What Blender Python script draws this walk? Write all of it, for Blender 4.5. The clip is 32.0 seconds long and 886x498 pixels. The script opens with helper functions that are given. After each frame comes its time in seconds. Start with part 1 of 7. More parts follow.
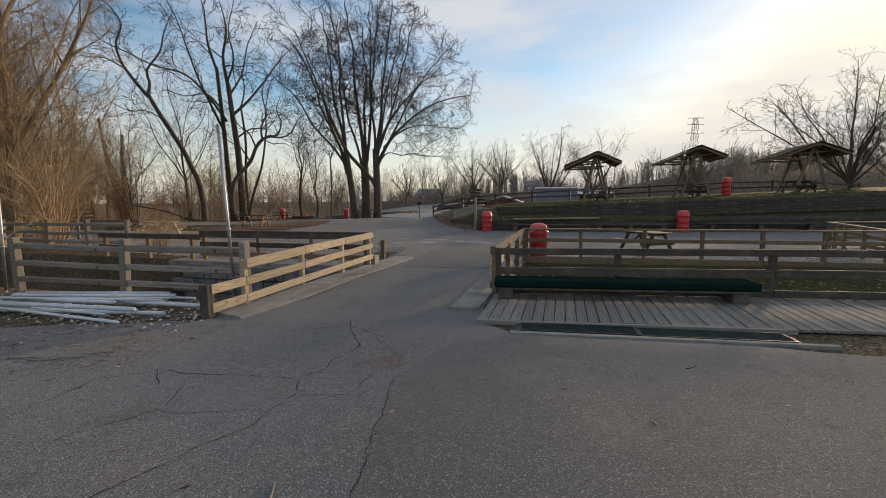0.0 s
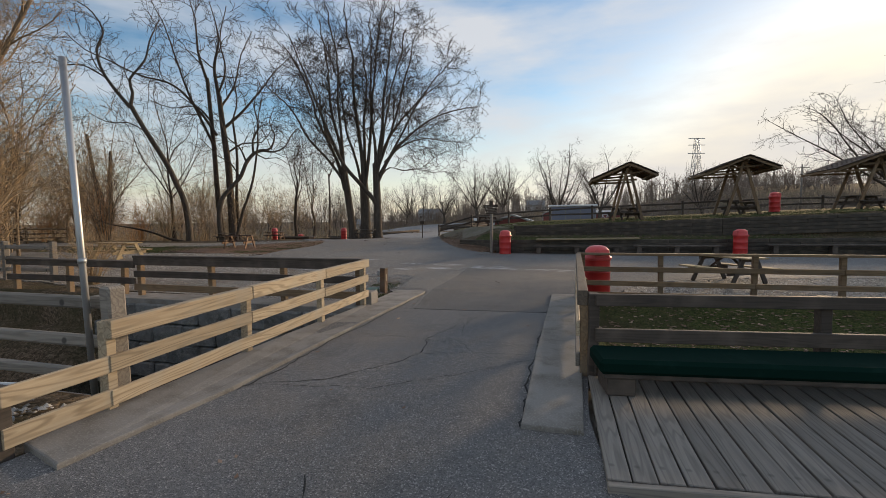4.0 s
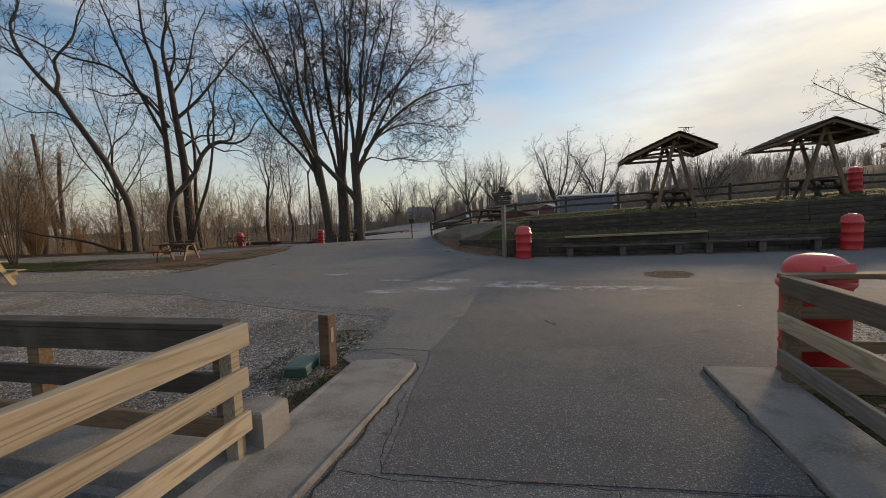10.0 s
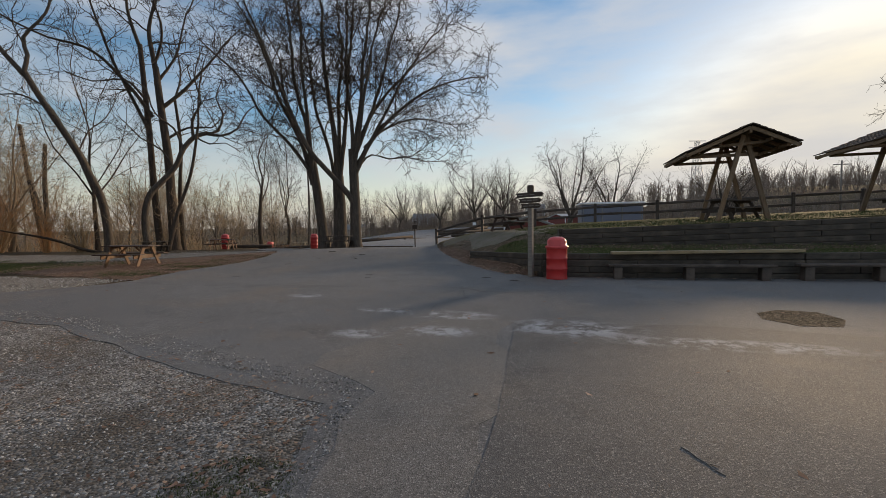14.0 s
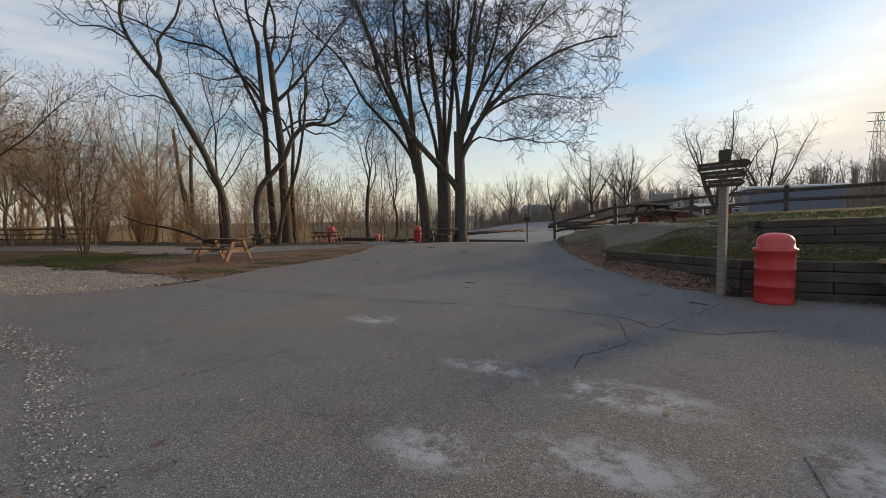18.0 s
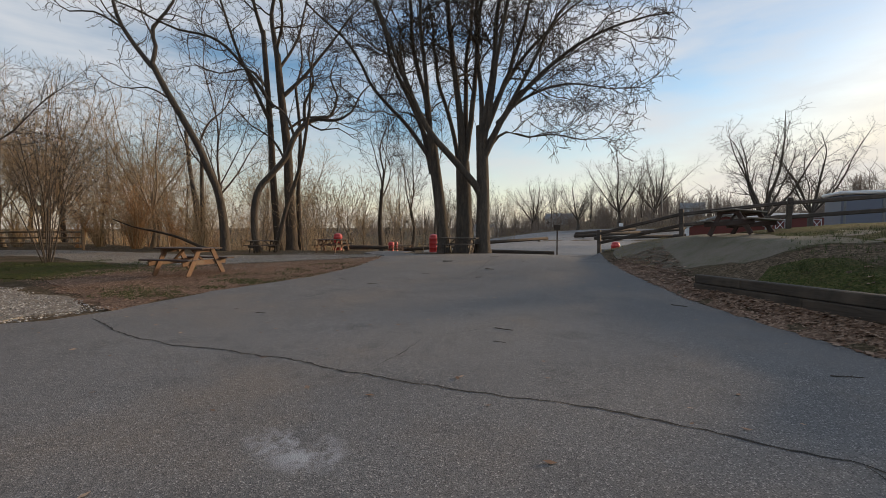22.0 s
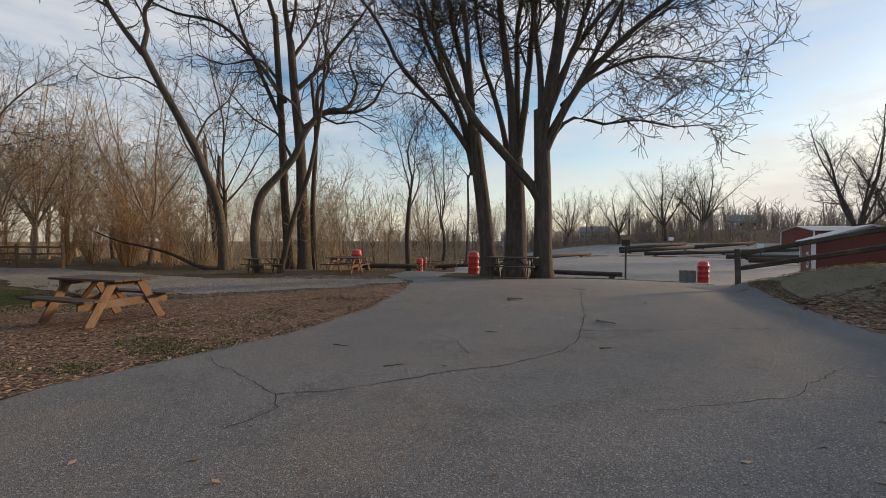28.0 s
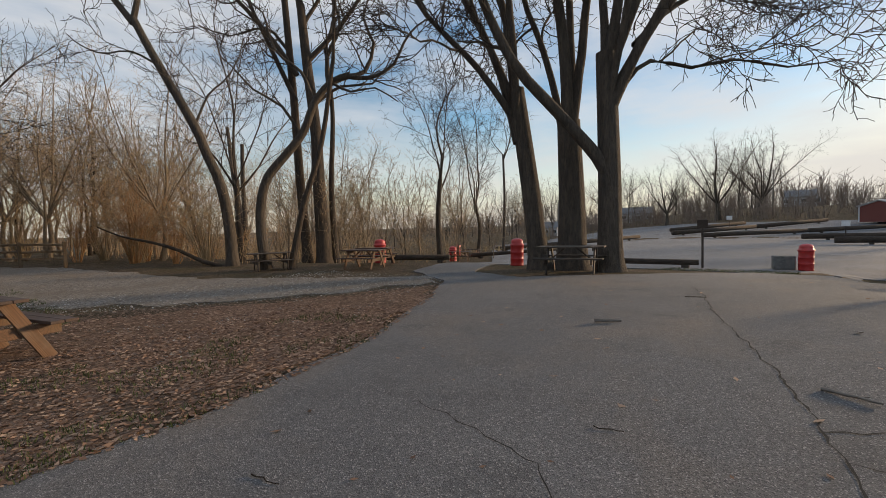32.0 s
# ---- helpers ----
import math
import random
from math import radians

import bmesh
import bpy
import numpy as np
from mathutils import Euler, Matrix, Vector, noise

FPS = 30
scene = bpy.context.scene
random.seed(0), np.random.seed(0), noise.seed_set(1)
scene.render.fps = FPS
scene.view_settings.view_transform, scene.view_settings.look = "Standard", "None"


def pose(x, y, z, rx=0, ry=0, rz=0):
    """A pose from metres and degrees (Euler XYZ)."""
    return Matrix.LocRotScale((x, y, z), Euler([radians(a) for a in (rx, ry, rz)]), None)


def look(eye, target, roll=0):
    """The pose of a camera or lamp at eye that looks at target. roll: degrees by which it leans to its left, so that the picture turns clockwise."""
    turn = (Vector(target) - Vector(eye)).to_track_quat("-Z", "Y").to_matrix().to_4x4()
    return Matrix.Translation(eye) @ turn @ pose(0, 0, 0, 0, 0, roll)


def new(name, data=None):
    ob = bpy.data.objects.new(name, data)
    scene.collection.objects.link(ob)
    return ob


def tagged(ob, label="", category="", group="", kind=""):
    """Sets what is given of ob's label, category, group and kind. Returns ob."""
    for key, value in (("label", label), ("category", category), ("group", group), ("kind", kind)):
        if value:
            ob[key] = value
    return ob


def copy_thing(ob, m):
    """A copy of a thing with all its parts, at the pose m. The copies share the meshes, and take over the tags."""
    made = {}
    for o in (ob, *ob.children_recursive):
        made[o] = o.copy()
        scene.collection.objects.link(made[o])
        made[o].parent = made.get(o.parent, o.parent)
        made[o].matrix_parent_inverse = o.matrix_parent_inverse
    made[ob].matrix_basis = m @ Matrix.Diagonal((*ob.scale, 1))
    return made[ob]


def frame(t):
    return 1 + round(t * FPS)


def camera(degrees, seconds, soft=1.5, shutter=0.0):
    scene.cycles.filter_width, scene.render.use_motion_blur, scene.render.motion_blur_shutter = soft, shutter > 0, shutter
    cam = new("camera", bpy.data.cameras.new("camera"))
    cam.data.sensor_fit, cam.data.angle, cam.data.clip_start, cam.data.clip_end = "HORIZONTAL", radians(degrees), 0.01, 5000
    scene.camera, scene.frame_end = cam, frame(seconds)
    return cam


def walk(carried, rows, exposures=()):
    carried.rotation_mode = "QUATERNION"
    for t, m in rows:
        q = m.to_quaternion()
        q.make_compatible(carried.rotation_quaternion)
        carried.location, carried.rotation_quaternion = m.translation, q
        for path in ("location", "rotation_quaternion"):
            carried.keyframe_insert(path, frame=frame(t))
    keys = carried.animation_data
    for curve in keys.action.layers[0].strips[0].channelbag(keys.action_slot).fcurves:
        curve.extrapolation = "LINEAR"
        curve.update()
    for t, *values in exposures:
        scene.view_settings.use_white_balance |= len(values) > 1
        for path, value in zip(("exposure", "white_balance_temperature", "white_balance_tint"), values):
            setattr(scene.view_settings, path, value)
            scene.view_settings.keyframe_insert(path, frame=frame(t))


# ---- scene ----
cam = camera(90.46, 32.0, soft=0.35)
# seconds, x, y, z, heading to the left of +y, pitch, lean
PATH = [
    (0.0, 0.015, -0.041, 1.704, 15.11, -6.34, -0.50),
    (0.5, -0.136, 0.364, 1.700, 17.47, -6.23, -0.90),
    (1.0, -0.397, 0.754, 1.695, 16.98, -5.88, 0.80),
    (1.5, -0.584, 1.214, 1.655, 17.80, -3.90, -0.30),
    (2.0, -0.815, 1.591, 1.637, 18.16, -3.84, -0.20),
    (2.5, -0.991, 2.015, 1.627, 14.73, -4.16, 0.10),
    (4.5, -1.533, 3.665, 1.565, 15.13, -3.64, -0.70),
    (5.0, -1.715, 4.127, 1.560, 12.36, -3.96, -0.50),
    (5.5, -1.788, 4.600, 1.524, 12.55, -2.81, -1.20),
    (6.0, -1.903, 5.004, 1.509, 11.88, -3.41, -1.00),
    (6.5, -2.036, 5.472, 1.492, 10.51, -3.38, 0.60),
    (7.0, -2.117, 5.939, 1.491, 10.94, -3.27, -0.20),
    (7.5, -2.318, 6.382, 1.454, 11.06, -3.15, -0.60),
    (8.0, -2.438, 6.845, 1.443, 11.35, -3.64, -1.40),
    (8.5, -2.557, 7.234, 1.483, 12.94, -3.56, -1.60),
    (9.0, -2.732, 7.642, 1.506, 12.19, -4.44, -2.00),
    (9.5, -2.824, 8.055, 1.484, 12.30, -3.76, -2.70),
    (10.0, -2.953, 8.431, 1.478, 13.95, -3.99, -2.40),
    (10.5, -3.094, 8.854, 1.483, 12.30, -3.90, -0.30),
    (11.0, -3.160, 9.281, 1.480, 12.78, -2.35, -0.00),
    (11.5, -3.331, 9.664, 1.460, 12.87, -2.61, -1.00),
    (12.0, -3.432, 10.065, 1.453, 14.97, -2.72, -1.00),
    (12.5, -3.504, 10.472, 1.465, 16.47, -3.24, -1.30),
    (13.0, -3.636, 10.856, 1.459, 14.80, -3.50, -1.30),
    (13.5, -3.794, 11.319, 1.436, 14.00, -2.87, -0.90),
    (15.5, -4.123, 13.124, 1.383, 20.21, -5.17, 0.58),
    (16.0, -4.309, 13.530, 1.362, 23.45, -6.25, 0.59),
    (16.5, -4.511, 13.914, 1.388, 28.00, -5.92, 0.10),
    (17.0, -4.788, 14.264, 1.382, 29.09, -5.84, -0.03),
    (17.5, -4.950, 14.690, 1.375, 28.79, -4.18, -0.36),
    (18.0, -5.147, 15.064, 1.385, 28.68, -3.79, -0.86),
    (18.5, -5.402, 15.447, 1.379, 28.53, -3.83, 0.90),
    (19.0, -5.579, 15.862, 1.369, 32.10, -2.68, -1.95),
    (19.5, -5.827, 16.258, 1.331, 28.88, -4.22, -0.84),
    (20.0, -6.048, 16.636, 1.340, 27.57, -3.96, -0.59),
    (20.5, -6.225, 17.013, 1.388, 27.97, -0.75, -0.38),
    (21.0, -6.496, 17.371, 1.400, 31.10, -2.05, -1.17),
    (21.5, -6.641, 17.772, 1.386, 30.62, -2.60, -0.60),
    (22.0, -6.800, 18.147, 1.390, 31.20, -2.82, -0.14),
    (22.5, -7.067, 18.524, 1.408, 34.34, -2.76, 0.41),
    (23.0, -7.281, 18.941, 1.404, 37.78, -1.34, 0.32),
    (23.5, -7.561, 19.259, 1.403, 40.36, -1.28, 0.44),
    (24.0, -7.871, 19.590, 1.428, 43.03, -1.66, 0.03),
    (24.5, -8.145, 19.938, 1.451, 44.24, -1.98, 0.06),
    (26.5, -9.440, 21.185, 1.435, 47.32, -1.04, 0.53),
    (27.0, -9.679, 21.535, 1.429, 43.97, -0.64, 0.56),
    (27.5, -9.890, 21.894, 1.461, 37.66, -0.32, -0.65),
    (28.0, -10.195, 22.225, 1.482, 34.61, -1.08, -0.04),
    (28.5, -10.392, 22.614, 1.469, 33.40, -0.85, -0.82),
    (29.0, -10.615, 22.962, 1.471, 32.51, -1.49, -0.98),
    (29.5, -10.866, 23.295, 1.504, 31.93, -1.40, -0.88),
    (30.0, -11.105, 23.687, 1.490, 34.26, -1.45, -1.36),
    (30.5, -11.390, 24.001, 1.490, 36.76, -1.53, -0.61),
    (31.0, -11.676, 24.340, 1.495, 36.25, -2.39, -0.15),
    (31.5, -11.906, 24.687, 1.510, 35.57, -2.45, -0.71),
    (32.0, -12.252, 24.975, 1.514, 39.02, -2.85, -1.50),
]


def aim(x, y, z, yaw, pitch, roll):
    a, b = radians(yaw), radians(pitch)
    return look((x, y, z), (x - math.sin(a) * math.cos(b), y + math.cos(a) * math.cos(b), z + math.sin(b)), roll)


walk(cam, [(t, aim(*row)) for t, *row in PATH], exposures=[(0, 0.03, 6640, 11), (5, 0.0, 6620, 11), (7, -0.05, 6580, 11), (9, -0.15, 6540, 11), (12, -0.25, 6500, 11), (14, -0.20, 6520, 11), (17, 0.02, 6600, 11), (23, 0.02, 6650, 11), (26.5, 0.13, 6650, 11), (28.5, 0.03, 6650, 11), (32, 0.0, 6650, 11)])

# ---- sky and sun ----
SUN_AZIMUTH, SUN_HEIGHT = 28.5, 10.5
world = bpy.data.worlds.new("world")
scene.world = world
world.use_nodes = True
wn, wl = world.node_tree.nodes, world.node_tree.links
wn.clear()
sky = wn.new("ShaderNodeTexSky")
sky.sky_type, sky.sun_disc = "NISHITA", False
sky.sun_elevation, sky.sun_rotation = radians(SUN_HEIGHT), radians(SUN_AZIMUTH)
sky.air_density, sky.dust_density, sky.ozone_density = 1.0, 0.35, 1.8
coords = wn.new("ShaderNodeTexCoord")
stretch = wn.new("ShaderNodeMapping")
stretch.inputs["Scale"].default_value = (1.6, 0.9, 6.0)
stretch.inputs["Rotation"].default_value = (0.0, radians(8), radians(20))
veil = wn.new("ShaderNodeTexNoise")
veil.inputs["Scale"].default_value, veil.inputs["Detail"].default_value, veil.inputs["Roughness"].default_value = 1.5, 7.0, 0.55
edge = wn.new("ShaderNodeMapRange")
edge.inputs["From Min"].default_value, edge.inputs["From Max"].default_value = 0.37, 0.66
edge.inputs["To Min"].default_value, edge.inputs["To Max"].default_value = 0.04, 0.85
cloud = wn.new("ShaderNodeMix")
cloud.data_type = "RGBA"
cloud.inputs["B"].default_value = (4.9, 5.0, 5.15, 1)
low = wn.new("ShaderNodeSeparateXYZ")
haze = wn.new("ShaderNodeMapRange")
haze.inputs["From Min"].default_value, haze.inputs["From Max"].default_value = 0.24, 0.0
haze.inputs["To Max"].default_value = 0.62
veiled = wn.new("ShaderNodeMix")
veiled.data_type = "RGBA"
veiled.inputs["B"].default_value = (5.0, 4.6, 4.0, 1)
ground_sky = wn.new("ShaderNodeBackground")
ground_sky.inputs["Strength"].default_value = 0.15
sky_out = wn.new("ShaderNodeOutputWorld")
wl.new(coords.outputs["Generated"], stretch.inputs["Vector"])
wl.new(stretch.outputs["Vector"], veil.inputs["Vector"])
wl.new(veil.outputs["Fac"], edge.inputs["Value"])
wl.new(edge.outputs["Result"], cloud.inputs["Factor"])
# thin cloud dims the glow round the sun
glow = wn.new("ShaderNodeRGBToBW")
wl.new(sky.outputs["Color"], glow.inputs["Color"])
near_sun = wn.new("ShaderNodeMapRange")
near_sun.interpolation_type = "SMOOTHSTEP"
near_sun.inputs["From Min"].default_value, near_sun.inputs["From Max"].default_value = 3.4, 11.0
wl.new(glow.outputs["Val"], near_sun.inputs["Value"])
dim = wn.new("ShaderNodeMix")
dim.data_type = "RGBA"
dim.inputs["B"].default_value = (6.3, 5.9, 5.0, 1)
wl.new(near_sun.outputs["Result"], dim.inputs["Factor"])
wl.new(sky.outputs["Color"], dim.inputs["A"])
clear = wn.new("ShaderNodeHueSaturation")
clear.inputs["Saturation"].default_value, clear.inputs["Value"].default_value = 1.24, 1.2
wl.new(dim.outputs["Result"], clear.inputs["Color"])
wl.new(clear.outputs["Color"], cloud.inputs["A"])
wl.new(coords.outputs["Generated"], low.inputs["Vector"])
wl.new(low.outputs["Z"], haze.inputs["Value"])
wl.new(haze.outputs["Result"], veiled.inputs["Factor"])
wl.new(cloud.outputs["Result"], veiled.inputs["A"])
wl.new(veiled.outputs["Result"], ground_sky.inputs["Color"])
wl.new(ground_sky.outputs["Background"], sky_out.inputs["Surface"])

sun_data = bpy.data.lights.new("sun", "SUN")
sun_data.energy, sun_data.angle, sun_data.color = 4.2, radians(6.0), (1.0, 0.73, 0.45)
sun = new("sun", sun_data)
SUN_WAY = Vector((math.sin(radians(SUN_AZIMUTH)) * math.cos(radians(SUN_HEIGHT)), math.cos(radians(SUN_AZIMUTH)) * math.cos(radians(SUN_HEIGHT)), math.sin(radians(SUN_HEIGHT))))
sun.matrix_world = look(SUN_WAY * 60, (0, 0, 0))
# ---- materials ----
def ramp_mix(nt, fac, a, b):
    mix = nt.nodes.new("ShaderNodeMix")
    mix.data_type = "RGBA"
    if hasattr(a, "links"):
        nt.links.new(a, mix.inputs["A"])
    else:
        mix.inputs["A"].default_value = (*a, 1)
    if hasattr(b, "links"):
        nt.links.new(b, mix.inputs["B"])
    else:
        mix.inputs["B"].default_value = (*b, 1)
    nt.links.new(fac, mix.inputs["Factor"])
    return mix.outputs["Result"]


def noise_fac(nt, vec, scale, lo, hi, detail=4.0, rough=0.55):
    n = nt.nodes.new("ShaderNodeTexNoise")
    n.inputs["Scale"].default_value, n.inputs["Detail"].default_value, n.inputs["Roughness"].default_value = scale, detail, rough
    nt.links.new(vec, n.inputs["Vector"])
    m = nt.nodes.new("ShaderNodeMapRange")
    m.inputs["From Min"].default_value, m.inputs["From Max"].default_value = lo, hi
    nt.links.new(n.outputs["Fac"], m.inputs["Value"])
    return m.outputs["Result"]


def cell_fac(nt, vec, scale, lo, hi, feature="F1", out="Distance"):
    n = nt.nodes.new("ShaderNodeTexVoronoi")
    n.feature = feature
    n.inputs["Scale"].default_value = scale
    nt.links.new(vec, n.inputs["Vector"])
    m = nt.nodes.new("ShaderNodeMapRange")
    m.inputs["From Min"].default_value, m.inputs["From Max"].default_value = lo, hi
    nt.links.new(n.outputs[out], m.inputs["Value"])
    return m.outputs["Result"]


def begin(name, rough, metal=0.0, where="Object", stretch=(1, 1, 1)):
    m = bpy.data.materials.new(name)
    m.use_nodes = True
    nt = m.node_tree
    shader = nt.nodes["Principled BSDF"]
    shader.inputs["Roughness"].default_value, shader.inputs["Metallic"].default_value = rough, metal
    if where == "World":
        src = nt.nodes.new("ShaderNodeNewGeometry").outputs["Position"]
    else:
        src = nt.nodes.new("ShaderNodeTexCoord").outputs["Object"]
    mp = nt.nodes.new("ShaderNodeMapping")
    mp.inputs["Scale"].default_value = stretch
    nt.links.new(src, mp.inputs["Vector"])
    return m, nt, shader, mp.outputs["Vector"]


def finish(nt, shader, colour, height=None, strength=0.3, depth=0.01):
    nt.links.new(colour, shader.inputs["Base Color"])
    if height is not None:
        b = nt.nodes.new("ShaderNodeBump")
        b.inputs["Strength"].default_value, b.inputs["Distance"].default_value = strength, depth
        nt.links.new(height, b.inputs["Height"])
        nt.links.new(b.outputs["Normal"], shader.inputs["Normal"])


def vary(nt, colour, amount):
    """Each object a little lighter or darker, by its own random number."""
    info = nt.nodes.new("ShaderNodeObjectInfo")
    m = nt.nodes.new("ShaderNodeMapRange")
    m.inputs["To Min"].default_value, m.inputs["To Max"].default_value = 1 - amount, 1 + amount
    nt.links.new(info.outputs["Random"], m.inputs["Value"])
    h = nt.nodes.new("ShaderNodeHueSaturation")
    nt.links.new(m.outputs["Result"], h.inputs["Value"])
    nt.links.new(colour, h.inputs["Color"])
    return h.outputs["Color"]


def wood(name, light, dark, worn, rough=0.75, knots=True, varied=0.18, rings=0.5):
    m, nt, sh, v = begin(name, rough, stretch=(1.2, 22, 22))
    grain = noise_fac(nt, v, 1.6, 0.3, 0.72, 5)
    c = ramp_mix(nt, grain, light, dark)
    # growth rings cut along the board
    w = nt.nodes.new("ShaderNodeMapping")
    w.inputs["Scale"].default_value = (0.55, 7, 7)
    nt.links.new(nt.nodes.new("ShaderNodeTexCoord").outputs["Object"], w.inputs["Vector"])
    shift = nt.nodes.new("ShaderNodeVectorMath")
    nt.links.new(w.outputs["Vector"], shift.inputs[0])
    nt.links.new(nt.nodes.new("ShaderNodeObjectInfo").outputs["Random"], shift.inputs[1])
    field = noise_fac(nt, shift.outputs[0], 0.9, 0.0, 1.0, 2, 0.4)
    wave = nt.nodes.new("ShaderNodeMath")
    wave.operation = "MULTIPLY"
    wave.inputs[1].default_value = 75.0
    nt.links.new(field, wave.inputs[0])
    turn = nt.nodes.new("ShaderNodeMath")
    turn.operation = "SINE"
    nt.links.new(wave.outputs[0], turn.inputs[0])
    line = nt.nodes.new("ShaderNodeMapRange")
    line.inputs["From Min"].default_value, line.inputs["From Max"].default_value, line.inputs["To Max"].default_value = 0.1, 1.0, rings
    nt.links.new(turn.outputs[0], line.inputs["Value"])
    c = ramp_mix(nt, line.outputs["Result"], c, tuple(x * 0.62 for x in dark))
    _, _, _, v2 = m, nt, sh, nt.nodes.new("ShaderNodeTexCoord").outputs["Object"]
    c = ramp_mix(nt, noise_fac(nt, v2, 2.3, 0.48, 0.75, 5), c, worn)
    if knots:
        c = ramp_mix(nt, cell_fac(nt, v2, 2.4, 0.09, 0.05), c, tuple(x * 0.35 for x in dark))
    finish(nt, sh, vary(nt, c, varied), grain, 0.25, 0.004)
    return m


def rough_stuff(name, cols, scales, rough=0.9, bump=0.5, depth=0.02, where="World", stretch=(1, 1, 1), varied=0.0):
    """Two noises of colour over one another and one for relief."""
    m, nt, sh, v = begin(name, rough, where=where, stretch=stretch)
    c = ramp_mix(nt, noise_fac(nt, v, scales[0], 0.35, 0.65, 5), cols[0], cols[1])
    c = ramp_mix(nt, noise_fac(nt, v, scales[1], 0.45, 0.7, 6), c, cols[2])
    fine = noise_fac(nt, v, scales[2], 0.2, 0.8, 6, 0.65)
    c = ramp_mix(nt, noise_fac(nt, v, scales[2], 0.5, 0.8, 3), c, cols[3])
    if varied:
        c = vary(nt, c, varied)
    finish(nt, sh, c, fine, bump, depth)
    return m


def asphalt_material(name, base, pale, brown, chalk_spots=(), speck=0.5):
    m, nt, sh, v = begin(name, 0.84, where="World")
    c = ramp_mix(nt, noise_fac(nt, v, 0.16, 0.40, 0.62, 5), base, pale)
    c = ramp_mix(nt, noise_fac(nt, v, 0.42, 0.50, 0.68, 7, 0.62), c, brown)
    c = ramp_mix(nt, noise_fac(nt, v, 1.3, 0.52, 0.74, 9, 0.75), c, tuple(x * 0.62 for x in base))
    cell = nt.nodes.new("ShaderNodeTexVoronoi")
    cell.inputs["Scale"].default_value = 125
    nt.links.new(v, cell.inputs["Vector"])
    grey = nt.nodes.new("ShaderNodeRGBToBW")
    nt.links.new(cell.outputs["Color"], grey.inputs[0])
    dark = nt.nodes.new("ShaderNodeMapRange")
    dark.inputs["From Min"].default_value, dark.inputs["From Max"].default_value, dark.inputs["To Max"].default_value = 0.45, 0.2, speck + 0.2
    nt.links.new(grey.outputs[0], dark.inputs["Value"])
    c = ramp_mix(nt, dark.outputs["Result"], c, tuple(x * 0.4 for x in base))
    light = nt.nodes.new("ShaderNodeMapRange")
    light.inputs["From Min"].default_value, light.inputs["From Max"].default_value, light.inputs["To Max"].default_value = 0.73, 0.88, 0.46 if speck >= 0.5 else 0.36
    nt.links.new(grey.outputs[0], light.inputs["Value"])
    c = ramp_mix(nt, light.outputs["Result"], c, (0.56, 0.535, 0.50))
    for x, y, rx, ry in chalk_spots:
        sub = nt.nodes.new("ShaderNodeVectorMath")
        sub.operation = "SUBTRACT"
        sub.inputs[1].default_value = (x, y, 0)
        nt.links.new(v, sub.inputs[0])
        div = nt.nodes.new("ShaderNodeVectorMath")
        div.operation = "DIVIDE"
        div.inputs[1].default_value = (rx, ry, 50)
        nt.links.new(sub.outputs[0], div.inputs[0])
        far = nt.nodes.new("ShaderNodeVectorMath")
        far.operation = "LENGTH"
        nt.links.new(div.outputs[0], far.inputs[0])
        inside = nt.nodes.new("ShaderNodeMapRange")
        inside.inputs["From Min"].default_value, inside.inputs["From Max"].default_value = 1.0, 0.45
        nt.links.new(far.outputs["Value"], inside.inputs["Value"])
        both = nt.nodes.new("ShaderNodeMath")
        both.operation = "MULTIPLY"
        nt.links.new(inside.outputs["Result"], both.inputs[0])
        nt.links.new(noise_fac(nt, v, 3.2, 0.46, 0.58, 9, 0.75), both.inputs[1])
        c = ramp_mix(nt, both.outputs[0], c, (0.36, 0.365, 0.38))
    finish(nt, sh, c, cell.outputs["Distance"], 0.35, 0.005)
    return m


def stone_bed(name, tones, scale, bump, depth, patch, where="World", flat=0.0):
    """Loose pieces side by side: each cell its own tone, with patches of soil between."""
    mat, nt, sh, v = begin(name, 0.92, where=where)
    cell = nt.nodes.new("ShaderNodeTexVoronoi")
    cell.inputs["Scale"].default_value = scale
    nt.links.new(v, cell.inputs["Vector"])
    grey = nt.nodes.new("ShaderNodeRGBToBW")
    nt.links.new(cell.outputs["Color"], grey.inputs[0])
    ramp = nt.nodes.new("ShaderNodeValToRGB")
    ramp.color_ramp.elements[0].color, ramp.color_ramp.elements[1].color = (*tones[0], 1), (*tones[2], 1)
    ramp.color_ramp.elements[0].position, ramp.color_ramp.elements[1].position = 0.18, 0.85
    ramp.color_ramp.elements.new(0.5).color = (*tones[1], 1)
    nt.links.new(grey.outputs[0], ramp.inputs["Fac"])
    c = ramp_mix(nt, noise_fac(nt, v, 0.6, 0.45, 0.72, 6, 0.6), ramp.outputs["Color"], patch)
    c = ramp_mix(nt, noise_fac(nt, v, 5.0, 0.5, 0.8, 6, 0.7), c, tuple(x * 0.55 for x in patch))
    high = nt.nodes.new("ShaderNodeMath")
    high.operation = "SUBTRACT"
    high.inputs[0].default_value = 1.0
    nt.links.new(cell.outputs["Distance"], high.inputs[1])
    finish(nt, sh, c, high.outputs[0], bump, depth)
    return mat


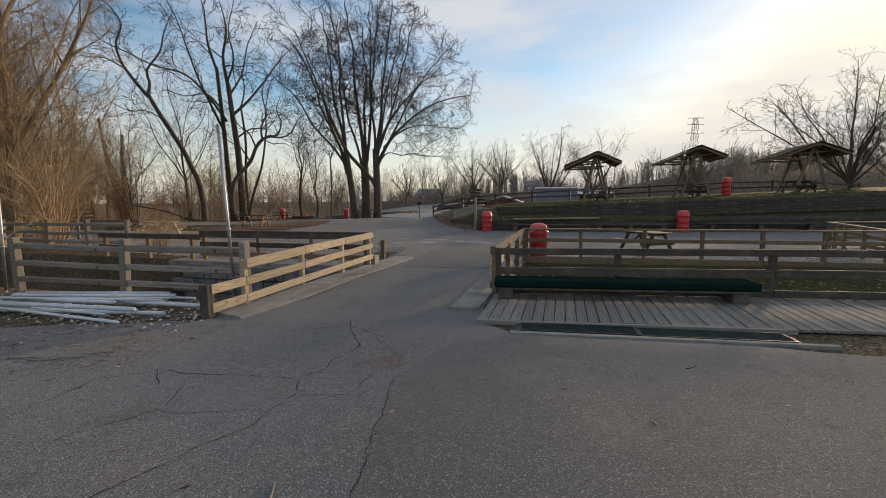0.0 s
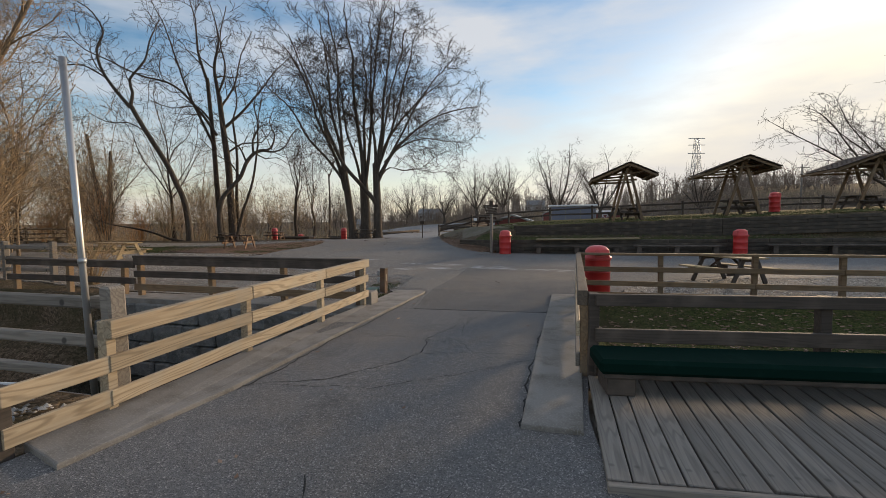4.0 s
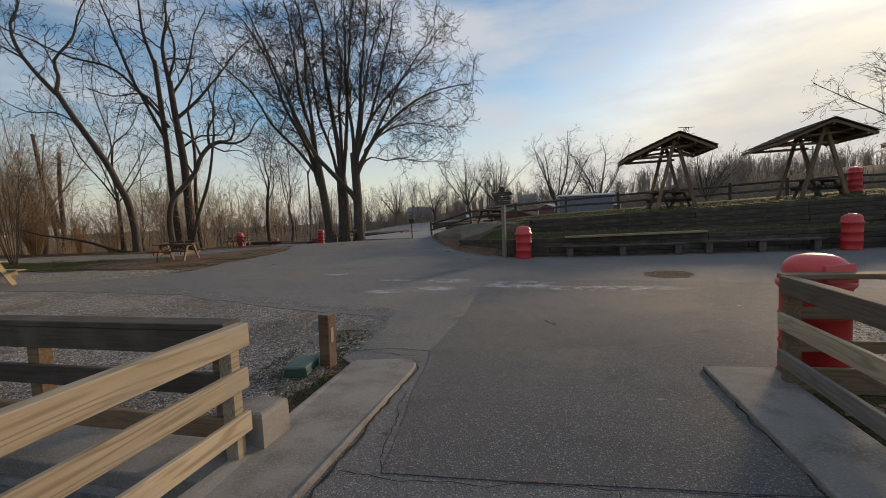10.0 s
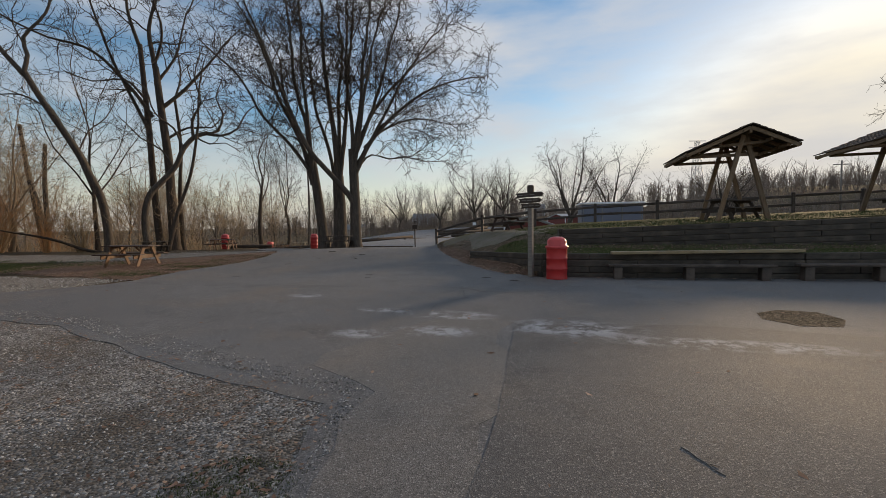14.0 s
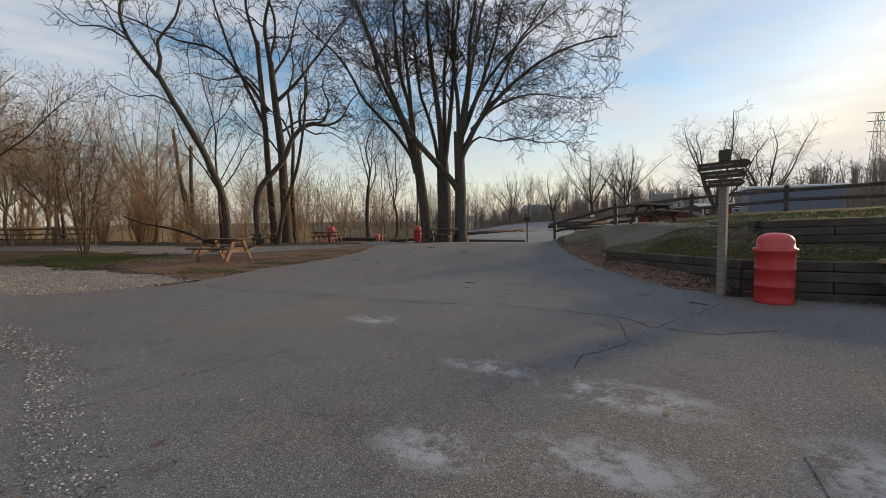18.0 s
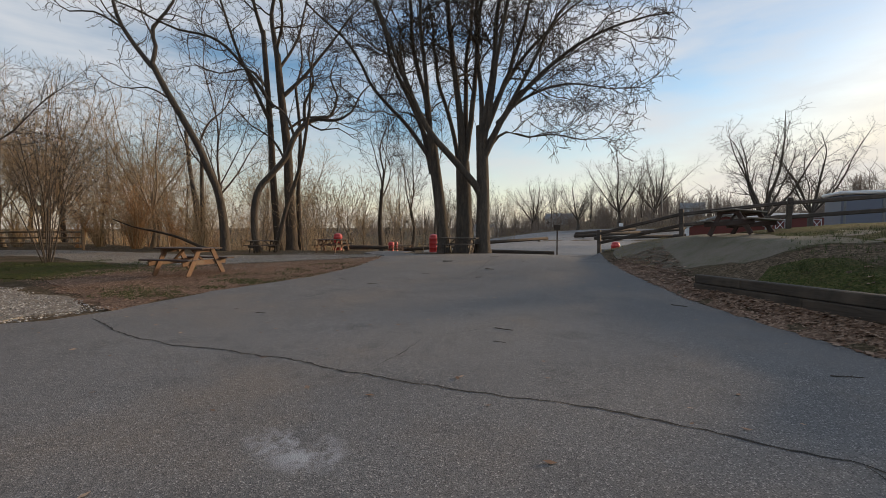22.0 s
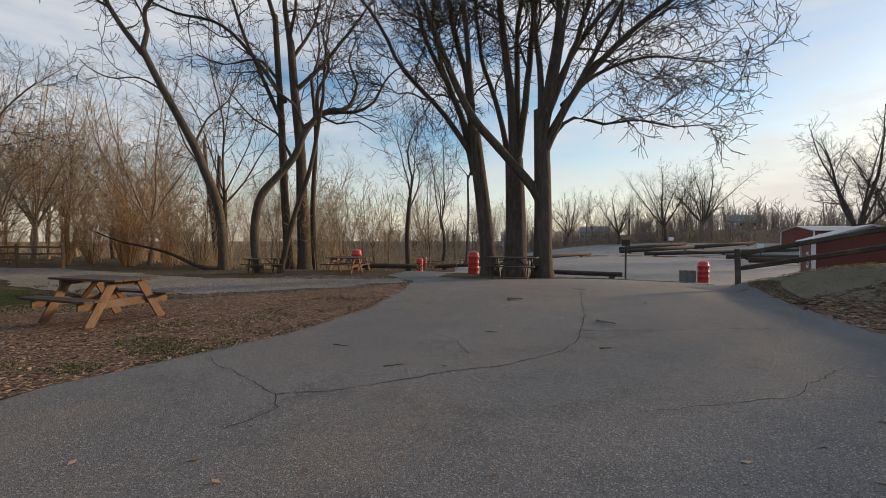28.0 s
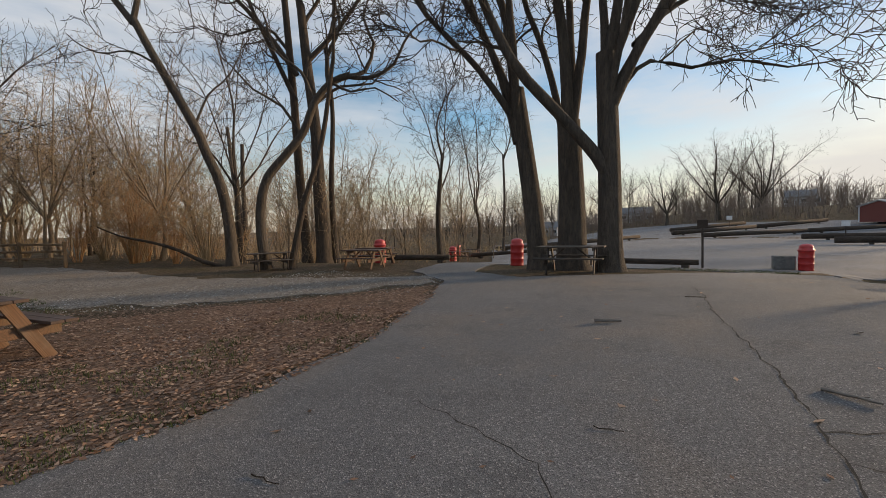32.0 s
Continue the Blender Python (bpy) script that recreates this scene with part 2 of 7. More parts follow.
CHALK = ((-6.56, 17.4, 0.5, 0.3), (-5.55, 18.75, 0.85, 0.38), (-3.7, 18.2, 1.15, 0.6), (-6.8, 18.9, 0.55, 0.24), (-9.0, 20.0, 0.5, 0.26), (-5.55, 17.7, 0.7, 0.34), (-1.9, 17.7, 1.7, 0.3))
ASPHALT = asphalt_material("asphalt", (0.126, 0.123, 0.123), (0.172, 0.167, 0.163), (0.188, 0.162, 0.138), CHALK)
ASPHALT_NEW = asphalt_material("dark_patch_asphalt", (0.112, 0.106, 0.102), (0.152, 0.141, 0.131), (0.185, 0.159, 0.133), CHALK, speck=0.3)
DUSTY = asphalt_material("dusty_asphalt", (0.15, 0.139, 0.128), (0.20, 0.184, 0.166), (0.22, 0.188, 0.156), CHALK)
DARK_PATCH = asphalt_material("bluish_dark_asphalt", (0.088, 0.086, 0.086), (0.122, 0.116, 0.111), (0.145, 0.126, 0.107), CHALK, speck=0.3)
LOT = asphalt_material("lot_asphalt", (0.16, 0.163, 0.172), (0.205, 0.208, 0.217), (0.18, 0.172, 0.165), speck=0.3)
CONCRETE = rough_stuff("concrete", ((0.27, 0.25, 0.226), (0.21, 0.195, 0.177), (0.14, 0.123, 0.103), (0.33, 0.31, 0.285)), (0.9, 3.0, 60), 0.85, 0.3, 0.004)
BLOCK = rough_stuff("concrete_block", ((0.22, 0.215, 0.20), (0.15, 0.15, 0.145), (0.08, 0.085, 0.075), (0.27, 0.26, 0.24)), (1.3, 3.5, 12), 0.9, 0.8, 0.03, varied=0.2)
SOIL = stone_bed("leaf_soil", ((0.065, 0.049, 0.034), (0.125, 0.094, 0.064), (0.22, 0.165, 0.115)), 26, 0.8, 0.025, (0.075, 0.066, 0.036))
LEAVES = stone_bed("fallen_leaves", ((0.09, 0.058, 0.042), (0.20, 0.128, 0.09), (0.38, 0.27, 0.20)), 34, 0.6, 0.012, (0.15, 0.105, 0.074))
EARTH = rough_stuff("worn_earth", ((0.185, 0.155, 0.12), (0.13, 0.115, 0.08), (0.10, 0.098, 0.05), (0.24, 0.205, 0.165)), (0.7, 2.5, 40), 0.95, 0.6, 0.01)
GRASS_SOIL = stone_bed("thin_lawn", ((0.035, 0.045, 0.015), (0.065, 0.08, 0.024), (0.12, 0.11, 0.045)), 30, 0.8, 0.03, (0.075, 0.062, 0.035))
GRAVEL = stone_bed("gravel", ((0.07, 0.06, 0.05), (0.21, 0.19, 0.168), (0.50, 0.47, 0.43)), 46, 1.0, 0.02, (0.115, 0.09, 0.066))
DUST = stone_bed("dusty_gravel", ((0.12, 0.098, 0.076), (0.235, 0.20, 0.165), (0.42, 0.375, 0.32)), 40, 0.8, 0.02, (0.195, 0.155, 0.115))
NEW_WOOD = wood("new_pine", (0.47, 0.38, 0.262), (0.345, 0.26, 0.165), (0.36, 0.31, 0.235), 0.7, rings=0.7)
OLD_WOOD = wood("weathered_pine", (0.25, 0.165, 0.09), (0.16, 0.10, 0.055), (0.20, 0.15, 0.10), 0.8)
DARK_WOOD = wood("dark_stained_wood", (0.085, 0.064, 0.05), (0.05, 0.039, 0.031), (0.13, 0.10, 0.08), 0.75, knots=False)
GREY_BEAM = wood("grey_brown_beam", (0.17, 0.13, 0.095), (0.11, 0.085, 0.063), (0.14, 0.115, 0.09), 0.85)
GREY_WOOD = wood("grey_weathered_wood", (0.27, 0.24, 0.205), (0.17, 0.15, 0.13), (0.22, 0.19, 0.155), 0.85)
TABLE_WOOD = wood("table_wood", (0.19, 0.10, 0.052), (0.12, 0.064, 0.035), (0.19, 0.14, 0.10), 0.75)
TABLE_TOP = wood("table_top_wood", (0.085, 0.05, 0.037), (0.055, 0.034, 0.026), (0.10, 0.075, 0.065), 0.7)
PALE_TABLE = wood("pale_table_wood", (0.42, 0.33, 0.19), (0.30, 0.22, 0.12), (0.36, 0.29, 0.19), 0.75)
TIMBER = wood("creosote_timber", (0.072, 0.058, 0.045), (0.045, 0.037, 0.03), (0.105, 0.085, 0.065), 0.85, knots=False)
SHINGLE = rough_stuff("roof_shingle", ((0.085, 0.062, 0.05), (0.06, 0.047, 0.04), (0.12, 0.09, 0.07), (0.1, 0.08, 0.065)), (1, 5, 30), 0.95, 0.6, 0.02)
BARK = rough_stuff("bark", ((0.105, 0.085, 0.068), (0.07, 0.056, 0.045), (0.14, 0.11, 0.082), (0.045, 0.037, 0.03)), (1.2, 3, 9), 0.95, 1.0, 0.05, where="Object", stretch=(3, 3, 0.6))
DARK_BARK = rough_stuff("dark_bark", ((0.085, 0.064, 0.048), (0.055, 0.043, 0.033), (0.12, 0.088, 0.062), (0.035, 0.028, 0.023)), (1.2, 3, 9), 0.95, 1.0, 0.05, where="Object", stretch=(3, 3, 0.6))
TWIG = rough_stuff("twig_bark", ((0.046, 0.034, 0.026), (0.034, 0.026, 0.02), (0.064, 0.046, 0.033), (0.028, 0.023, 0.018)), (1, 3, 9), 0.95, 0.2, 0.01, where="Object", varied=0.2)
# tan woodland bark, lightened: low golden sunlight is put into its colour
PALE_BARK = rough_stuff("sun_brightened_tan_bark", ((0.29, 0.22, 0.15), (0.22, 0.17, 0.12), (0.35, 0.265, 0.175), (0.15, 0.118, 0.085)), (1.2, 3, 9), 0.95, 1.0, 0.05, where="Object", stretch=(3, 3, 0.6))
# twigs of the far woods, paler than near ones: distance haze painted into the colour
HAZE_TWIG = rough_stuff("haze_pale_far_twigs", ((0.26, 0.205, 0.165), (0.21, 0.165, 0.135), (0.30, 0.235, 0.185), (0.17, 0.135, 0.11)), (0.02, 0.1, 1), 0.95, 0.1, 0.01)
ORANGE_TWIG = rough_stuff("orange_twig_bark", ((0.44, 0.24, 0.105), (0.32, 0.175, 0.08), (0.50, 0.28, 0.125), (0.24, 0.14, 0.07)), (1, 3, 9), 0.95, 0.2, 0.01, where="Object", varied=0.2)
# tan twigs of the lit woods, with the sun's warmth painted in
PALE_TWIG = rough_stuff("sun_brightened_tan_twig", ((0.42, 0.305, 0.18), (0.34, 0.25, 0.15), (0.47, 0.345, 0.205), (0.25, 0.185, 0.115)), (1, 3, 9), 0.95, 0.2, 0.01, where="Object", varied=0.25)


def paint(name, colour, rough=0.5, metal=0.0, dirt=(0.1, 0.08, 0.06), amount=(0.55, 0.8), varied=0.08):
    m, nt, sh, v = begin(name, rough, metal)
    c = ramp_mix(nt, noise_fac(nt, v, 3.0, amount[0], amount[1], 7, 0.65), colour, dirt)
    finish(nt, sh, vary(nt, c, varied), noise_fac(nt, v, 9, 0.3, 0.7, 4), 0.12, 0.004)
    return m


RED = paint("red_drum_paint", (0.50, 0.028, 0.026), 0.45, dirt=(0.30, 0.03, 0.025))
RED_LID = paint("faded_red_plastic", (0.62, 0.075, 0.075), 0.4, dirt=(0.45, 0.06, 0.055))
GREEN_CLOTH = paint("dark_green_cover", (0.004, 0.020, 0.015), 0.95, dirt=(0.012, 0.034, 0.027))
GREEN_LID = paint("faded_green_lid", (0.10, 0.17, 0.14), 0.65)
GREEN_BOX = paint("green_box_plastic", (0.035, 0.085, 0.06), 0.6)
GALV = paint("galvanised_metal", (0.42, 0.43, 0.44), 0.45, 0.8, dirt=(0.25, 0.24, 0.22))
WHITE = paint("white_paint", (0.74, 0.75, 0.76), 0.5, dirt=(0.5, 0.49, 0.46))
PVC = paint("white_pipe_plastic", (0.62, 0.66, 0.70), 0.4, dirt=(0.35, 0.35, 0.34))
BARN_RED = paint("barn_red_boards", (0.17, 0.042, 0.032), 0.7, dirt=(0.16, 0.035, 0.03))
BLACK = paint("black_paint", (0.02, 0.02, 0.021), 0.6)
SIGN_BROWN = paint("dark_brown_sign_board", (0.06, 0.042, 0.032), 0.7)
ROOF_GREY = paint("grey_roofing", (0.20, 0.205, 0.21), 0.7)
ROOF_PALE = paint("pale_metal_roofing", (0.42, 0.42, 0.42), 0.55, dirt=(0.3, 0.29, 0.27))
TARP = paint("blue_grey_tarpaulin", (0.16, 0.18, 0.24), 0.5, dirt=(0.16, 0.18, 0.22))
GRATE = paint("dark_green_steel_grate", (0.03, 0.05, 0.048), 0.5, 0.6)
HOUSE = paint("pale_house_siding", (0.36, 0.345, 0.33), 0.7, dirt=(0.4, 0.38, 0.35), varied=0.2)
GLASS_DARK = paint("dark_window_pane", (0.03, 0.035, 0.04), 0.15)
WATER = paint("creek_water", (0.012, 0.016, 0.014), 0.08)
GRASS = paint("grass_blade", (0.06, 0.08, 0.022), 0.85, dirt=(0.10, 0.09, 0.04))
GRASS_DRY = paint("dry_grass_blade", (0.30, 0.25, 0.13), 0.85, dirt=(0.16, 0.15, 0.06))
CRACK = paint("dark_crack_line", (0.018, 0.018, 0.018), 0.95)
for dull in (GREEN_CLOTH, LEAVES, SOIL, GRASS_SOIL):
    dull.node_tree.nodes["Principled BSDF"].inputs["Specular IOR Level"].default_value = 0.05

# ---- helpers for shapes ----
from mathutils import geometry

MESHES = {}


def mesh_from(name, verts, faces, material, smooth=False):
    me = bpy.data.meshes.new(name)
    me.from_pydata([tuple(v) for v in verts], [], [tuple(f) for f in faces])
    me.materials.append(material)
    if smooth:
        me.polygons.foreach_set("use_smooth", [True] * len(me.polygons))
    me.update()
    return me


def box_mesh(sx, sy, sz, material, c=0.006):
    """A box with chamfered edges, centred, shared between alike ones."""
    key = ("box", round(sx, 3), round(sy, 3), round(sz, 3), material.name, c)
    if key in MESHES:
        return MESHES[key]
    c = min(c, sx * 0.3, sy * 0.3, sz * 0.3)
    a = (sx / 2, sy / 2, sz / 2)
    verts, idx = [], {}
    for s0 in (-1, 1):
        for s1 in (-1, 1):
            for s2 in (-1, 1):
                s = (s0, s1, s2)
                for ax in range(3):
                    idx[s, ax] = len(verts)
                    verts.append([s[k] * (a[k] - (0 if k == ax else c)) for k in range(3)])
    faces = []
    for ax in range(3):
        u, w = (ax + 1) % 3, (ax + 2) % 3
        for sg in (-1, 1):
            q = []
            for su, sw in ((-1, -1), (1, -1), (1, 1), (-1, 1)):
                s = [0, 0, 0]
                s[ax], s[u], s[w] = sg, su, sw
                q.append(idx[tuple(s), ax])
            faces.append(q if sg > 0 else q[::-1])
        for su in (-1, 1):
            for sw in (-1, 1):
                s, t = [0, 0, 0], [0, 0, 0]
                s[ax], s[u], s[w] = -1, su, sw
                t[ax], t[u], t[w] = 1, su, sw
                s, t = tuple(s), tuple(t)
                q = [idx[s, u], idx[t, u], idx[t, w], idx[s, w]]
                faces.append(q if su * sw > 0 else q[::-1])
    for s0 in (-1, 1):
        for s1 in (-1, 1):
            for s2 in (-1, 1):
                s = (s0, s1, s2)
                q = [idx[s, 0], idx[s, 1], idx[s, 2]]
                faces.append(q if s0 * s1 * s2 > 0 else q[::-1])
    MESHES[key] = mesh_from("box", verts, faces, material)
    return MESHES[key]


def lathe_mesh(name, profile, material, sides=20, smooth=True):
    """Turned round z: profile of (radius, z) from below upwards, closed at both ends."""
    verts, faces = [], []
    for r, z in profile:
        for k in range(sides):
            a = 2 * math.pi * k / sides
            verts.append((r * math.cos(a), r * math.sin(a), z))
    for i in range(len(profile) - 1):
        for k in range(sides):
            n = (k + 1) % sides
            faces.append((i * sides + k, i * sides + n, (i + 1) * sides + n, (i + 1) * sides + k))
    faces.append(tuple(range(sides))[::-1])
    faces.append(tuple(range((len(profile) - 1) * sides, len(profile) * sides)))
    me = mesh_from(name, verts, faces, material, smooth)
    return me


def rod_mesh(length, r0, r1, material, sides=10):
    key = ("rod", round(length, 3), round(r0, 4), round(r1, 4), material.name, sides)
    if key not in MESHES:
        MESHES[key] = lathe_mesh("rod", [(r0, 0), (r1, length)], material, sides)
    return MESHES[key]


def thing(name, m, label, category, group="", kind=""):
    ob = new(name)
    ob.empty_display_size = 0.1
    ob.matrix_basis = m
    return tagged(ob, label, category, group, kind)


def part(name, me, parent, m=None, label=""):
    ob = new(name, me)
    ob.parent = parent
    if m is not None:
        ob.matrix_basis = m
    if label:
        tagged(ob, label)
    return ob


def span(p, q, roll=0.0):
    """A pose half way from p to q, with x along the way from p to q and z as upright as it can be; and the length."""
    p, q = Vector(p), Vector(q)
    d = q - p
    rot = d.to_track_quat("X", "Z").to_matrix().to_4x4()
    return Matrix.Translation((p + q) / 2) @ rot @ pose(0, 0, 0, roll, 0, 0), d.length


def beam(name, p, q, w, h, material, parent, roll=0.0, label="", c=0.006):
    m, length = span(p, q, roll)
    return part(name, box_mesh(round(length, 2), w, h, material, c), parent, m, label)


def rod(name, p, q, r0, r1, material, parent, sides=10, label=""):
    p, q = Vector(p), Vector(q)
    m = Matrix.Translation(p) @ (q - p).to_track_quat("Z", "Y").to_matrix().to_4x4()
    return part(name, rod_mesh((q - p).length, r0, r1, material, sides), parent, m, label)


# ---- the lie of the land ----
def smooth_step(a, b, v):
    v = min(1.0, max(0.0, (v - a) / (b - a)))
    return v * v * (3 - 2 * v)


def lerp_table(table, v):
    if v <= table[0][0]:
        return table[0][1]
    for (a, p), (b, q) in zip(table, table[1:]):
        if v <= b:
            return p + (q - p) * (v - a) / (b - a)
    return table[-1][1]


MOUND_EDGE = ((24.0, -4.9), (27.2, -7.0), (30.5, -8.5), (32.5, -9.5), (35.0, -10.6), (38.0, -11.2), (44.0, -11.4))
LOW_WALL = ((-7.05, 28.0), (-4.2, 24.1), (2.0, 24.5), (6.0, 24.95), (30.0, 27.6))
HIGH_WALL = ((-3.6, 26.55), (6.0, 27.0), (30.0, 29.3))
CREEK_FLOOR = -1.75


def lawn_z(x, y):
    return 1.36 + 0.036 * min(max(x, -6), 40) + 0.03 * (y - 26.5)


def ground_z(x, y, creek=True):
    z = 0.30 * math.exp(-(((x + 12.5) / 7) ** 2 + ((y - 32.5) / 6) ** 2))
    z -= 0.70 * smooth_step(37, 50, y) * smooth_step(-75, -40, x)
    z -= 0.55 * smooth_step(24, 38, -x) * smooth_step(32, 46, y) + 1.9 * smooth_step(34, 62, -x) * smooth_step(40, 66, y)
    z += 4.5 * smooth_step(70, 110, y) * smooth_step(14, 42, x) + 3.0 * smooth_step(50, 85, y) * smooth_step(30, 60, x)
    z += 5.5 * smooth_step(75, 190, y) * smooth_step(-75, -40, x)
    z -= 0.09 * smooth_step(8.5, 13, y) * smooth_step(22, 16, y) * smooth_step(-16, -8, x) * smooth_step(9, 3, x)
    if x > -12 and 24 < y < 60:
        d = x - lerp_table(MOUND_EDGE, y)
        if d > 0:
            low, high = lerp_table(LOW_WALL, x), lerp_table(HIGH_WALL, x)
            if y < low:
                level = 0.0
            elif y < high or x < -3.6:
                level = 0.56 + 0.10 * (y - low)
                if x < -3.6:
                    level = level + (lawn_z(x, y) - 0.06 * (-3.6 - x) - level) * smooth_step(26.0, 30.0, y)
            else:
                level = lawn_z(x, y)
            rise = 0.45 * d + (level * (1 - math.exp(-1.1 * d)) - 0.45 * d) * smooth_step(32, 34.5, y)
            top = min(rise, level) if y > low else min(0.45 * d, 0.34) * smooth_step(-4.1, -5.2, x)
            back = smooth_step(34.3, 40, y)
            z = z * (1 - min(1, d)) + top * (1 - back) - 0.7 * back * min(1, d)
    if not creek:
        return z
    # the creek and its banks
    if x < -5.05:
        if 6.25 < y < 10.72:
            z = CREEK_FLOOR
            if x < -11.5:
                z = CREEK_FLOOR + 1.0 * smooth_step(2.2, 0.0, min(y - 6.25, 10.72 - y))
    elif x < -0.95:
        if 6.25 < y < 10.72:
            z = CREEK_FLOOR
    else:
        d = min(y - 7.95 - 0.13 * (x + 1), 12.6 - y)
        if d > 0:
            z = -0.10 - 0.16 * min(d, 1.6)
    return z


def land_axis(breaks):
    out = []
    for a, b, step in breaks:
        n = max(1, round((b - a) / step))
        out += [a + (b - a) * k / n for k in range(n)]
    return out + [breaks[-1][1]]


def build_ground():
    xs = land_axis(((-3000, -600, 400), (-600, -150, 60), (-150, -60, 8), (-60, -20, 1.0), (-20, -5.06, 0.5), (-5.06, -5.04, 0.02), (-5.04, -0.96, 0.5), (-0.96, -0.94, 0.02), (-0.94, 16, 0.5), (16, 50, 1.5), (50, 150, 9), (150, 600, 60), (600, 3000, 400)))
    ys = land_axis(((-2000, -200, 300), (-200, -20, 20), (-20, -6, 1.5), (-6, 6.24, 0.6), (6.24, 6.26, 0.02), (6.26, 7.7, 0.36), (7.7, 10.71, 0.3), (10.71, 10.73, 0.02), (10.73, 12.4, 0.27), (12.4, 24, 0.5), (24, 30, 0.1), (30, 50, 0.5), (50, 80, 1.2), (80, 200, 10), (200, 600, 50), (600, 3000, 400)))
    verts = []
    for y in ys:
        for x in xs:
            n = noise.noise((x * 0.35, y * 0.35, 0)) * 0.02
            verts.append((x, y, ground_z(x, y) - 0.02 + n * (0 if abs(x + 3) < 2.4 else 1)))
    w = len(xs)
    faces = []
    for j in range(len(ys) - 1):
        for i in range(w - 1):
            faces.append((j * w + i, j * w + i + 1, (j + 1) * w + i + 1, (j + 1) * w + i))
    ob = new("ground", mesh_from("ground", verts, faces, SOIL, True))
    tagged(ob, "brown earth with fallen leaves and thin grass", "ground", kind="structure")


def ragged(outline, step, amount, seed):
    rng = random.Random(seed)
    out = []
    for k, (a, b) in enumerate(zip(outline, outline[1:] + outline[:1])):
        d = math.dist(a, b)
        n = max(1, int(d / step))
        nx, ny = (b[1] - a[1]) / d, -(b[0] - a[0]) / d
        for i in range(n):
            f = i / n
            off = amount * (noise.noise((a[0] + (b[0] - a[0]) * f, a[1] + (b[1] - a[1]) * f, seed)) * 1.6 + rng.uniform(-0.35, 0.35))
            if a[0] < -80 or a[0] > 80:
                off = 0
            out.append((a[0] + (b[0] - a[0]) * f + nx * off, a[1] + (b[1] - a[1]) * f + ny * off))
    return out


def inside_outline(pts, x, y):
    hit = False
    for (x0, y0), (x1, y1) in zip(pts, pts[1:] + pts[:1]):
        if (y0 > y) != (y1 > y) and x < x0 + (y - y0) / (y1 - y0) * (x1 - x0):
            hit = not hit
    return hit


def sheet(name, outline, lift, material, label, category, step=0.35, amount=0.08, cut=1.0, seed=1, kind="structure", thick=0.05, creek=False):
    """A thin layer that lies on the land inside an outline."""
    pts = ragged(outline, step, amount, seed) if amount else outline
    n = len(pts)
    lo, hi = [min(p[k] for p in pts) for k in (0, 1)], [max(p[k] for p in pts) for k in (0, 1)]
    nx, ny = int((hi[0] - lo[0]) / cut), int((hi[1] - lo[1]) / cut)
    flat = [Vector(p) for p in pts] + [Vector((lo[0] + (i + 0.5) * cut, lo[1] + (j + 0.5) * cut)) for i in range(nx) for j in range(ny)]
    vs, _, tris, _, _, _ = geometry.delaunay_2d_cdt(flat, [(i, (i + 1) % n) for i in range(n)], [], 0, 1e-4)
    verts = [(v.x, v.y, ground_z(v.x, v.y, creek) + lift) for v in vs]
    faces = []
    for t in tris:
        cx, cy = sum(vs[i].x for i in t) / 3, sum(vs[i].y for i in t) / 3
        if inside_outline(pts, cx, cy):
            (ax, ay), (bx, by), (dx, dy) = [vs[i] for i in t]
            faces.append(tuple(t) if (bx - ax) * (dy - ay) - (by - ay) * (dx - ax) > 0 else tuple(t)[::-1])
    bm = bmesh.new()
    me = mesh_from(name, verts, faces, material)
    bm.from_mesh(me)
    bmesh.ops.delete(bm, geom=[v for v in bm.verts if not v.link_faces], context="VERTS")
    ext = bmesh.ops.extrude_edge_only(bm, edges=[e for e in bm.edges if e.is_boundary])
    for v in ext["geom"]:
        if isinstance(v, bmesh.types.BMVert):
            v.co.z -= thick
    bm.to_mesh(me)
    bm.free()
    return tagged(new(name, me), label, category, kind=kind)


# ---- floor of the place ----
build_ground()
ROAD_EAST = [
    (-14, -8), (14, -8), (14, 6.4), (3.2, 5.62), (-0.6, 5.50), (-0.98, 5.84), (-1.12, 6.4), (-1.2, 12.9),
    (-0.4, 13.1), (0.6, 15.5), (3.5, 17.0), (12, 17.5), (34, 18.5), (34, 27.9), (6, 24.9), (2, 24.4),
    (-4.3, 23.75), (-5.2, 24.3), (-7.1, 27.2), (-8.6, 30.5), (-9.4, 32.5), (-10.3, 35.2), (-11.2, 38.5), (-11.0, 41.5),
    (-13.2, 41.5), (-15.3, 37.4), (-18.0, 35.3),
]
ROAD_WEST = [
    (-20.3, 36.5), (-23.0, 42.0), (-25.5, 42.0), (-22.5, 36.0), (-19.6, 34.0), (-17.8, 31.4), (-16.4, 28.6), (-15.9, 26.4),
    (-15.9, 25.2), (-15.9, 23.6), (-15.3, 21.6), (-15.2, 20.6), (-16.6, 18.6), (-22, 18.3), (-32, 17.8), (-32, 17.0),
    (-15.1, 17.0), (-11.4, 16.8), (-9.0, 16.0), (-7.4, 15.5), (-5.8, 15.1), (-5.5, 14.1), (-5.3, 13.0), (-4.8, 12.5),
    (-4.8, 6.3), (-4.9, 5.1), (-7.5, 4.0), (-14, 3.4),
]
ROAD = ROAD_EAST + ROAD_WEST
sheet("road", ROAD, 0.010, ASPHALT, "worn grey cracked asphalt drive", "road", amount=0.07)
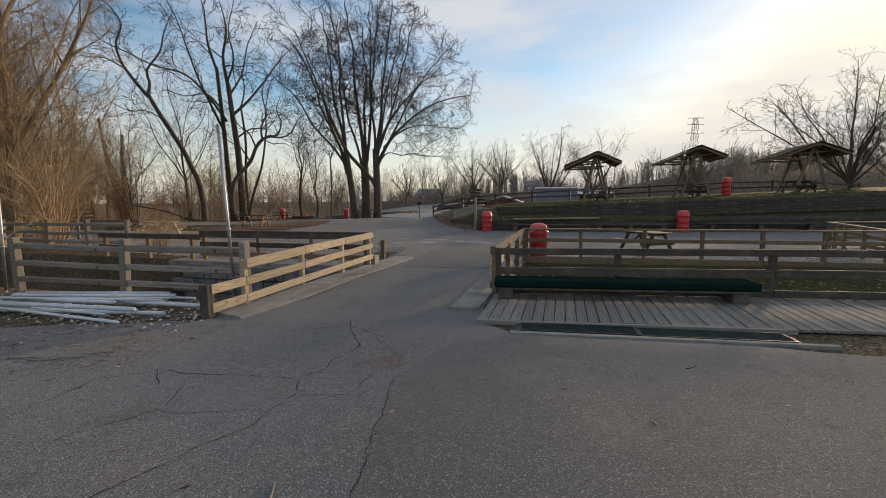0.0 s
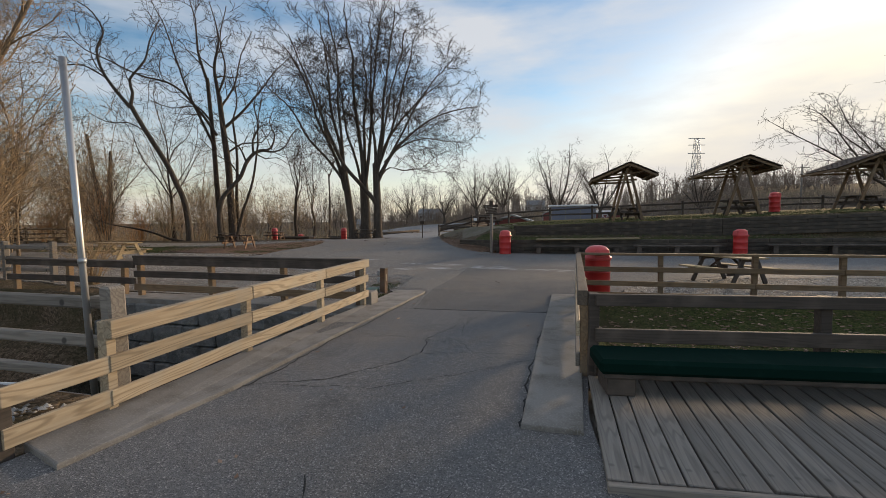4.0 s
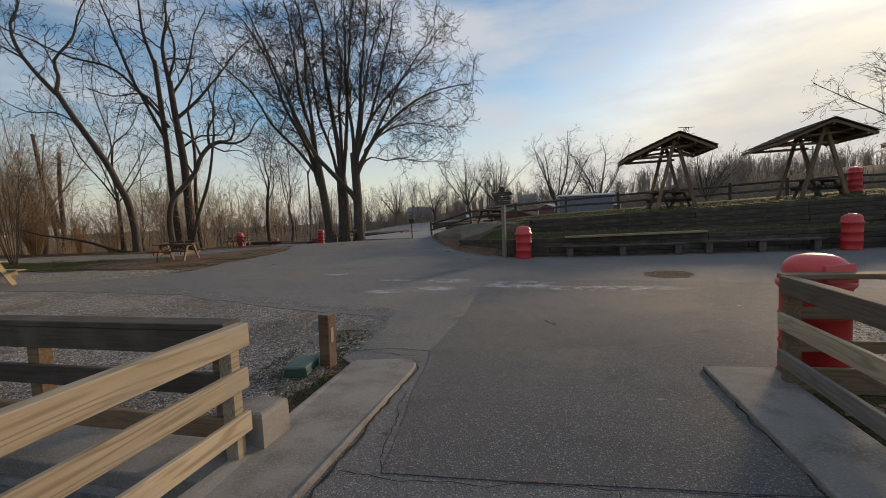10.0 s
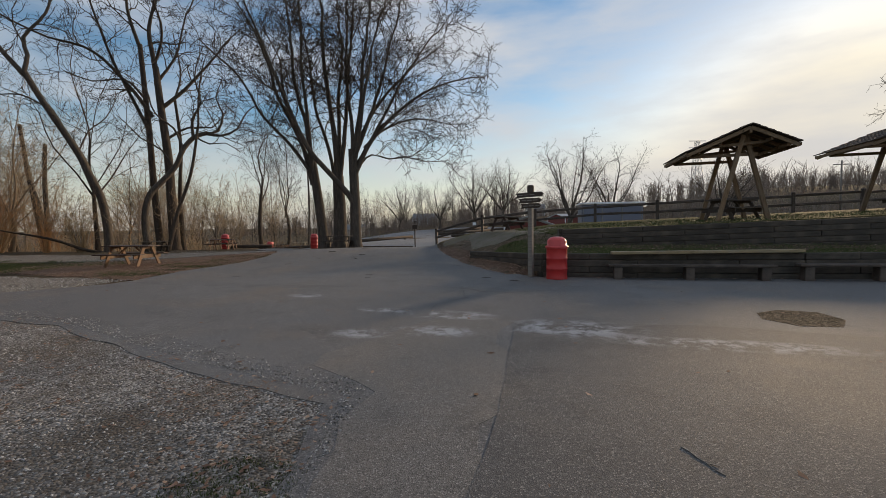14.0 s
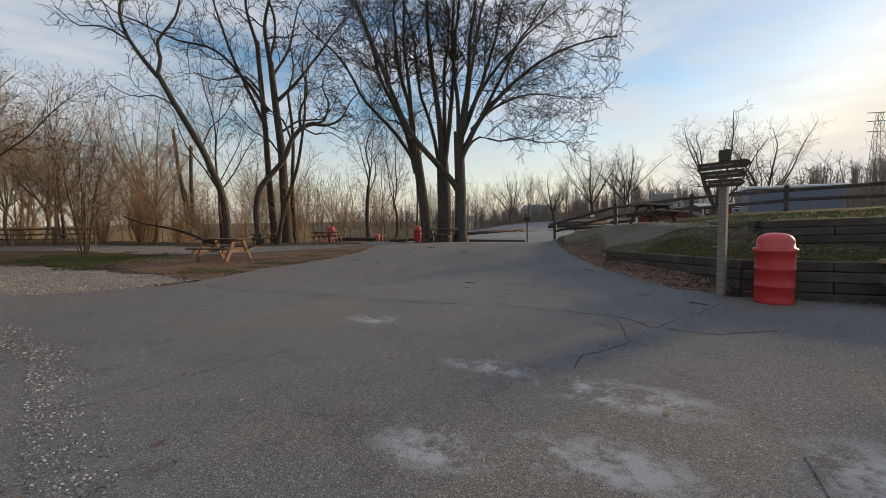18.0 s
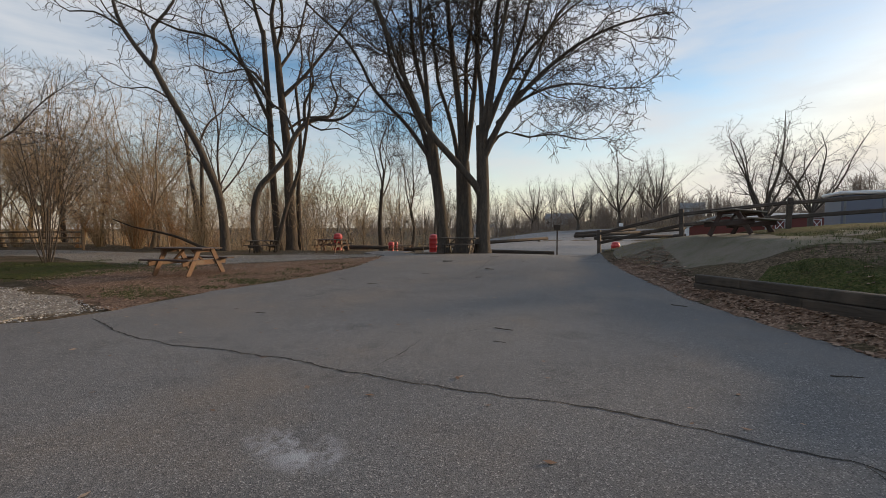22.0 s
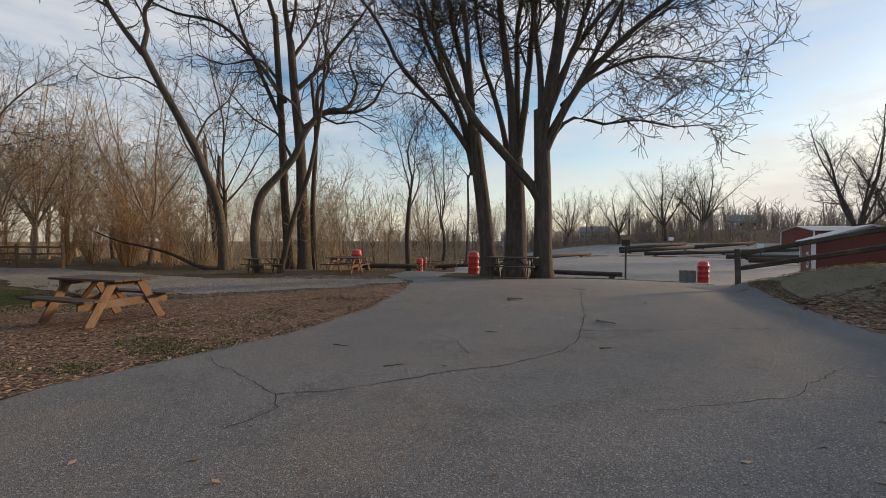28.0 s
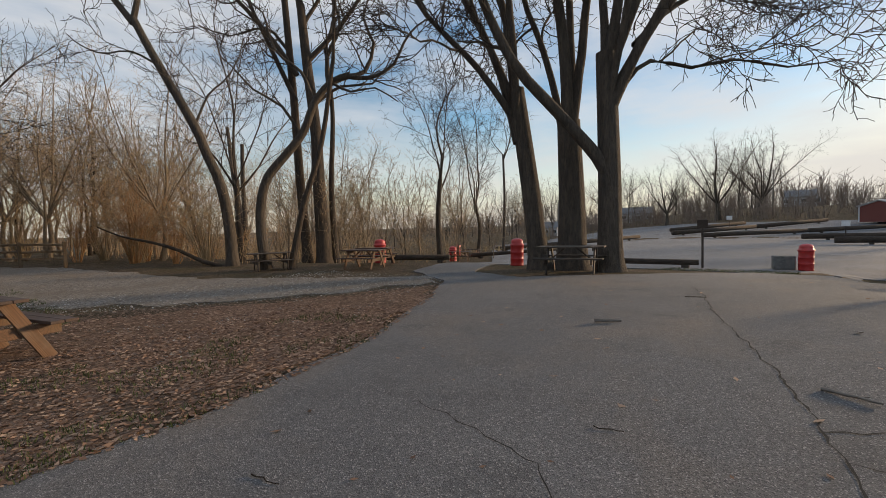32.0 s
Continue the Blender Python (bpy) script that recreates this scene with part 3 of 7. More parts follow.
sheet("parking_lot", [(-11.0, 41.2), (-10.5, 46), (6, 47.5), (16, 48), (24, 80), (24, 116), (-38, 118), (-60, 100), (-36, 62), (-27, 48), (-25.5, 41.8), (-23.0, 41.8), (-20.5, 43.6), (-14.6, 43.6), (-13.2, 41.2)], 0.006, LOT, "pale grey asphalt parking lot", "parking lot", amount=0.05, cut=2.0, seed=3)
sheet("gravel_patch", [(-5.3, 12.3), (-5.4, 14.1), (-5.7, 15.25), (-7.4, 15.65), (-9.0, 16.15), (-11.4, 16.95), (-15.1, 17.15), (-24, 17.2), (-30, 15.0), (-24, 13.3), (-12, 11.4), (-5.4, 11.15)], 0.004, GRAVEL, "crushed grey stone gravel beside the drive", "gravel", amount=0.15, seed=5)
sheet("gravel_patch", [(-0.3, 13.2), (0.7, 15.6), (3.5, 17.1), (12, 17.6), (34, 18.7), (34, 13.1), (4, 12.75), (-0.3, 12.75)], 0.004, GRAVEL, "crushed grey stone gravel behind the fence", "gravel", amount=0.1, seed=6)
sheet("gravel_path", [(-15.6, 18.5), (-22, 18.2), (-32, 17.7), (-48, 20), (-48, 27), (-40, 30), (-28, 31.2), (-20.5, 35.0), (-19.6, 33.0), (-20.9, 30.8), (-22.2, 28.9), (-24.8, 26.7), (-29, 26.2), (-36, 26.4), (-40, 24), (-31, 21.0), (-22, 21.5), (-18, 21.7), (-15.8, 21.3)], 0.003, DUST, "dusty gravel path round the picnic ground", "path", amount=0.3, seed=7)
sheet("leaf_litter", [(-4.5, 23.95), (-5.35, 24.4), (-7.2, 27.3), (-8.7, 30.5), (-9.5, 32.5), (-8.6, 32.8), (-7.6, 30.6), (-6.9, 28.1), (-5.6, 26.0), (-4.4, 24.2)], 0.006, LEAVES, "dead leaves gathered at the foot of the mound", "leaf litter", amount=0.12, cut=0.35, seed=13)
sheet("leaf_litter", [(-15.5, 21.5), (-15.6, 22.0), (-15.95, 23.6), (-15.95, 26.4), (-16.45, 28.6), (-17.85, 31.4), (-19.0, 32.4), (-20.2, 30.4), (-21.6, 28.2), (-23.5, 24.6), (-21.5, 22.4), (-18, 22.0)], 0.004, LEAVES, "brown fallen leaves along the drive", "leaf litter", amount=0.38, seed=8)
sheet("worn_track", [(-10.1, 34.9), (-9.4, 33.4), (-8.9, 32.3), (-8.0, 30.8), (-7.0, 29.4), (-5.6, 28.3), (-4.2, 28.4), (-3.8, 29.6), (-4.4, 31.2), (-5.6, 33.0), (-7.4, 33.7), (-9.0, 34.5)], 0.005, EARTH, "worn pale earth track across the mound", "earth", amount=0.25, cut=0.4, seed=41)
sheet("lawn", [(-3.5, 26.75), (6, 27.2), (30, 29.5), (45, 36), (20, 38), (0, 36.5), (-6, 34), (-5.4, 30.5)], 0.006, GRASS_SOIL, "short patchy green lawn on the upper terrace", "lawn", amount=0.1, seed=9)
sheet("grass_patch", [(-6.2, 27.15), (-5.2, 25.9), (-3.9, 24.5), (2.0, 24.85), (6.0, 25.3), (16, 26.5), (16, 27.2), (6.0, 26.1), (1.0, 25.6), (-3.6, 25.6), (-5.0, 27.3), (-5.8, 27.9)], 0.006, GRASS_SOIL, "green grass along the top of the low timber wall", "grass", amount=0.2, cut=0.4, seed=21)
sheet("creek_bank", [(-0.9, 8.1), (-0.9, 12.55), (8.8, 12.75), (9.0, 9.4)], 0.012, GRASS_SOIL, "weedy bank with dead leaves between the fences", "grass", amount=0, cut=0.4, seed=11, creek=True)
sheet("grass_patch", [(-22, 22.7), (-24, 21.9), (-29, 22.3), (-32, 24.6), (-28, 26.0), (-23.6, 25.6)], 0.005, GRASS_SOIL, "thin green grass beside the path", "grass", amount=0.3, seed=10)
sheet("asphalt_patch", [(-4.2, 12.05), (-3.98, 10.8), (-2.7, 10.88), (-1.62, 11.0), (-1.58, 12.6), (-0.2, 13.4), (0.5, 15.6), (3.4, 17.4), (1.0, 18.3), (-2.0, 18.7), (-4.5, 18.3), (-4.36, 15.3), (-4.36, 13.4)], 0.016, DARK_PATCH, "smoother dark asphalt patch at the bridge end", "road", amount=0.03, seed=12, thick=0.004)
sheet("asphalt_patch", [(-5.2, 13.3), (-5.35, 14.4), (-5.6, 15.3), (-6.4, 16.0), (-6.2, 17.6), (-5.4, 18.6), (-4.55, 18.4), (-4.4, 15.4), (-4.4, 13.4)], 0.013, DUSTY, "dusty pale strip of asphalt beside the seam", "road", amount=0.25, seed=32, thick=0.002)
sheet("asphalt_patch", [(-1.5, 3.85), (-1.43, 3.4), (-1.3, 2.9), (-1.0, 1.6), (-0.6, -4), (10, -4), (10, 5.9), (3.2, 5.5), (-0.55, 5.36), (-1.2, 4.9)], 0.0128, ASPHALT_NEW, "smoother brown-grey asphalt before the boardwalk", "road", amount=0.02, seed=33, thick=0.003)
sheet("asphalt_patch", [(-0.9, 19.3), (-0.6, 18.95), (-0.1, 18.95), (0.2, 19.4), (0.1, 19.9), (-0.4, 20.0), (-0.8, 19.7)], 0.0125, SOIL, "brown stained hollow in the asphalt", "road", amount=0.08, cut=0.3, seed=34, thick=0.002)
# ---- trees ----
def cross(a, b):
    return np.stack([a[..., 1] * b[..., 2] - a[..., 2] * b[..., 1], a[..., 2] * b[..., 0] - a[..., 0] * b[..., 2], a[..., 0] * b[..., 1] - a[..., 1] * b[..., 0]], -1)


def unit(a):
    return a / (np.sqrt((a * a).sum(-1, keepdims=True)) + 1e-9)


def tubes(polys):
    """One mesh's arrays from limbs, each (points, radii, sides), alone or many at once."""
    sets = {}
    for pts, rad, k in polys:
        pts, rad = np.asarray(pts, float), np.asarray(rad, float)
        if pts.ndim == 2:
            pts, rad = pts[None], rad[None]
        mine = sets.setdefault((pts.shape[1], k), ([], []))
        mine[0].append(pts)
        mine[1].append(rad)
    vs, quads, base = [], [], 0
    for (n, k), (pl, rl) in sets.items():
        pts, rad = np.concatenate(pl), np.concatenate(rl)
        tan = unit(np.gradient(pts, axis=1))
        ref = np.where(np.abs(tan[:, :1, :1]) < 0.8, np.array((1.0, 0, 0)), np.array((0, 1.0, 0)))
        u = unit(cross(tan, np.broadcast_to(ref, tan.shape)))
        w = cross(tan, u)
        a = np.arange(k) * (2 * np.pi / k)
        ring = pts[:, :, None] + rad[:, :, None, None] * (np.cos(a)[:, None] * u[:, :, None] + np.sin(a)[:, None] * w[:, :, None])
        vs.append(ring.reshape(-1, 3))
        i = np.arange(n - 1)[:, None] * k + np.arange(k)[None]
        j = np.arange(n - 1)[:, None] * k + (np.arange(k)[None] + 1) % k
        one = np.stack([i, j, j + k, i + k], -1).reshape(-1, 4)
        quads.append((one[None] + (np.arange(len(pts)) * (n * k))[:, None, None]).reshape(-1, 4) + base)
        base += len(pts) * n * k
    return np.concatenate(vs), np.concatenate(quads)


def quad_mesh(name, verts, quads, material, smooth=True):
    me = bpy.data.meshes.new(name)
    me.vertices.add(len(verts))
    me.vertices.foreach_set("co", verts.astype(np.float32).ravel())
    me.loops.add(quads.size)
    me.loops.foreach_set("vertex_index", quads.astype(np.int32).ravel())
    me.polygons.add(len(quads))
    me.polygons.foreach_set("loop_start", np.arange(0, quads.size, 4, dtype=np.int32))
    me.polygons.foreach_set("use_smooth", np.ones(len(quads), dtype=bool))
    me.materials.append(material)
    me.update(calc_edges=True)
    return me


class Grower:
    """Grows limbs from limbs: rows of settings by level, outermost last."""

    def __init__(self, seed, levels):
        self.rng = np.random.default_rng(seed)
        self.levels = levels
        self.limbs = [[] for _ in range(len(levels) + 1)]

    def shoot(self, pts, r0, r1, level, sides, crook=0.0):
        """A limb along given points, with its own side branches."""
        n = len(pts)
        if crook:
            pts = pts + np.cumsum(self.rng.normal(0, crook, (n, 3)), axis=0) * np.linspace(0, 1, n)[:, None]
        rad = r0 + (r1 - r0) * np.linspace(0, 1, n) ** 0.8
        self.limbs[level].append((pts[None], rad[None], sides))
        self.fork(pts[None], rad[None], level)

    def fork(self, pts, rad, depth):
        """Side branches on all the limbs of one level at once."""
        if depth >= len(self.levels):
            return
        s, rng = self.levels[depth], self.rng
        m, n = rad.shape
        total = np.sqrt((np.diff(pts, axis=1) ** 2).sum(-1)).sum(-1)
        counts = np.maximum(1, np.round(s["per_metre"] * total * (1 - s["start"]) * rng.uniform(0.8, 1.2, m))).astype(int)
        own = np.repeat(np.arange(m), counts)
        rank = np.arange(len(own)) - np.repeat(np.cumsum(counts) - counts, counts)
        f = s["start"] + (1 - s["start"]) * (rank + rng.uniform(0.2, 0.8, len(own))) / counts[own]
        i = np.minimum((f * (n - 1)).astype(int), n - 2)
        g = (f * (n - 1) - i)[:, None]
        a, b = pts[own, i], pts[own, i + 1]
        p, d = a + (b - a) * g, unit(b - a)
        r = rad[own, i] + (rad[own, i + 1] - rad[own, i]) * g[:, 0]
        turn = rng.uniform(0, 6.28, m)[own] + rank * 2.4 + rng.normal(0, 0.4, len(own))
        side = unit(cross(d, np.broadcast_to(np.array((0.3, 0.1, 1.0)), d.shape)))
        other = cross(d, side)
        ang = np.radians(s["angle"] + rng.normal(0, s["spread"], len(own)))[:, None]
        way = d * np.cos(ang) + (side * np.cos(turn)[:, None] + other * np.sin(turn)[:, None]) * np.sin(ang)
        length = s["length"] * (1 - s["shrink"] * f) * rng.uniform(0.55, 1.35, len(own))
        rc = np.maximum(np.minimum(r * s["thin"], s["cap"]), s["tip"])
        steps = max(1, int(round(s["length"] / s["step"])))
        q = [p]
        for _ in range(steps):
            way = unit(way + rng.normal(0, s["wobble"], way.shape) + np.array((0, 0, s["lift"])))
            q.append(q[-1] + way * (length / steps)[:, None])
        q = np.stack(q, 1)
        end = np.maximum(rc * 0.35, s["tip"])
        qr = rc[:, None] + (end - rc)[:, None] * np.linspace(0, 1, steps + 1)[None] ** 0.8
        self.limbs[depth + 1].append((q, qr, s["sides"]))
        self.fork(q, qr, depth + 1)


def tree_object(name, grower, split, wood_mat, twig_mat, m, label, category="tree", group="", names=("trunk", "crown")):
    """Trunk and great limbs as one part, the finer branches as the crown."""
    ob = thing(name, m, label, category, group)
    thick = [x for lv in grower.limbs[:split] for x in lv]
    fine = [x for lv in grower.limbs[split:] for x in lv]
    if thick:
        part(names[0], quad_mesh(names[0], *tubes(thick), wood_mat), ob)
    if fine:
        part(names[1], quad_mesh(names[1], *tubes(fine), twig_mat), ob)
    return ob


def level(per_metre, start, angle, length, thin, wobble, lift, step, sides, tip=0.004, shrink=0.5, spread=9, cap=9.0):
    return dict(per_metre=per_metre, start=start, angle=angle, length=length, thin=thin, wobble=wobble, lift=lift, step=step, sides=sides, tip=tip, shrink=shrink, spread=spread, cap=cap)


def bend(points, step=0.5):
    """A smooth path through a few places (Catmull-Rom)."""
    p = [Vector(points[0]) * 2 - Vector(points[1])] + [Vector(v) for v in points] + [Vector(points[-1]) * 2 - Vector(points[-2])]
    out = []
    for i in range(1, len(p) - 2):
        n = max(2, int((p[i + 1] - p[i]).length / step))
        for k in range(n):
            f = k / n
            out.append(0.5 * ((2 * p[i]) + (p[i + 1] - p[i - 1]) * f + (2 * p[i - 1] - 5 * p[i] + 4 * p[i + 1] - p[i + 2]) * f * f + (3 * p[i] - p[i - 1] - 3 * p[i + 1] + p[i + 2]) * f ** 3))
    out.append(p[-2])
    return np.array([tuple(v) for v in out])


def flare(pts, r0, r1, foot=1.5):
    """Radii along a trunk that spreads at its foot."""
    n = len(pts)
    rad = r0 + (r1 - r0) * np.linspace(0, 1, n)
    h = pts[:, 2] - pts[0, 2]
    return rad * (1 + (foot - 1) * np.exp(-h / 0.35))


# the great elm-like clump beside the lot
def great_tree():
    lv = [level(1.0, 0.26, 40, 3.3, 0.5, 0.16, 0.03, 0.5, 6, 0.016, 0.35, 12),
          level(2.2, 0.14, 46, 1.9, 0.55, 0.24, 0.0, 0.4, 4, 0.014, 0.4, 16),
          level(3.6, 0.10, 48, 1.15, 0.6, 0.26, -0.03, 0.36, 3, 0.0125, 0.4, 16),
          level(4.8, 0.08, 48, 0.6, 0.65, 0.24, -0.04, 0.32, 3, 0.0105, 0.4, 16)]
    g = Grower(11, lv)
    # three trunks, each dividing into rising limbs: foot, fork, girths, limb ends with their girth
    trunks = [
        ((0.0, 0.0), (-0.05, 0.1, 6.4), 0.36, 0.28, ((1.8, -0.4, 19.2, 0.17), (4.4, 1.0, 17.4, 0.15), (-0.3, 2.4, 19.4, 0.15), (5.6, -1.6, 15.2, 0.13), (0.6, -3.8, 16.6, 0.12))),
        ((-0.8, 1.4), (-0.85, 1.45, 4.8), 0.47, 0.36, ((-2.2, 1.0, 19.8, 0.22), (-0.4, 4.6, 18.6, 0.18), (0.9, 1.2, 20.0, 0.18), (-3.4, 4.2, 17.6, 0.15))),
        ((-1.8, 1.75), (-2.5, 1.8, 6.0), 0.33, 0.27, ((-4.6, 1.6, 18.6, 0.17), (-6.8, 2.8, 15.8, 0.15), (-8.8, 1.0, 12.6, 0.13), (-3.6, -1.6, 18.6, 0.15), (-5.2, 5.0, 15.8, 0.13))),
    ]
    for foot, fork_at, r0, r1, limbs in trunks:
        f, k = Vector((*foot, -0.1)), Vector(fork_at)
        pts = bend([f, f.lerp(k, 0.45) + Vector((0.05, 0.03, 0)), k], 0.4)
        g.limbs[0].append((pts, flare(pts, r0, r1, 1.45), 14))
        for n, (ex, ny, rise, r) in enumerate(limbs):
            end = Vector((ex, ny, rise))
            low = k - Vector((0, 0, 0.4 + 0.35 * n))
            mid = Vector((k.x + (end.x - k.x) * 0.46, k.y + (end.y - k.y) * 0.46, k.z + (end.z - k.z) * 0.38))
            q = bend([low, low.lerp(mid, 0.45) + Vector((0.1, -0.05, 0.1)), mid, mid.lerp(end, 0.5) + Vector((0.2, 0.12, 0.4)), end], 0.6)
            g.shoot(q, r, 0.04, 0, 8, 0.09)
    # the limb that leaves the first trunk low and crosses the others
    g.shoot(bend([(0.0, 0.0, 2.7), (-0.35, 0.0, 3.4), (-1.5, -0.1, 4.7), (-2.8, -0.2, 6.2), (-3.9, -0.3, 8.6), (-5.4, -0.4, 12.5), (-6.8, -0.5, 16.0)], 0.5), 0.21, 0.035, 0, 10, 0.02)
    # limbs that reach out over the lot
    g.shoot(bend([(0.1, 0.0, 4.6), (0.5, 0.0, 5.5), (1.2, 0.0, 6.1), (2.4, 0.1, 5.9), (3.6, 0.1, 6.1), (5.2, 0.2, 5.9), (6.8, 0.3, 6.1)], 0.5), 0.085, 0.02, 0, 7, 0.02)
    g.shoot(bend([(0.1, 0.0, 4.9), (0.9, -0.2, 6.6), (2.0, -0.3, 8.0), (4.0, -0.8, 9.8), (6.4, -1.4, 11.0), (8.6, -1.6, 11.4)], 0.5), 0.18, 0.03, 0, 8, 0.035)
    g.shoot(bend([(0.1, 0.2, 6.2), (1.6, 0.8, 9.2), (4.4, 1.6, 12.6), (7.0, 2.0, 15.0)], 0.5), 0.15, 0.03, 0, 8, 0.035)
    g.shoot(bend([(0.7, -0.1, 6.5), (2.2, 0.6, 7.9), (4.6, 1.4, 8.9), (7.6, 1.8, 8.8)], 0.5), 0.11, 0.025, 0, 7, 0.03)
    tree_object("tree", g, 2, BARK, TWIG, pose(-16.6, 38.2, ground_z(-16.6, 38.2), 0, 0, 35), "tall bare tree with three grey trunks and a spreading crown")


GNARLED = [level(1.15, 0.12, 50, 2.3, 0.5, 0.24, 0.03, 0.34, 6, 0.014, 0.3, 16),
           level(2.0, 0.12, 50, 1.4, 0.55, 0.26, 0.0, 0.3, 4, 0.0115, 0.35, 16),
           level(2.7, 0.10, 50, 0.85, 0.6, 0.26, -0.02, 0.28, 3, 0.010, 0.4, 16),
           level(3.0, 0.10, 50, 0.45, 0.6, 0.2, 0.0, 0.25, 3, 0.009, 0.4, 16)]


def leaning_tree():
    g = Grower(21, GNARLED)
    pts = bend([(0, 0, -0.1), (-0.06, 0.0, 1.6), (-0.3, 0.0, 3.2), (-0.75, 0.0, 4.4), (-1.2, 0.0, 5.6), (-2.6, 0.1, 8.3), (-3.25, 0.1, 9.7)], 0.4)
    g.limbs[0].append((pts, flare(pts, 0.23, 0.14, 1.3), 12))
    g.shoot(bend([(-3.25, 0.1, 9.5), (-4.25, 0.2, 10.9), (-4.85, 0.3, 12.1), (-5.00, 0.4, 13.3), (-4.65, 0.6, 14.6), (-5.25, 0.7, 15.8), (-6.35, 0.8, 16.6)], 0.45), 0.13, 0.03, 0, 8, 0.03)
    g.shoot(bend([(-3.25, 0.1, 9.6), (-3.10, 0.2, 10.6), (-3.25, 0.3, 11.5), (-2.35, 0.4, 13.0), (-2.05, 0.5, 14.4), (-1.35, 0.6, 16.2)], 0.45), 0.12, 0.03, 0, 8, 0.03)
    g.shoot(bend([(-4.55, 0.2, 11.4), (-5.75, 0.1, 12.0), (-6.75, 0.0, 11.9), (-7.75, 0.1, 12.6)], 0.4), 0.06, 0.02, 0, 7, 0.04)
    g.shoot(bend([(-2.35, 0.1, 7.9), (-3.45, 0.1, 8.4), (-4.75, 0.2, 8.3), (-5.95, 0.4, 9.0)], 0.4), 0.05, 0.018, 0, 6, 0.04)
    g.shoot(bend([(-1.20, 0.0, 5.5), (-0.70, 0.3, 6.8), (0.10, 0.5, 7.8), (0.80, 0.7, 9.4)], 0.4), 0.055, 0.018, 0, 6, 0.04)
    tree_object("tree", g, 2, BARK, TWIG, pose(-33.00, 34.80, ground_z(-33.00, 34.80), 0, 0, 46) @ Matrix.Scale(1.17, 4), "bare dark tree leaning over the path")


def curved_tree():
    g = Grower(31, GNARLED)
    pts = bend([(0, 0, -0.1), (-0.15, 0.0, 1.2), (-0.12, 0.0, 2.4), (0.15, 0.0, 3.4), (0.75, 0.0, 4.15), (1.5, 0.0, 5.1), (1.95, 0.0, 6.2), (2.6, 0.0, 7.0), (3.3, 0.0, 7.3)], 0.3)
    g.limbs[0].append((pts, flare(pts, 0.195, 0.13, 1.3), 12))
    for r, path in (
            (0.11, ((3.2, 0.0, 7.25), (3.9, 0.1, 7.5), (4.3, 0.2, 8.6), (4.0, 0.3, 9.6), (4.5, 0.3, 11.0))),
            (0.10, ((3.2, 0.0, 7.25), (4.1, -0.1, 7.2), (5.0, -0.2, 7.7), (5.6, -0.2, 8.9), (6.6, -0.3, 9.6))),
            (0.10, ((2.5, 0.0, 6.95), (2.5, 0.1, 8.0), (3.0, 0.2, 9.2), (2.7, 0.3, 10.8), (3.2, 0.4, 12.6))),
            (0.08, ((1.95, 0.0, 6.2), (1.5, 0.2, 7.4), (0.6, 0.3, 8.2), (0.2, 0.4, 9.6), (-0.7, 0.5, 10.4))),
            (0.07, ((1.4, 0.0, 5.0), (0.8, -0.1, 6.0), (-0.2, -0.1, 6.6), (-1.2, 0.0, 7.8))),
            (0.06, ((2.6, 0.0, 7.0), (3.3, -0.3, 6.6), (4.2, -0.5, 6.7), (5.0, -0.6, 6.2)))):
        g.shoot(bend(path, 0.4), r, 0.022, 0, 7, 0.035)
    tree_object("tree", g, 2, BARK, TWIG, pose(-29.20, 34.40, ground_z(-29.20, 34.40), 0, 0, 50) @ Matrix.Scale(1.09, 4), "bare dark tree with a bent trunk and twisted boughs")
    g = Grower(33, GNARLED)
    pts = bend([(0, 0, -0.1), (0.5, 0.3, 2.2), (1.1, 0.8, 4.6), (1.4, 1.2, 7.5)], 0.4)
    g.limbs[0].append((pts, flare(pts, 0.12, 0.07, 1.25), 10))
    g.shoot(bend([(1.4, 1.2, 7.4), (1.3, 1.5, 9.5), (1.8, 1.8, 12.0)], 0.5), 0.07, 0.02, 0, 7, 0.04)
    tree_object("tree", g, 2, DARK_BARK, TWIG, pose(-28.3, 34.9, ground_z(-28.3, 34.9)) @ Matrix.Scale(1.1, 4), "slender bare tree leaning beside the path")


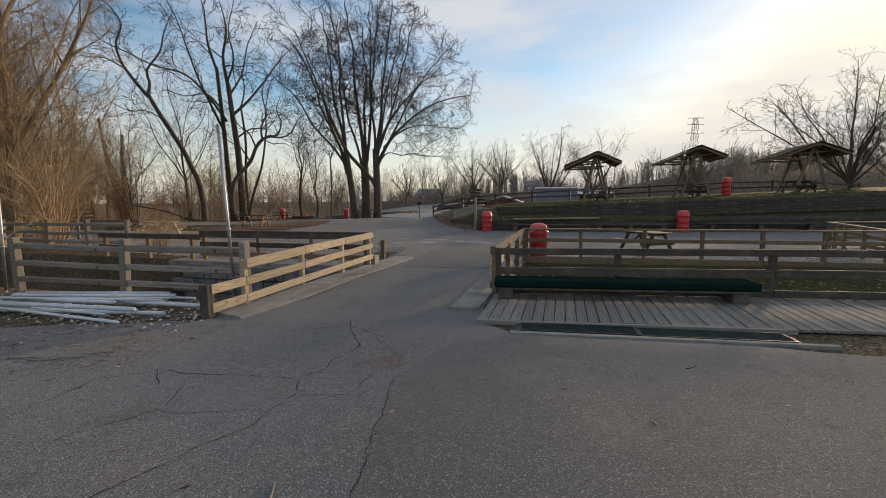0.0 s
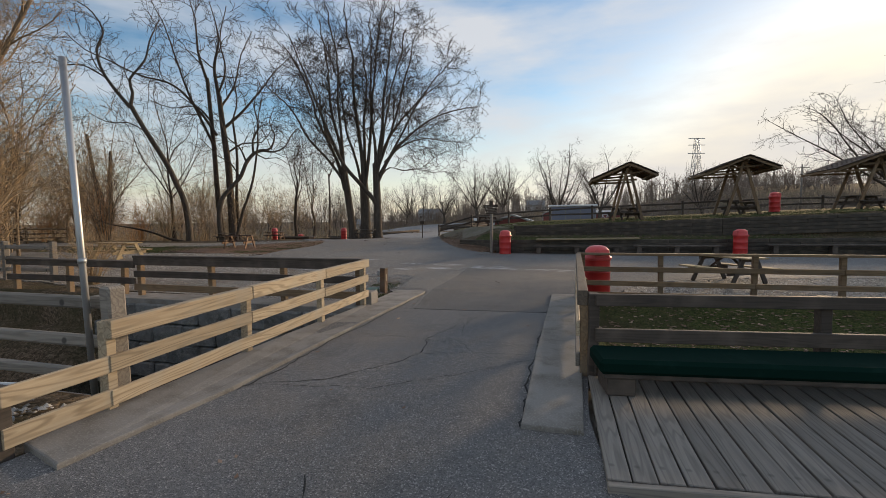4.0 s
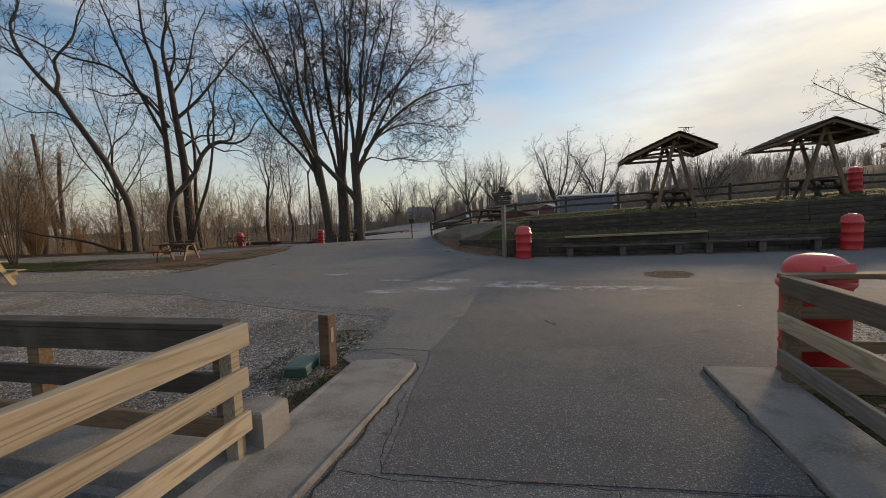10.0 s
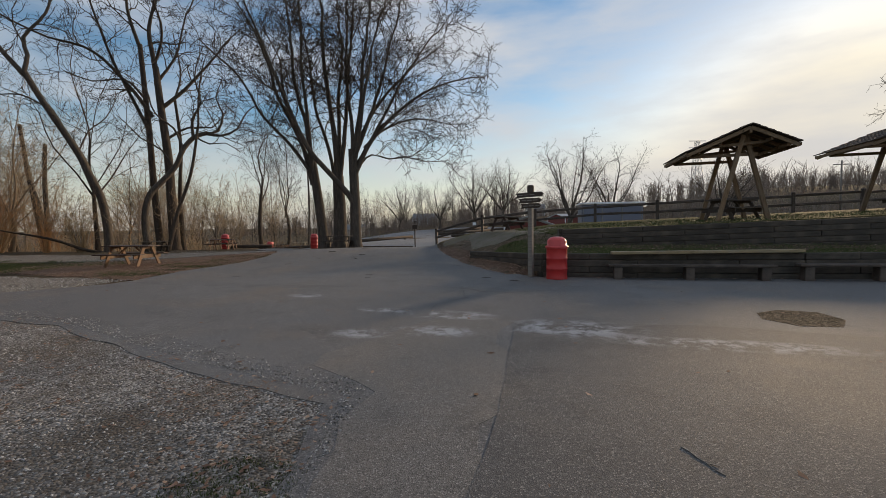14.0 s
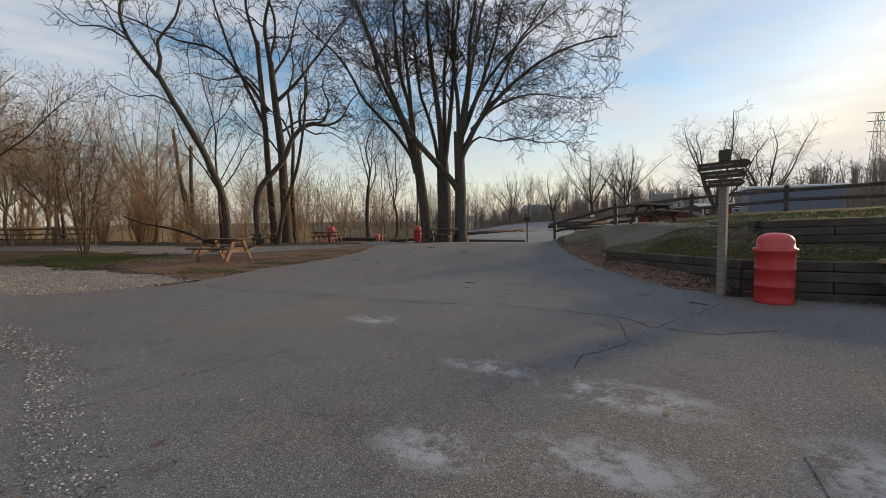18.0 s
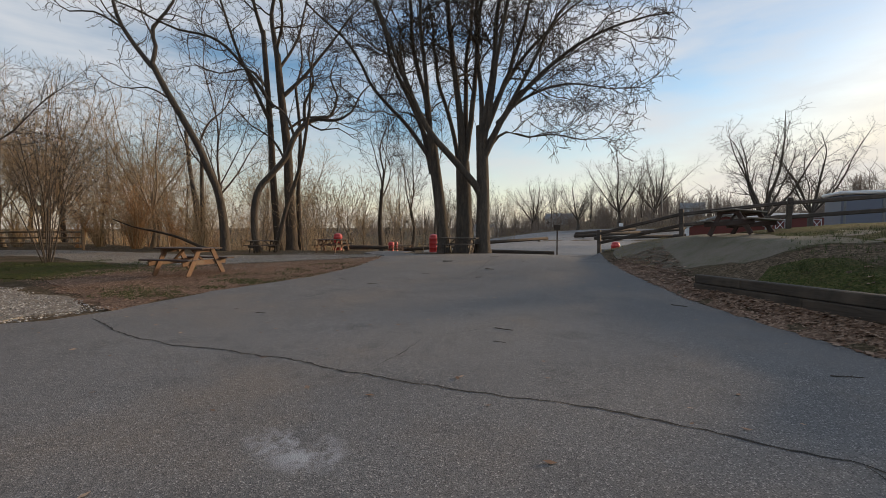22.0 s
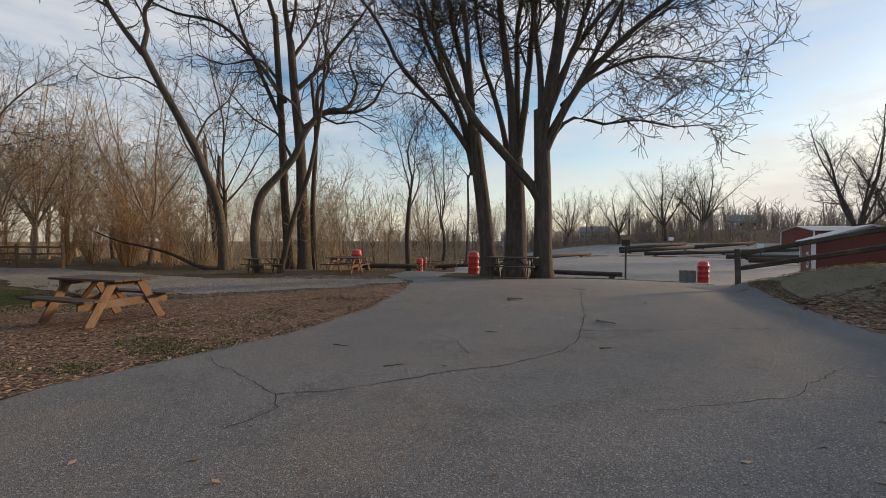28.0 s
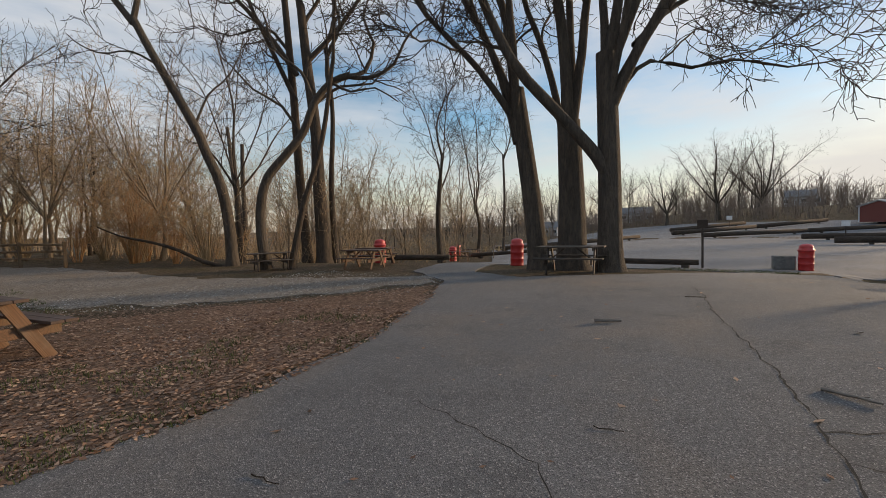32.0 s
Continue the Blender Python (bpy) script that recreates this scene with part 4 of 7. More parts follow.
def dark_tree():
    g = Grower(41, GNARLED)
    stems = (
        (0.29, 0.16, ((0, 0, -0.1), (-0.1, 0.0, 3.1), (-0.16, 0.1, 5.4), (-0.4, 0.1, 8.1), (-0.57, 0.2, 10.4))),
        (0.20, 0.12, ((-0.7, 0.4, -0.1), (-0.9, 0.4, 3.5), (-1.0, 0.4, 6.5), (-1.15, 0.4, 9.5), (-1.26, 0.4, 11.6))),
        (0.13, 0.07, ((0.45, 0.3, -0.1), (0.35, 0.4, 3.0), (0.5, 0.5, 6.2), (0.3, 0.6, 9.0))),
    )
    for r0, r1, path in stems:
        pts = bend(path, 0.4)
        g.limbs[0].append((pts, flare(pts, r0, r1, 1.35), 12))
    for r, path in (
            (0.15, ((-0.57, 0.2, 10.2), (-0.8, 0.2, 12.4), (-0.5, 0.3, 14.4), (-0.9, 0.4, 17.0))),
            (0.11, ((-1.26, 0.4, 11.4), (-1.8, 0.5, 13.4), (-1.9, 0.6, 15.6), (-2.4, 0.7, 17.4))),
            (0.11, ((-0.9, 0.3, 6.6), (-1.8, 0.2, 8.6), (-2.4, 0.1, 10.0), (-3.1, 0.0, 12.0), (-3.8, 0.0, 14.6), (-4.6, 0.0, 16.6))),
            (0.11, ((-0.8, 0.2, 7.6), (-1.9, 0.0, 9.2), (-3.3, -0.2, 10.6), (-5.1, -0.2, 11.0), (-6.7, -0.2, 11.7), (-8.2, -0.2, 12.3), (-9.2, -0.2, 13.2))),
            (0.12, ((-0.3, 0.1, 8.2), (0.8, 0.0, 9.3), (1.7, -0.1, 10.4), (2.6, -0.1, 11.6), (3.5, 0.0, 12.9), (4.8, 0.1, 14.0))),
            (0.09, ((-0.5, 0.2, 9.6), (0.4, 0.3, 11.2), (0.9, 0.4, 13.2), (1.8, 0.5, 15.6))),
            (0.08, ((-0.2, 0.1, 6.4), (0.9, 0.2, 7.2), (2.2, 0.3, 7.4), (3.2, 0.4, 8.4))),
            (0.08, ((-1.1, 0.4, 8.6), (-2.0, 0.6, 9.6), (-3.4, 0.8, 9.4), (-4.6, 0.8, 9.9))),
            (0.07, ((0.3, 0.6, 8.8), (0.7, 0.8, 10.6), (0.4, 1.0, 12.8))),
            (0.08, ((-0.6, 0.2, 10.6), (-0.2, -0.8, 12.0), (-0.6, -1.8, 13.6), (-0.2, -2.6, 15.4)))):
        g.shoot(bend(path, 0.45), r, 0.024, 0, 7, 0.035)
    tree_object("tree", g, 2, DARK_BARK, TWIG, pose(-32.5, 39.6, ground_z(-32.5, 39.6), 0, 0, 48) @ Matrix.Scale(1.34, 4), "bare dark tree with clustered trunks and clinging vines")


def plain_tree(seed, height, r, lean=(0.0, 0.0), fork=0.45, limbs=4, spread=0.28, twigs=(2.0, 2.6, 0.0), bark=None, twig=None, name="tree", label="bare woodland tree", m=None, group="", first=1.3, side=None):
    """A forest tree: a bole that divides into a few rising limbs."""
    rng = random.Random(seed)
    lv = [level(first, 0.18, 40, height * 0.21, 0.45, 0.12, 0.03, 0.9, 4, 0.012, 0.45, 12),
          level(twigs[0], 0.1, 44, height * 0.115, 0.55, 0.15, 0.015, 0.8, 3, 0.009, 0.4, 12),
          level(twigs[1], 0.1, 46, height * 0.06, 0.65, 0.18, 0.0, 0.5 if twigs[2] else 9.0, 3, 0.007, 0.4, 12)]
    if twigs[2]:
        lv.append(level(twigs[2], 0.1, 46, height * 0.035, 0.65, 0.16, 0.0, 9.0, 3, 0.006, 0.4, 12))
    g = Grower(seed, lv)
    k = Vector((lean[0] * fork, lean[1] * fork, height * fork))
    pts = bend([(0, 0, -0.15), tuple(k * 0.5 + Vector((rng.uniform(-0.3, 0.3), rng.uniform(-0.3, 0.3), 0))), tuple(k)], 0.7)
    g.limbs[0].append((pts, flare(pts, r, r * 0.7, 1.35), 8))
    for i in range(limbs):
        a = 6.283 * i / limbs + rng.uniform(-0.6, 0.6)
        s = height * spread * (0.15 if i == 0 else rng.uniform(0.55, 1.15))
        end = Vector((lean[0] + math.cos(a) * s, lean[1] + math.sin(a) * s, height * (1.0 if i == 0 else rng.uniform(0.68, 0.97))))
        start = Vector((k.x, k.y, k.z * rng.uniform(0.78, 1.0)))
        start.x, start.y = lean[0] * start.z / height, lean[1] * start.z / height
        mid = Vector((start.x + (end.x - start.x) * 0.42 + rng.uniform(-0.05, 0.05) * height, start.y + (end.y - start.y) * 0.42 + rng.uniform(-0.05, 0.05) * height, start.z + (end.z - start.z) * 0.45))
        low = start.lerp(mid, 0.5) + Vector((rng.uniform(-0.02, 0.02) * height, rng.uniform(-0.02, 0.02) * height, 0))
        g.shoot(bend([tuple(start), tuple(low), tuple(mid), tuple(mid.lerp(end, 0.55) + Vector((rng.uniform(-0.03, 0.03) * height, rng.uniform(-0.03, 0.03) * height, 0))), tuple(end)], 0.8), r * (0.55 if i == 0 else rng.uniform(0.28, 0.45)), max(0.015, r * 0.06), 0, 6, 0.05)
    return tree_object(name, g, 2, bark or BARK, twig or TWIG, m or Matrix(), label, group=group)


def shrub(seed, height, stems, spread, m, label, twig=None, name="shrub"):
    lv = [level(2.2, 0.2, 38, height * 0.30, 0.6, 0.2, 0.02, 0.3, 3, 0.006, 0.4, 14),
          level(3.2, 0.15, 44, height * 0.16, 0.6, 0.22, 0.0, 0.3, 3, 0.005, 0.4, 14)]
    g = Grower(seed, lv)
    rng = random.Random(seed)
    for k in range(stems):
        a, s = rng.uniform(0, 6.283), rng.uniform(0.2, 1.0)
        h = height * rng.uniform(0.65, 1.0)
        foot = (math.cos(a) * 0.25 * s, math.sin(a) * 0.25 * s, -0.05)
        end = (math.cos(a) * spread * s, math.sin(a) * spread * s, h * (1.1 - 0.35 * s))
        mid = (math.cos(a) * spread * s * 0.45, math.sin(a) * spread * s * 0.45, h * 0.58)
        g.shoot(bend([foot, mid, end], 0.4), rng.uniform(0.016, 0.036), 0.007, 0, 4, 0.035)
    return tree_object(name, g, 1, twig or PALE_TWIG, twig or PALE_TWIG, m, label, "shrub", names=("stem", "crown"))


great_tree()
leaning_tree()
curved_tree()
dark_tree()
# ---- bridge, creek walls and fences ----
def slab(name, outline, z0, z1, material, label, category, kind="structure", bevel=0.015):
    bm = bmesh.new()
    low = [bm.verts.new((x, y, z0)) for x, y in outline]
    face = bm.faces.new(low)
    if face.calc_area() and face.normal.z > 0:
        face.normal_flip()
    bm.faces.ensure_lookup_table()
    out = bmesh.ops.extrude_face_region(bm, geom=[face])
    for v in out["geom"]:
        if isinstance(v, bmesh.types.BMVert):
            v.co.z = z1
    bmesh.ops.recalc_face_normals(bm, faces=bm.faces[:])
    if bevel:
        bmesh.ops.bevel(bm, geom=[e for e in bm.edges if min(v.co.z for v in e.verts) > z1 - 1e-4], offset=bevel, segments=2, affect="EDGES", profile=0.6)
    me = bpy.data.meshes.new(name)
    bm.to_mesh(me)
    bm.free()
    me.materials.append(material)
    return tagged(new(name, me), label, category, kind=kind)


slab("bridge_deck", [(-4.97, 6.0), (-1.03, 6.0), (-1.03, 12.6), (-4.97, 12.6)], -0.45, -0.13, CONCRETE, "grey concrete bridge deck over the creek", "bridge", bevel=0)
KERBS = (
    ((-4.99, 5.35), (-4.45, 5.2), (-4.31, 6.6), (-4.31, 8.5), (-4.33, 10.5), (-4.36, 12.6), (-4.38, 12.78), (-4.45, 12.88), (-4.58, 12.92), (-5.06, 12.82), (-5.1, 12.7), (-4.99, 11.0), (-4.99, 8.5)),
    ((-1.65, 6.48), (-1.2, 6.48), (-1.16, 7.6), (-1.06, 10.5), (-0.96, 13.08), (-1.57, 13.04), (-1.6, 10.5), (-1.64, 8.5)),
)
for outline in KERBS:
    kerb = slab("kerb", outline, -0.44, 0.05, CONCRETE, "worn concrete kerb along the bridge", "kerb")
    for v in kerb.data.vertices:
        if v.co.z > -0.2:
            v.co.z += ground_z(v.co.x, v.co.y, False)
slab("creek_wall_cap", [(-11.4, 10.5), (-5.0, 10.5), (-5.0, 11.15), (-11.4, 11.15)], -0.30, -0.02, CONCRETE, "concrete cap on the creek wall", "wall")
slab("creek_wall_near", [(-11.4, 6.0), (-4.98, 6.0), (-4.98, 6.27), (-11.4, 6.27)], -1.8, -0.03, CONCRETE, "concrete creek wall under the rail fence", "wall", bevel=0)
slab("water", [(-60, 6.3), (-1.1, 6.3), (-1.1, 10.7), (-60, 10.7)], CREEK_FLOOR + 0.02, CREEK_FLOOR + 0.08, WATER, "dark still creek water", "water", bevel=0)


def creek_blocks():
    wall = thing("creek_wall_north", pose(0, 10.6, 0), "stacked grey concrete block creek wall", "wall", kind="structure")
    rng = random.Random(4)
    z = CREEK_FLOOR - 0.05
    row = 0
    while z < -0.35:
        x = -11.3 + (0.4 if row % 2 else 0.0)
        while x < -5.3:
            part("block", box_mesh(0.785, 0.30, 0.405, BLOCK, 0.03), wall, pose(x + 0.4, rng.uniform(-0.02, 0.02), z + 0.21, rng.uniform(-1, 1), rng.uniform(-0.5, 0.5), rng.uniform(-1, 1)))
            x += 0.8
        z += 0.42
        row += 1


creek_blocks()


def board_fence(name, places, posts_at, rails, post_size, post_h, material, post_mat, label, side=0.05, cap=None, foot=-0.1, group="", tilt=0.0):
    """A straight board fence: places are its two ends; rails as (height, width, thickness, material)."""
    a, b = Vector((*places[0], 0)), Vector((*places[1], 0))
    way = (b - a).normalized()
    across = Vector((-way.y, way.x, 0))
    fence = thing(name, Matrix.Translation(a), label, "fence", group)
    length = (b - a).length
    rng = random.Random(len(name) + int(length * 10))
    for s in posts_at:
        p = way * s
        m = Matrix.Translation(p + Vector((0, 0, (post_h + foot) / 2))) @ pose(0, 0, 0, rng.uniform(-1, 1), rng.uniform(-1, 1), math.degrees(math.atan2(way.y, way.x)))
        part("post", box_mesh(post_size, post_size, post_h - foot, post_mat, 0.008), fence, m)
    for z, width, thick, mat in rails:
        cuts = [0.0] + [s for s in posts_at[1:-1] if rng.random() < 0.45] + [length]
        for s0, s1 in zip(cuts, cuts[1:]):
            off = across * (side * (1 if thick < 0.06 else 1))
            dz = rng.uniform(-0.006, 0.006)
            beam("rail", way * (s0 + 0.004) + off + Vector((0, 0, z + dz + tilt * (s0 / length - 0.5))), way * (s1 - 0.004) + off + Vector((0, 0, z + rng.uniform(-0.006, 0.006) + tilt * (s1 / length - 0.5))), thick, width, mat, fence)
    if cap:
        beam("cap_board", Vector((0, 0, post_h + 0.02)) + across * cap[2], way * length + Vector((0, 0, post_h + 0.02)) + across * cap[2], cap[0], cap[1], cap[3], fence)
    return fence


board_fence("bridge_fence", ((-4.97, 5.9), (-4.97, 10.84)), (0.05, 1.7, 3.36, 4.87), ((0.755, 0.15, 0.085, NEW_WOOD), (0.465, 0.135, 0.04, NEW_WOOD), (0.185, 0.13, 0.04, NEW_WOOD)), 0.09, 0.78, NEW_WOOD, NEW_WOOD, "new yellow pine board fence along the bridge", side=-0.068, foot=-0.3, tilt=0.07)
board_fence("fence_end", ((-5.0, 5.19), (-4.98, 5.93)), (0.0,), ((0.43, 0.14, 0.04, NEW_WOOD), (0.15, 0.14, 0.04, NEW_WOOD)), 0.15, 0.50, OLD_WOOD, DARK_WOOD, "short pine fence panel on a dark squared post", side=-0.07)
board_fence("creek_fence", ((-5.0, 10.88), (-10.5, 10.88)), (0.1, 1.75, 3.5, 5.4), ((0.74, 0.16, 0.045, DARK_WOOD), (0.46, 0.14, 0.045, DARK_WOOD), (0.16, 0.14, 0.045, OLD_WOOD)), 0.11, 0.82, DARK_WOOD, OLD_WOOD, "dark stained board fence on the creek wall", side=0.08, cap=(0.17, 0.045, 0.03, DARK_WOOD))
board_fence("creek_fence", ((-10.5, 10.9), (-14.6, 10.95)), (0.4, 2.1, 3.9), ((0.66, 0.15, 0.045, DARK_WOOD), (0.30, 0.14, 0.045, DARK_WOOD)), 0.11, 0.7, DARK_WOOD, OLD_WOOD, "dark stained board fence on the creek wall", side=0.08, cap=(0.17, 0.045, 0.03, DARK_WOOD))
board_fence("bridge_fence", ((-1.13, 7.74), (-1.0, 12.72)), (0.06, 1.7, 3.3, 4.95), ((0.49, 0.14, 0.04, NEW_WOOD), (0.17, 0.13, 0.04, GREY_WOOD)), 0.10, 0.78, NEW_WOOD, OLD_WOOD, "board fence with a heavy weathered top beam along the bridge", side=0.072, cap=(0.10, 0.15, 0.03, GREY_BEAM), foot=-0.3)
board_fence("plaza_fence", ((-1.05, 12.76), (7.7, 12.95)), (0.1, 1.6, 3.24, 4.66, 6.05, 7.4, 8.7), ((0.56, 0.10, 0.04, OLD_WOOD), (0.27, 0.10, 0.04, OLD_WOOD), (-0.02, 0.22, 0.04, OLD_WOOD)), 0.09, 0.84, OLD_WOOD, OLD_WOOD, "weathered brown board fence with a flat top rail", side=-0.06, cap=(0.15, 0.045, 0.0, OLD_WOOD), foot=-0.3)
board_fence("plaza_fence", ((7.75, 13.0), (8.6, 17.4)), (0.2, 1.6, 3.0, 4.3), ((0.62, 0.10, 0.04, OLD_WOOD), (0.36, 0.10, 0.04, OLD_WOOD)), 0.09, 0.84, OLD_WOOD, OLD_WOOD, "weathered brown board fence with a flat top rail", side=-0.06, cap=(0.15, 0.045, 0.0, OLD_WOOD), foot=-0.3)
board_fence("plaza_fence", ((8.65, 17.45), (14.5, 18.3)), (0.2, 2.0, 3.9, 5.7), ((0.62, 0.10, 0.04, OLD_WOOD), (0.36, 0.10, 0.04, OLD_WOOD)), 0.09, 0.84, OLD_WOOD, OLD_WOOD, "weathered brown board fence with a flat top rail", side=-0.06, cap=(0.15, 0.045, 0.0, OLD_WOOD), foot=-0.3)
board_fence("boardwalk_fence", ((-1.06, 7.76), (9.0, 9.05)), (0.0, 2.05, 4.5, 6.9, 9.6), ((0.80, 0.115, 0.05, DARK_WOOD), (0.455, 0.13, 0.05, DARK_WOOD), (0.12, 0.12, 0.05, DARK_WOOD)), 0.10, 0.85, DARK_WOOD, DARK_WOOD, "dark stained rail fence behind the boardwalk bench", side=-0.085)


def split_rail(name, points, rail_heights, post_h, label, material, lean=2.0, seed=1, spare=0.0, rail_r=0.05, group=""):
    """A post and rail fence whose rails are slipped into the posts; it follows the land."""
    rng = random.Random(seed)
    x0, y0 = points[0]
    fence = thing(name, pose(x0, y0, ground_z(x0, y0, False)), label, "fence", group)
    z0 = ground_z(x0, y0, False)
    tops = []
    for x, y in points:
        z = ground_z(x, y, False) - z0
        part("post", box_mesh(0.13, 0.15, post_h + 0.3, material, 0.02), fence, pose(x - x0, y - y0, z + post_h / 2 - 0.15, rng.uniform(-lean, lean), rng.uniform(-lean, lean), rng.uniform(-8, 8)))
        tops.append(Vector((x - x0, y - y0, z)))
    for a, b in zip(tops, tops[1:]):
        for h in rail_heights:
            p, q = a + Vector((0, 0, h + rng.uniform(-0.03, 0.03))), b + Vector((0, 0, h + rng.uniform(-0.03, 0.03)))
            over = (q - p).normalized() * 0.06
            beam("rail", p - over, q + over, 0.06, 0.11, material, fence, roll=rng.uniform(-12, 12), c=0.02)
    return fence


split_rail("split_rail_fence", ((-5.06, 6.1), (-7.68, 6.12), (-10.4, 6.1)), (0.24, 0.55, 0.86), 1.05, "weathered split rail fence above the creek", GREY_WOOD, seed=2)
split_rail("split_rail_fence", ((-14.75, 12.0), (-16.75, 12.1), (-18.65, 12.05), (-21.5, 12.3)), (0.3, 0.62, 0.92), 1.1, "weathered split rail fence beyond the creek", GREY_WOOD, seed=3)
split_rail("hill_fence", ((-10.36, 35.45), (-7.56, 34.1), (-4.9, 33.75), (-2.13, 33.6), (0.55, 33.6), (3.25, 33.7), (5.95, 33.9), (8.6, 34.2), (11.2, 34.5), (13.8, 34.9), (16.5, 35.4), (19.2, 35.9)), (0.36, 0.72), 0.88, "dark post and rail fence along the hilltop", DARK_WOOD, seed=4)
split_rail("path_fence", ((-40.6, 30.1), (-43.2, 28.8), (-45.8, 27.4), (-48.6, 26.2)), (0.45, 0.8, 1.15), 1.3, "brown board fence beside the woodland path", OLD_WOOD, seed=5)

# poles fixed to the rail fence
for foot, top in (((-5.2, 6.0, 0.1), (-5.36, 6.02, 2.95)), ((-10.62, 6.0, -0.05), (-10.55, 6.02, 2.2))):
    pole = thing("metal_pole", pose(*foot), "slim leaning galvanised metal pole", "pole")
    rod("shaft", (0, 0, 0), Vector(top) - Vector(foot), 0.026, 0.026, GALV, pole, 12)
    rod("collar", (Vector(top) - Vector(foot)) * 0.40, (Vector(top) - Vector(foot)) * 0.415, 0.032, 0.032, GALV, pole, 12)


# ---- boardwalk, bench and grate ----
def boardwalk():
    deck = thing("boardwalk", pose(-1.1, 5.86, 0), "grey weathered plank boardwalk", "boardwalk", kind="structure")
    rng = random.Random(8)
    x, k = 0.0, 0
    while x < 11.5:
        w = 0.138
        front = 0.04 + 0.11 * x
        back = 1.84 + 0.13 * x
        turn = -3.0 - 1.2 * min(x, 6)
        n = round(back - front, 1)
        part("plank", box_mesh(n, w, 0.04, GREY_WOOD, 0.005), deck, pose(x + 0.07, (front + back) / 2, 0.028 + rng.uniform(-0.004, 0.004), 0, rng.uniform(-0.3, 0.3), 90 - rng.uniform(-0.3, 0.3)))
        x += w + 0.012
    beam("edge_board", (0, -0.02, 0.02), (4.0, 0.42, 0.02), 0.05, 0.07, GREY_WOOD, deck)


boardwalk()


def green_bench():
    bench = thing("bench", pose(-1.08, 7.36, 0.05, 0, 0, 7.3), "long low bench under a dark green cover", "bench")
    seat = box_mesh(4.1, 0.48, 0.13, GREEN_CLOTH, 0.03)
    part("cover", seat, bench, pose(2.06, 0.0, 0.265))
    beam("seat_board", (0.05, 0, 0.18), (4.06, 0, 0.18), 0.42, 0.04, DARK_WOOD, bench)
    for x in (0.2, 3.84):
        part("block", box_mesh(0.24, 0.38, 0.16, DARK_WOOD, 0.012), bench, pose(x, 0, 0.08))


green_bench()


def grate():
    for x0, x1, y0 in ((-0.46, 0.98, 5.56), (1.01, 2.7, 5.66)):
        g = thing("drain_grate", pose(x0, y0, 0.02, 0, 0, 5.0), "dark green steel grating sunk in the pavement", "grate", "grates before the boardwalk")
        n = x1 - x0
        for y in (0.0, 0.34):
            beam("frame_bar", (0, y, 0), (n, y, 0), 0.02, 0.03, GRATE, g, c=0.003)
        for x in (0.0, n):
            beam("frame_bar", (x, 0, 0), (x, 0.34, 0), 0.02, 0.03, GRATE, g, c=0.003)
        polys = [(((0.025 * k, 0, 0.004), (0.025 * k, 0.34, 0.004)), (0.005, 0.005), 4) for k in range(1, int(n / 0.025))]
        polys += [(((0, 0.04 * k, 0.008), (n, 0.04 * k, 0.008)), (0.004, 0.004), 4) for k in range(1, 9)]
        part("grid", quad_mesh("grid", *tubes(polys), GRATE), g)
    slab("grate_kerb", [(-0.6, 5.42), (3.1, 5.74), (3.1, 5.82), (-0.6, 5.52)], -0.1, 0.03, CONCRETE, "narrow concrete kerb before the grating", "kerb")
    # no hole is cut: a flat black slab paints the shade below the bars
    slab("grate_pit", [(-0.55, 5.52), (2.75, 5.80), (2.75, 6.2), (-0.55, 5.93)], -0.05, 0.016, BLACK, "black slab painted as the shade under the grating", "pit", bevel=0)


grate()

# ---- the post with its socket boxes ----
post = thing("bollard_post", pose(-5.39, 12.75, -0.16, 0, 1.5, -6), "short dark squared timber post", "post")
part("shaft", box_mesh(0.13, 0.15, 0.66, TABLE_WOOD, 0.01), post, pose(0, 0, 0.3))
part("top", box_mesh(0.135, 0.155, 0.02, GREY_WOOD, 0.005), post, pose(0, 0, 0.64))
for z in (0.52, 0.36):
    part("socket_box", box_mesh(0.075, 0.09, 0.115, HOUSE, 0.01), post, pose(-0.103, -0.035, z), "grey weatherproof socket box")
part("house_number", box_mesh(0.004, 0.05, 0.16, NEW_WOOD, 0.001), post, pose(0.068, -0.01, 0.42), "pale worn number strip")
box = thing("valve_box", pose(-5.56, 12.5, -0.1, 0, 0, 10), "low dark green plastic utility box", "box")
part("body", box_mesh(0.24, 0.40, 0.10, GREEN_BOX, 0.02), box, pose(0, 0, 0.06))
part("lid", box_mesh(0.25, 0.41, 0.03, GREEN_LID, 0.012), box, pose(0, 0, 0.115), "faded pale green lid")
footing = slab("fence_footing", [(-5.12, 10.9), (-4.86, 10.9), (-4.86, 11.2), (-5.12, 11.2)], -0.1, 0.22, CONCRETE, "rough concrete footing at the end of the fence", "footing", bevel=0.03)


def pipe_pile():
    rng = random.Random(5)
    for k in range(13):
        a = rng.uniform(-7, 7) + (4 if k % 3 == 0 else 0)
        n = rng.uniform(2.4, 3.6)
        x, y, z = -9.3 + rng.uniform(-0.6, 0.4), 4.65 + 0.085 * k + rng.uniform(-0.03, 0.03), 0.035 + 0.035 * (k % 3)
        p = thing("plastic_pipe", pose(x, y, z, 0, rng.uniform(-1, 1), a + 4), "white plastic pipe lying in a loose pile", "pipe", "pipes in a pile")
        r = rng.choice((0.022, 0.028, 0.034))
        rod("tube", (0, 0, 0), (n, 0, 0), r, r, PVC, p, 10)
        rod("coupling", (n * 0.62, 0, 0), (n * 0.62 + 0.1, 0, 0), r * 1.25, r * 1.25, PVC, p, 10)


pipe_pile()


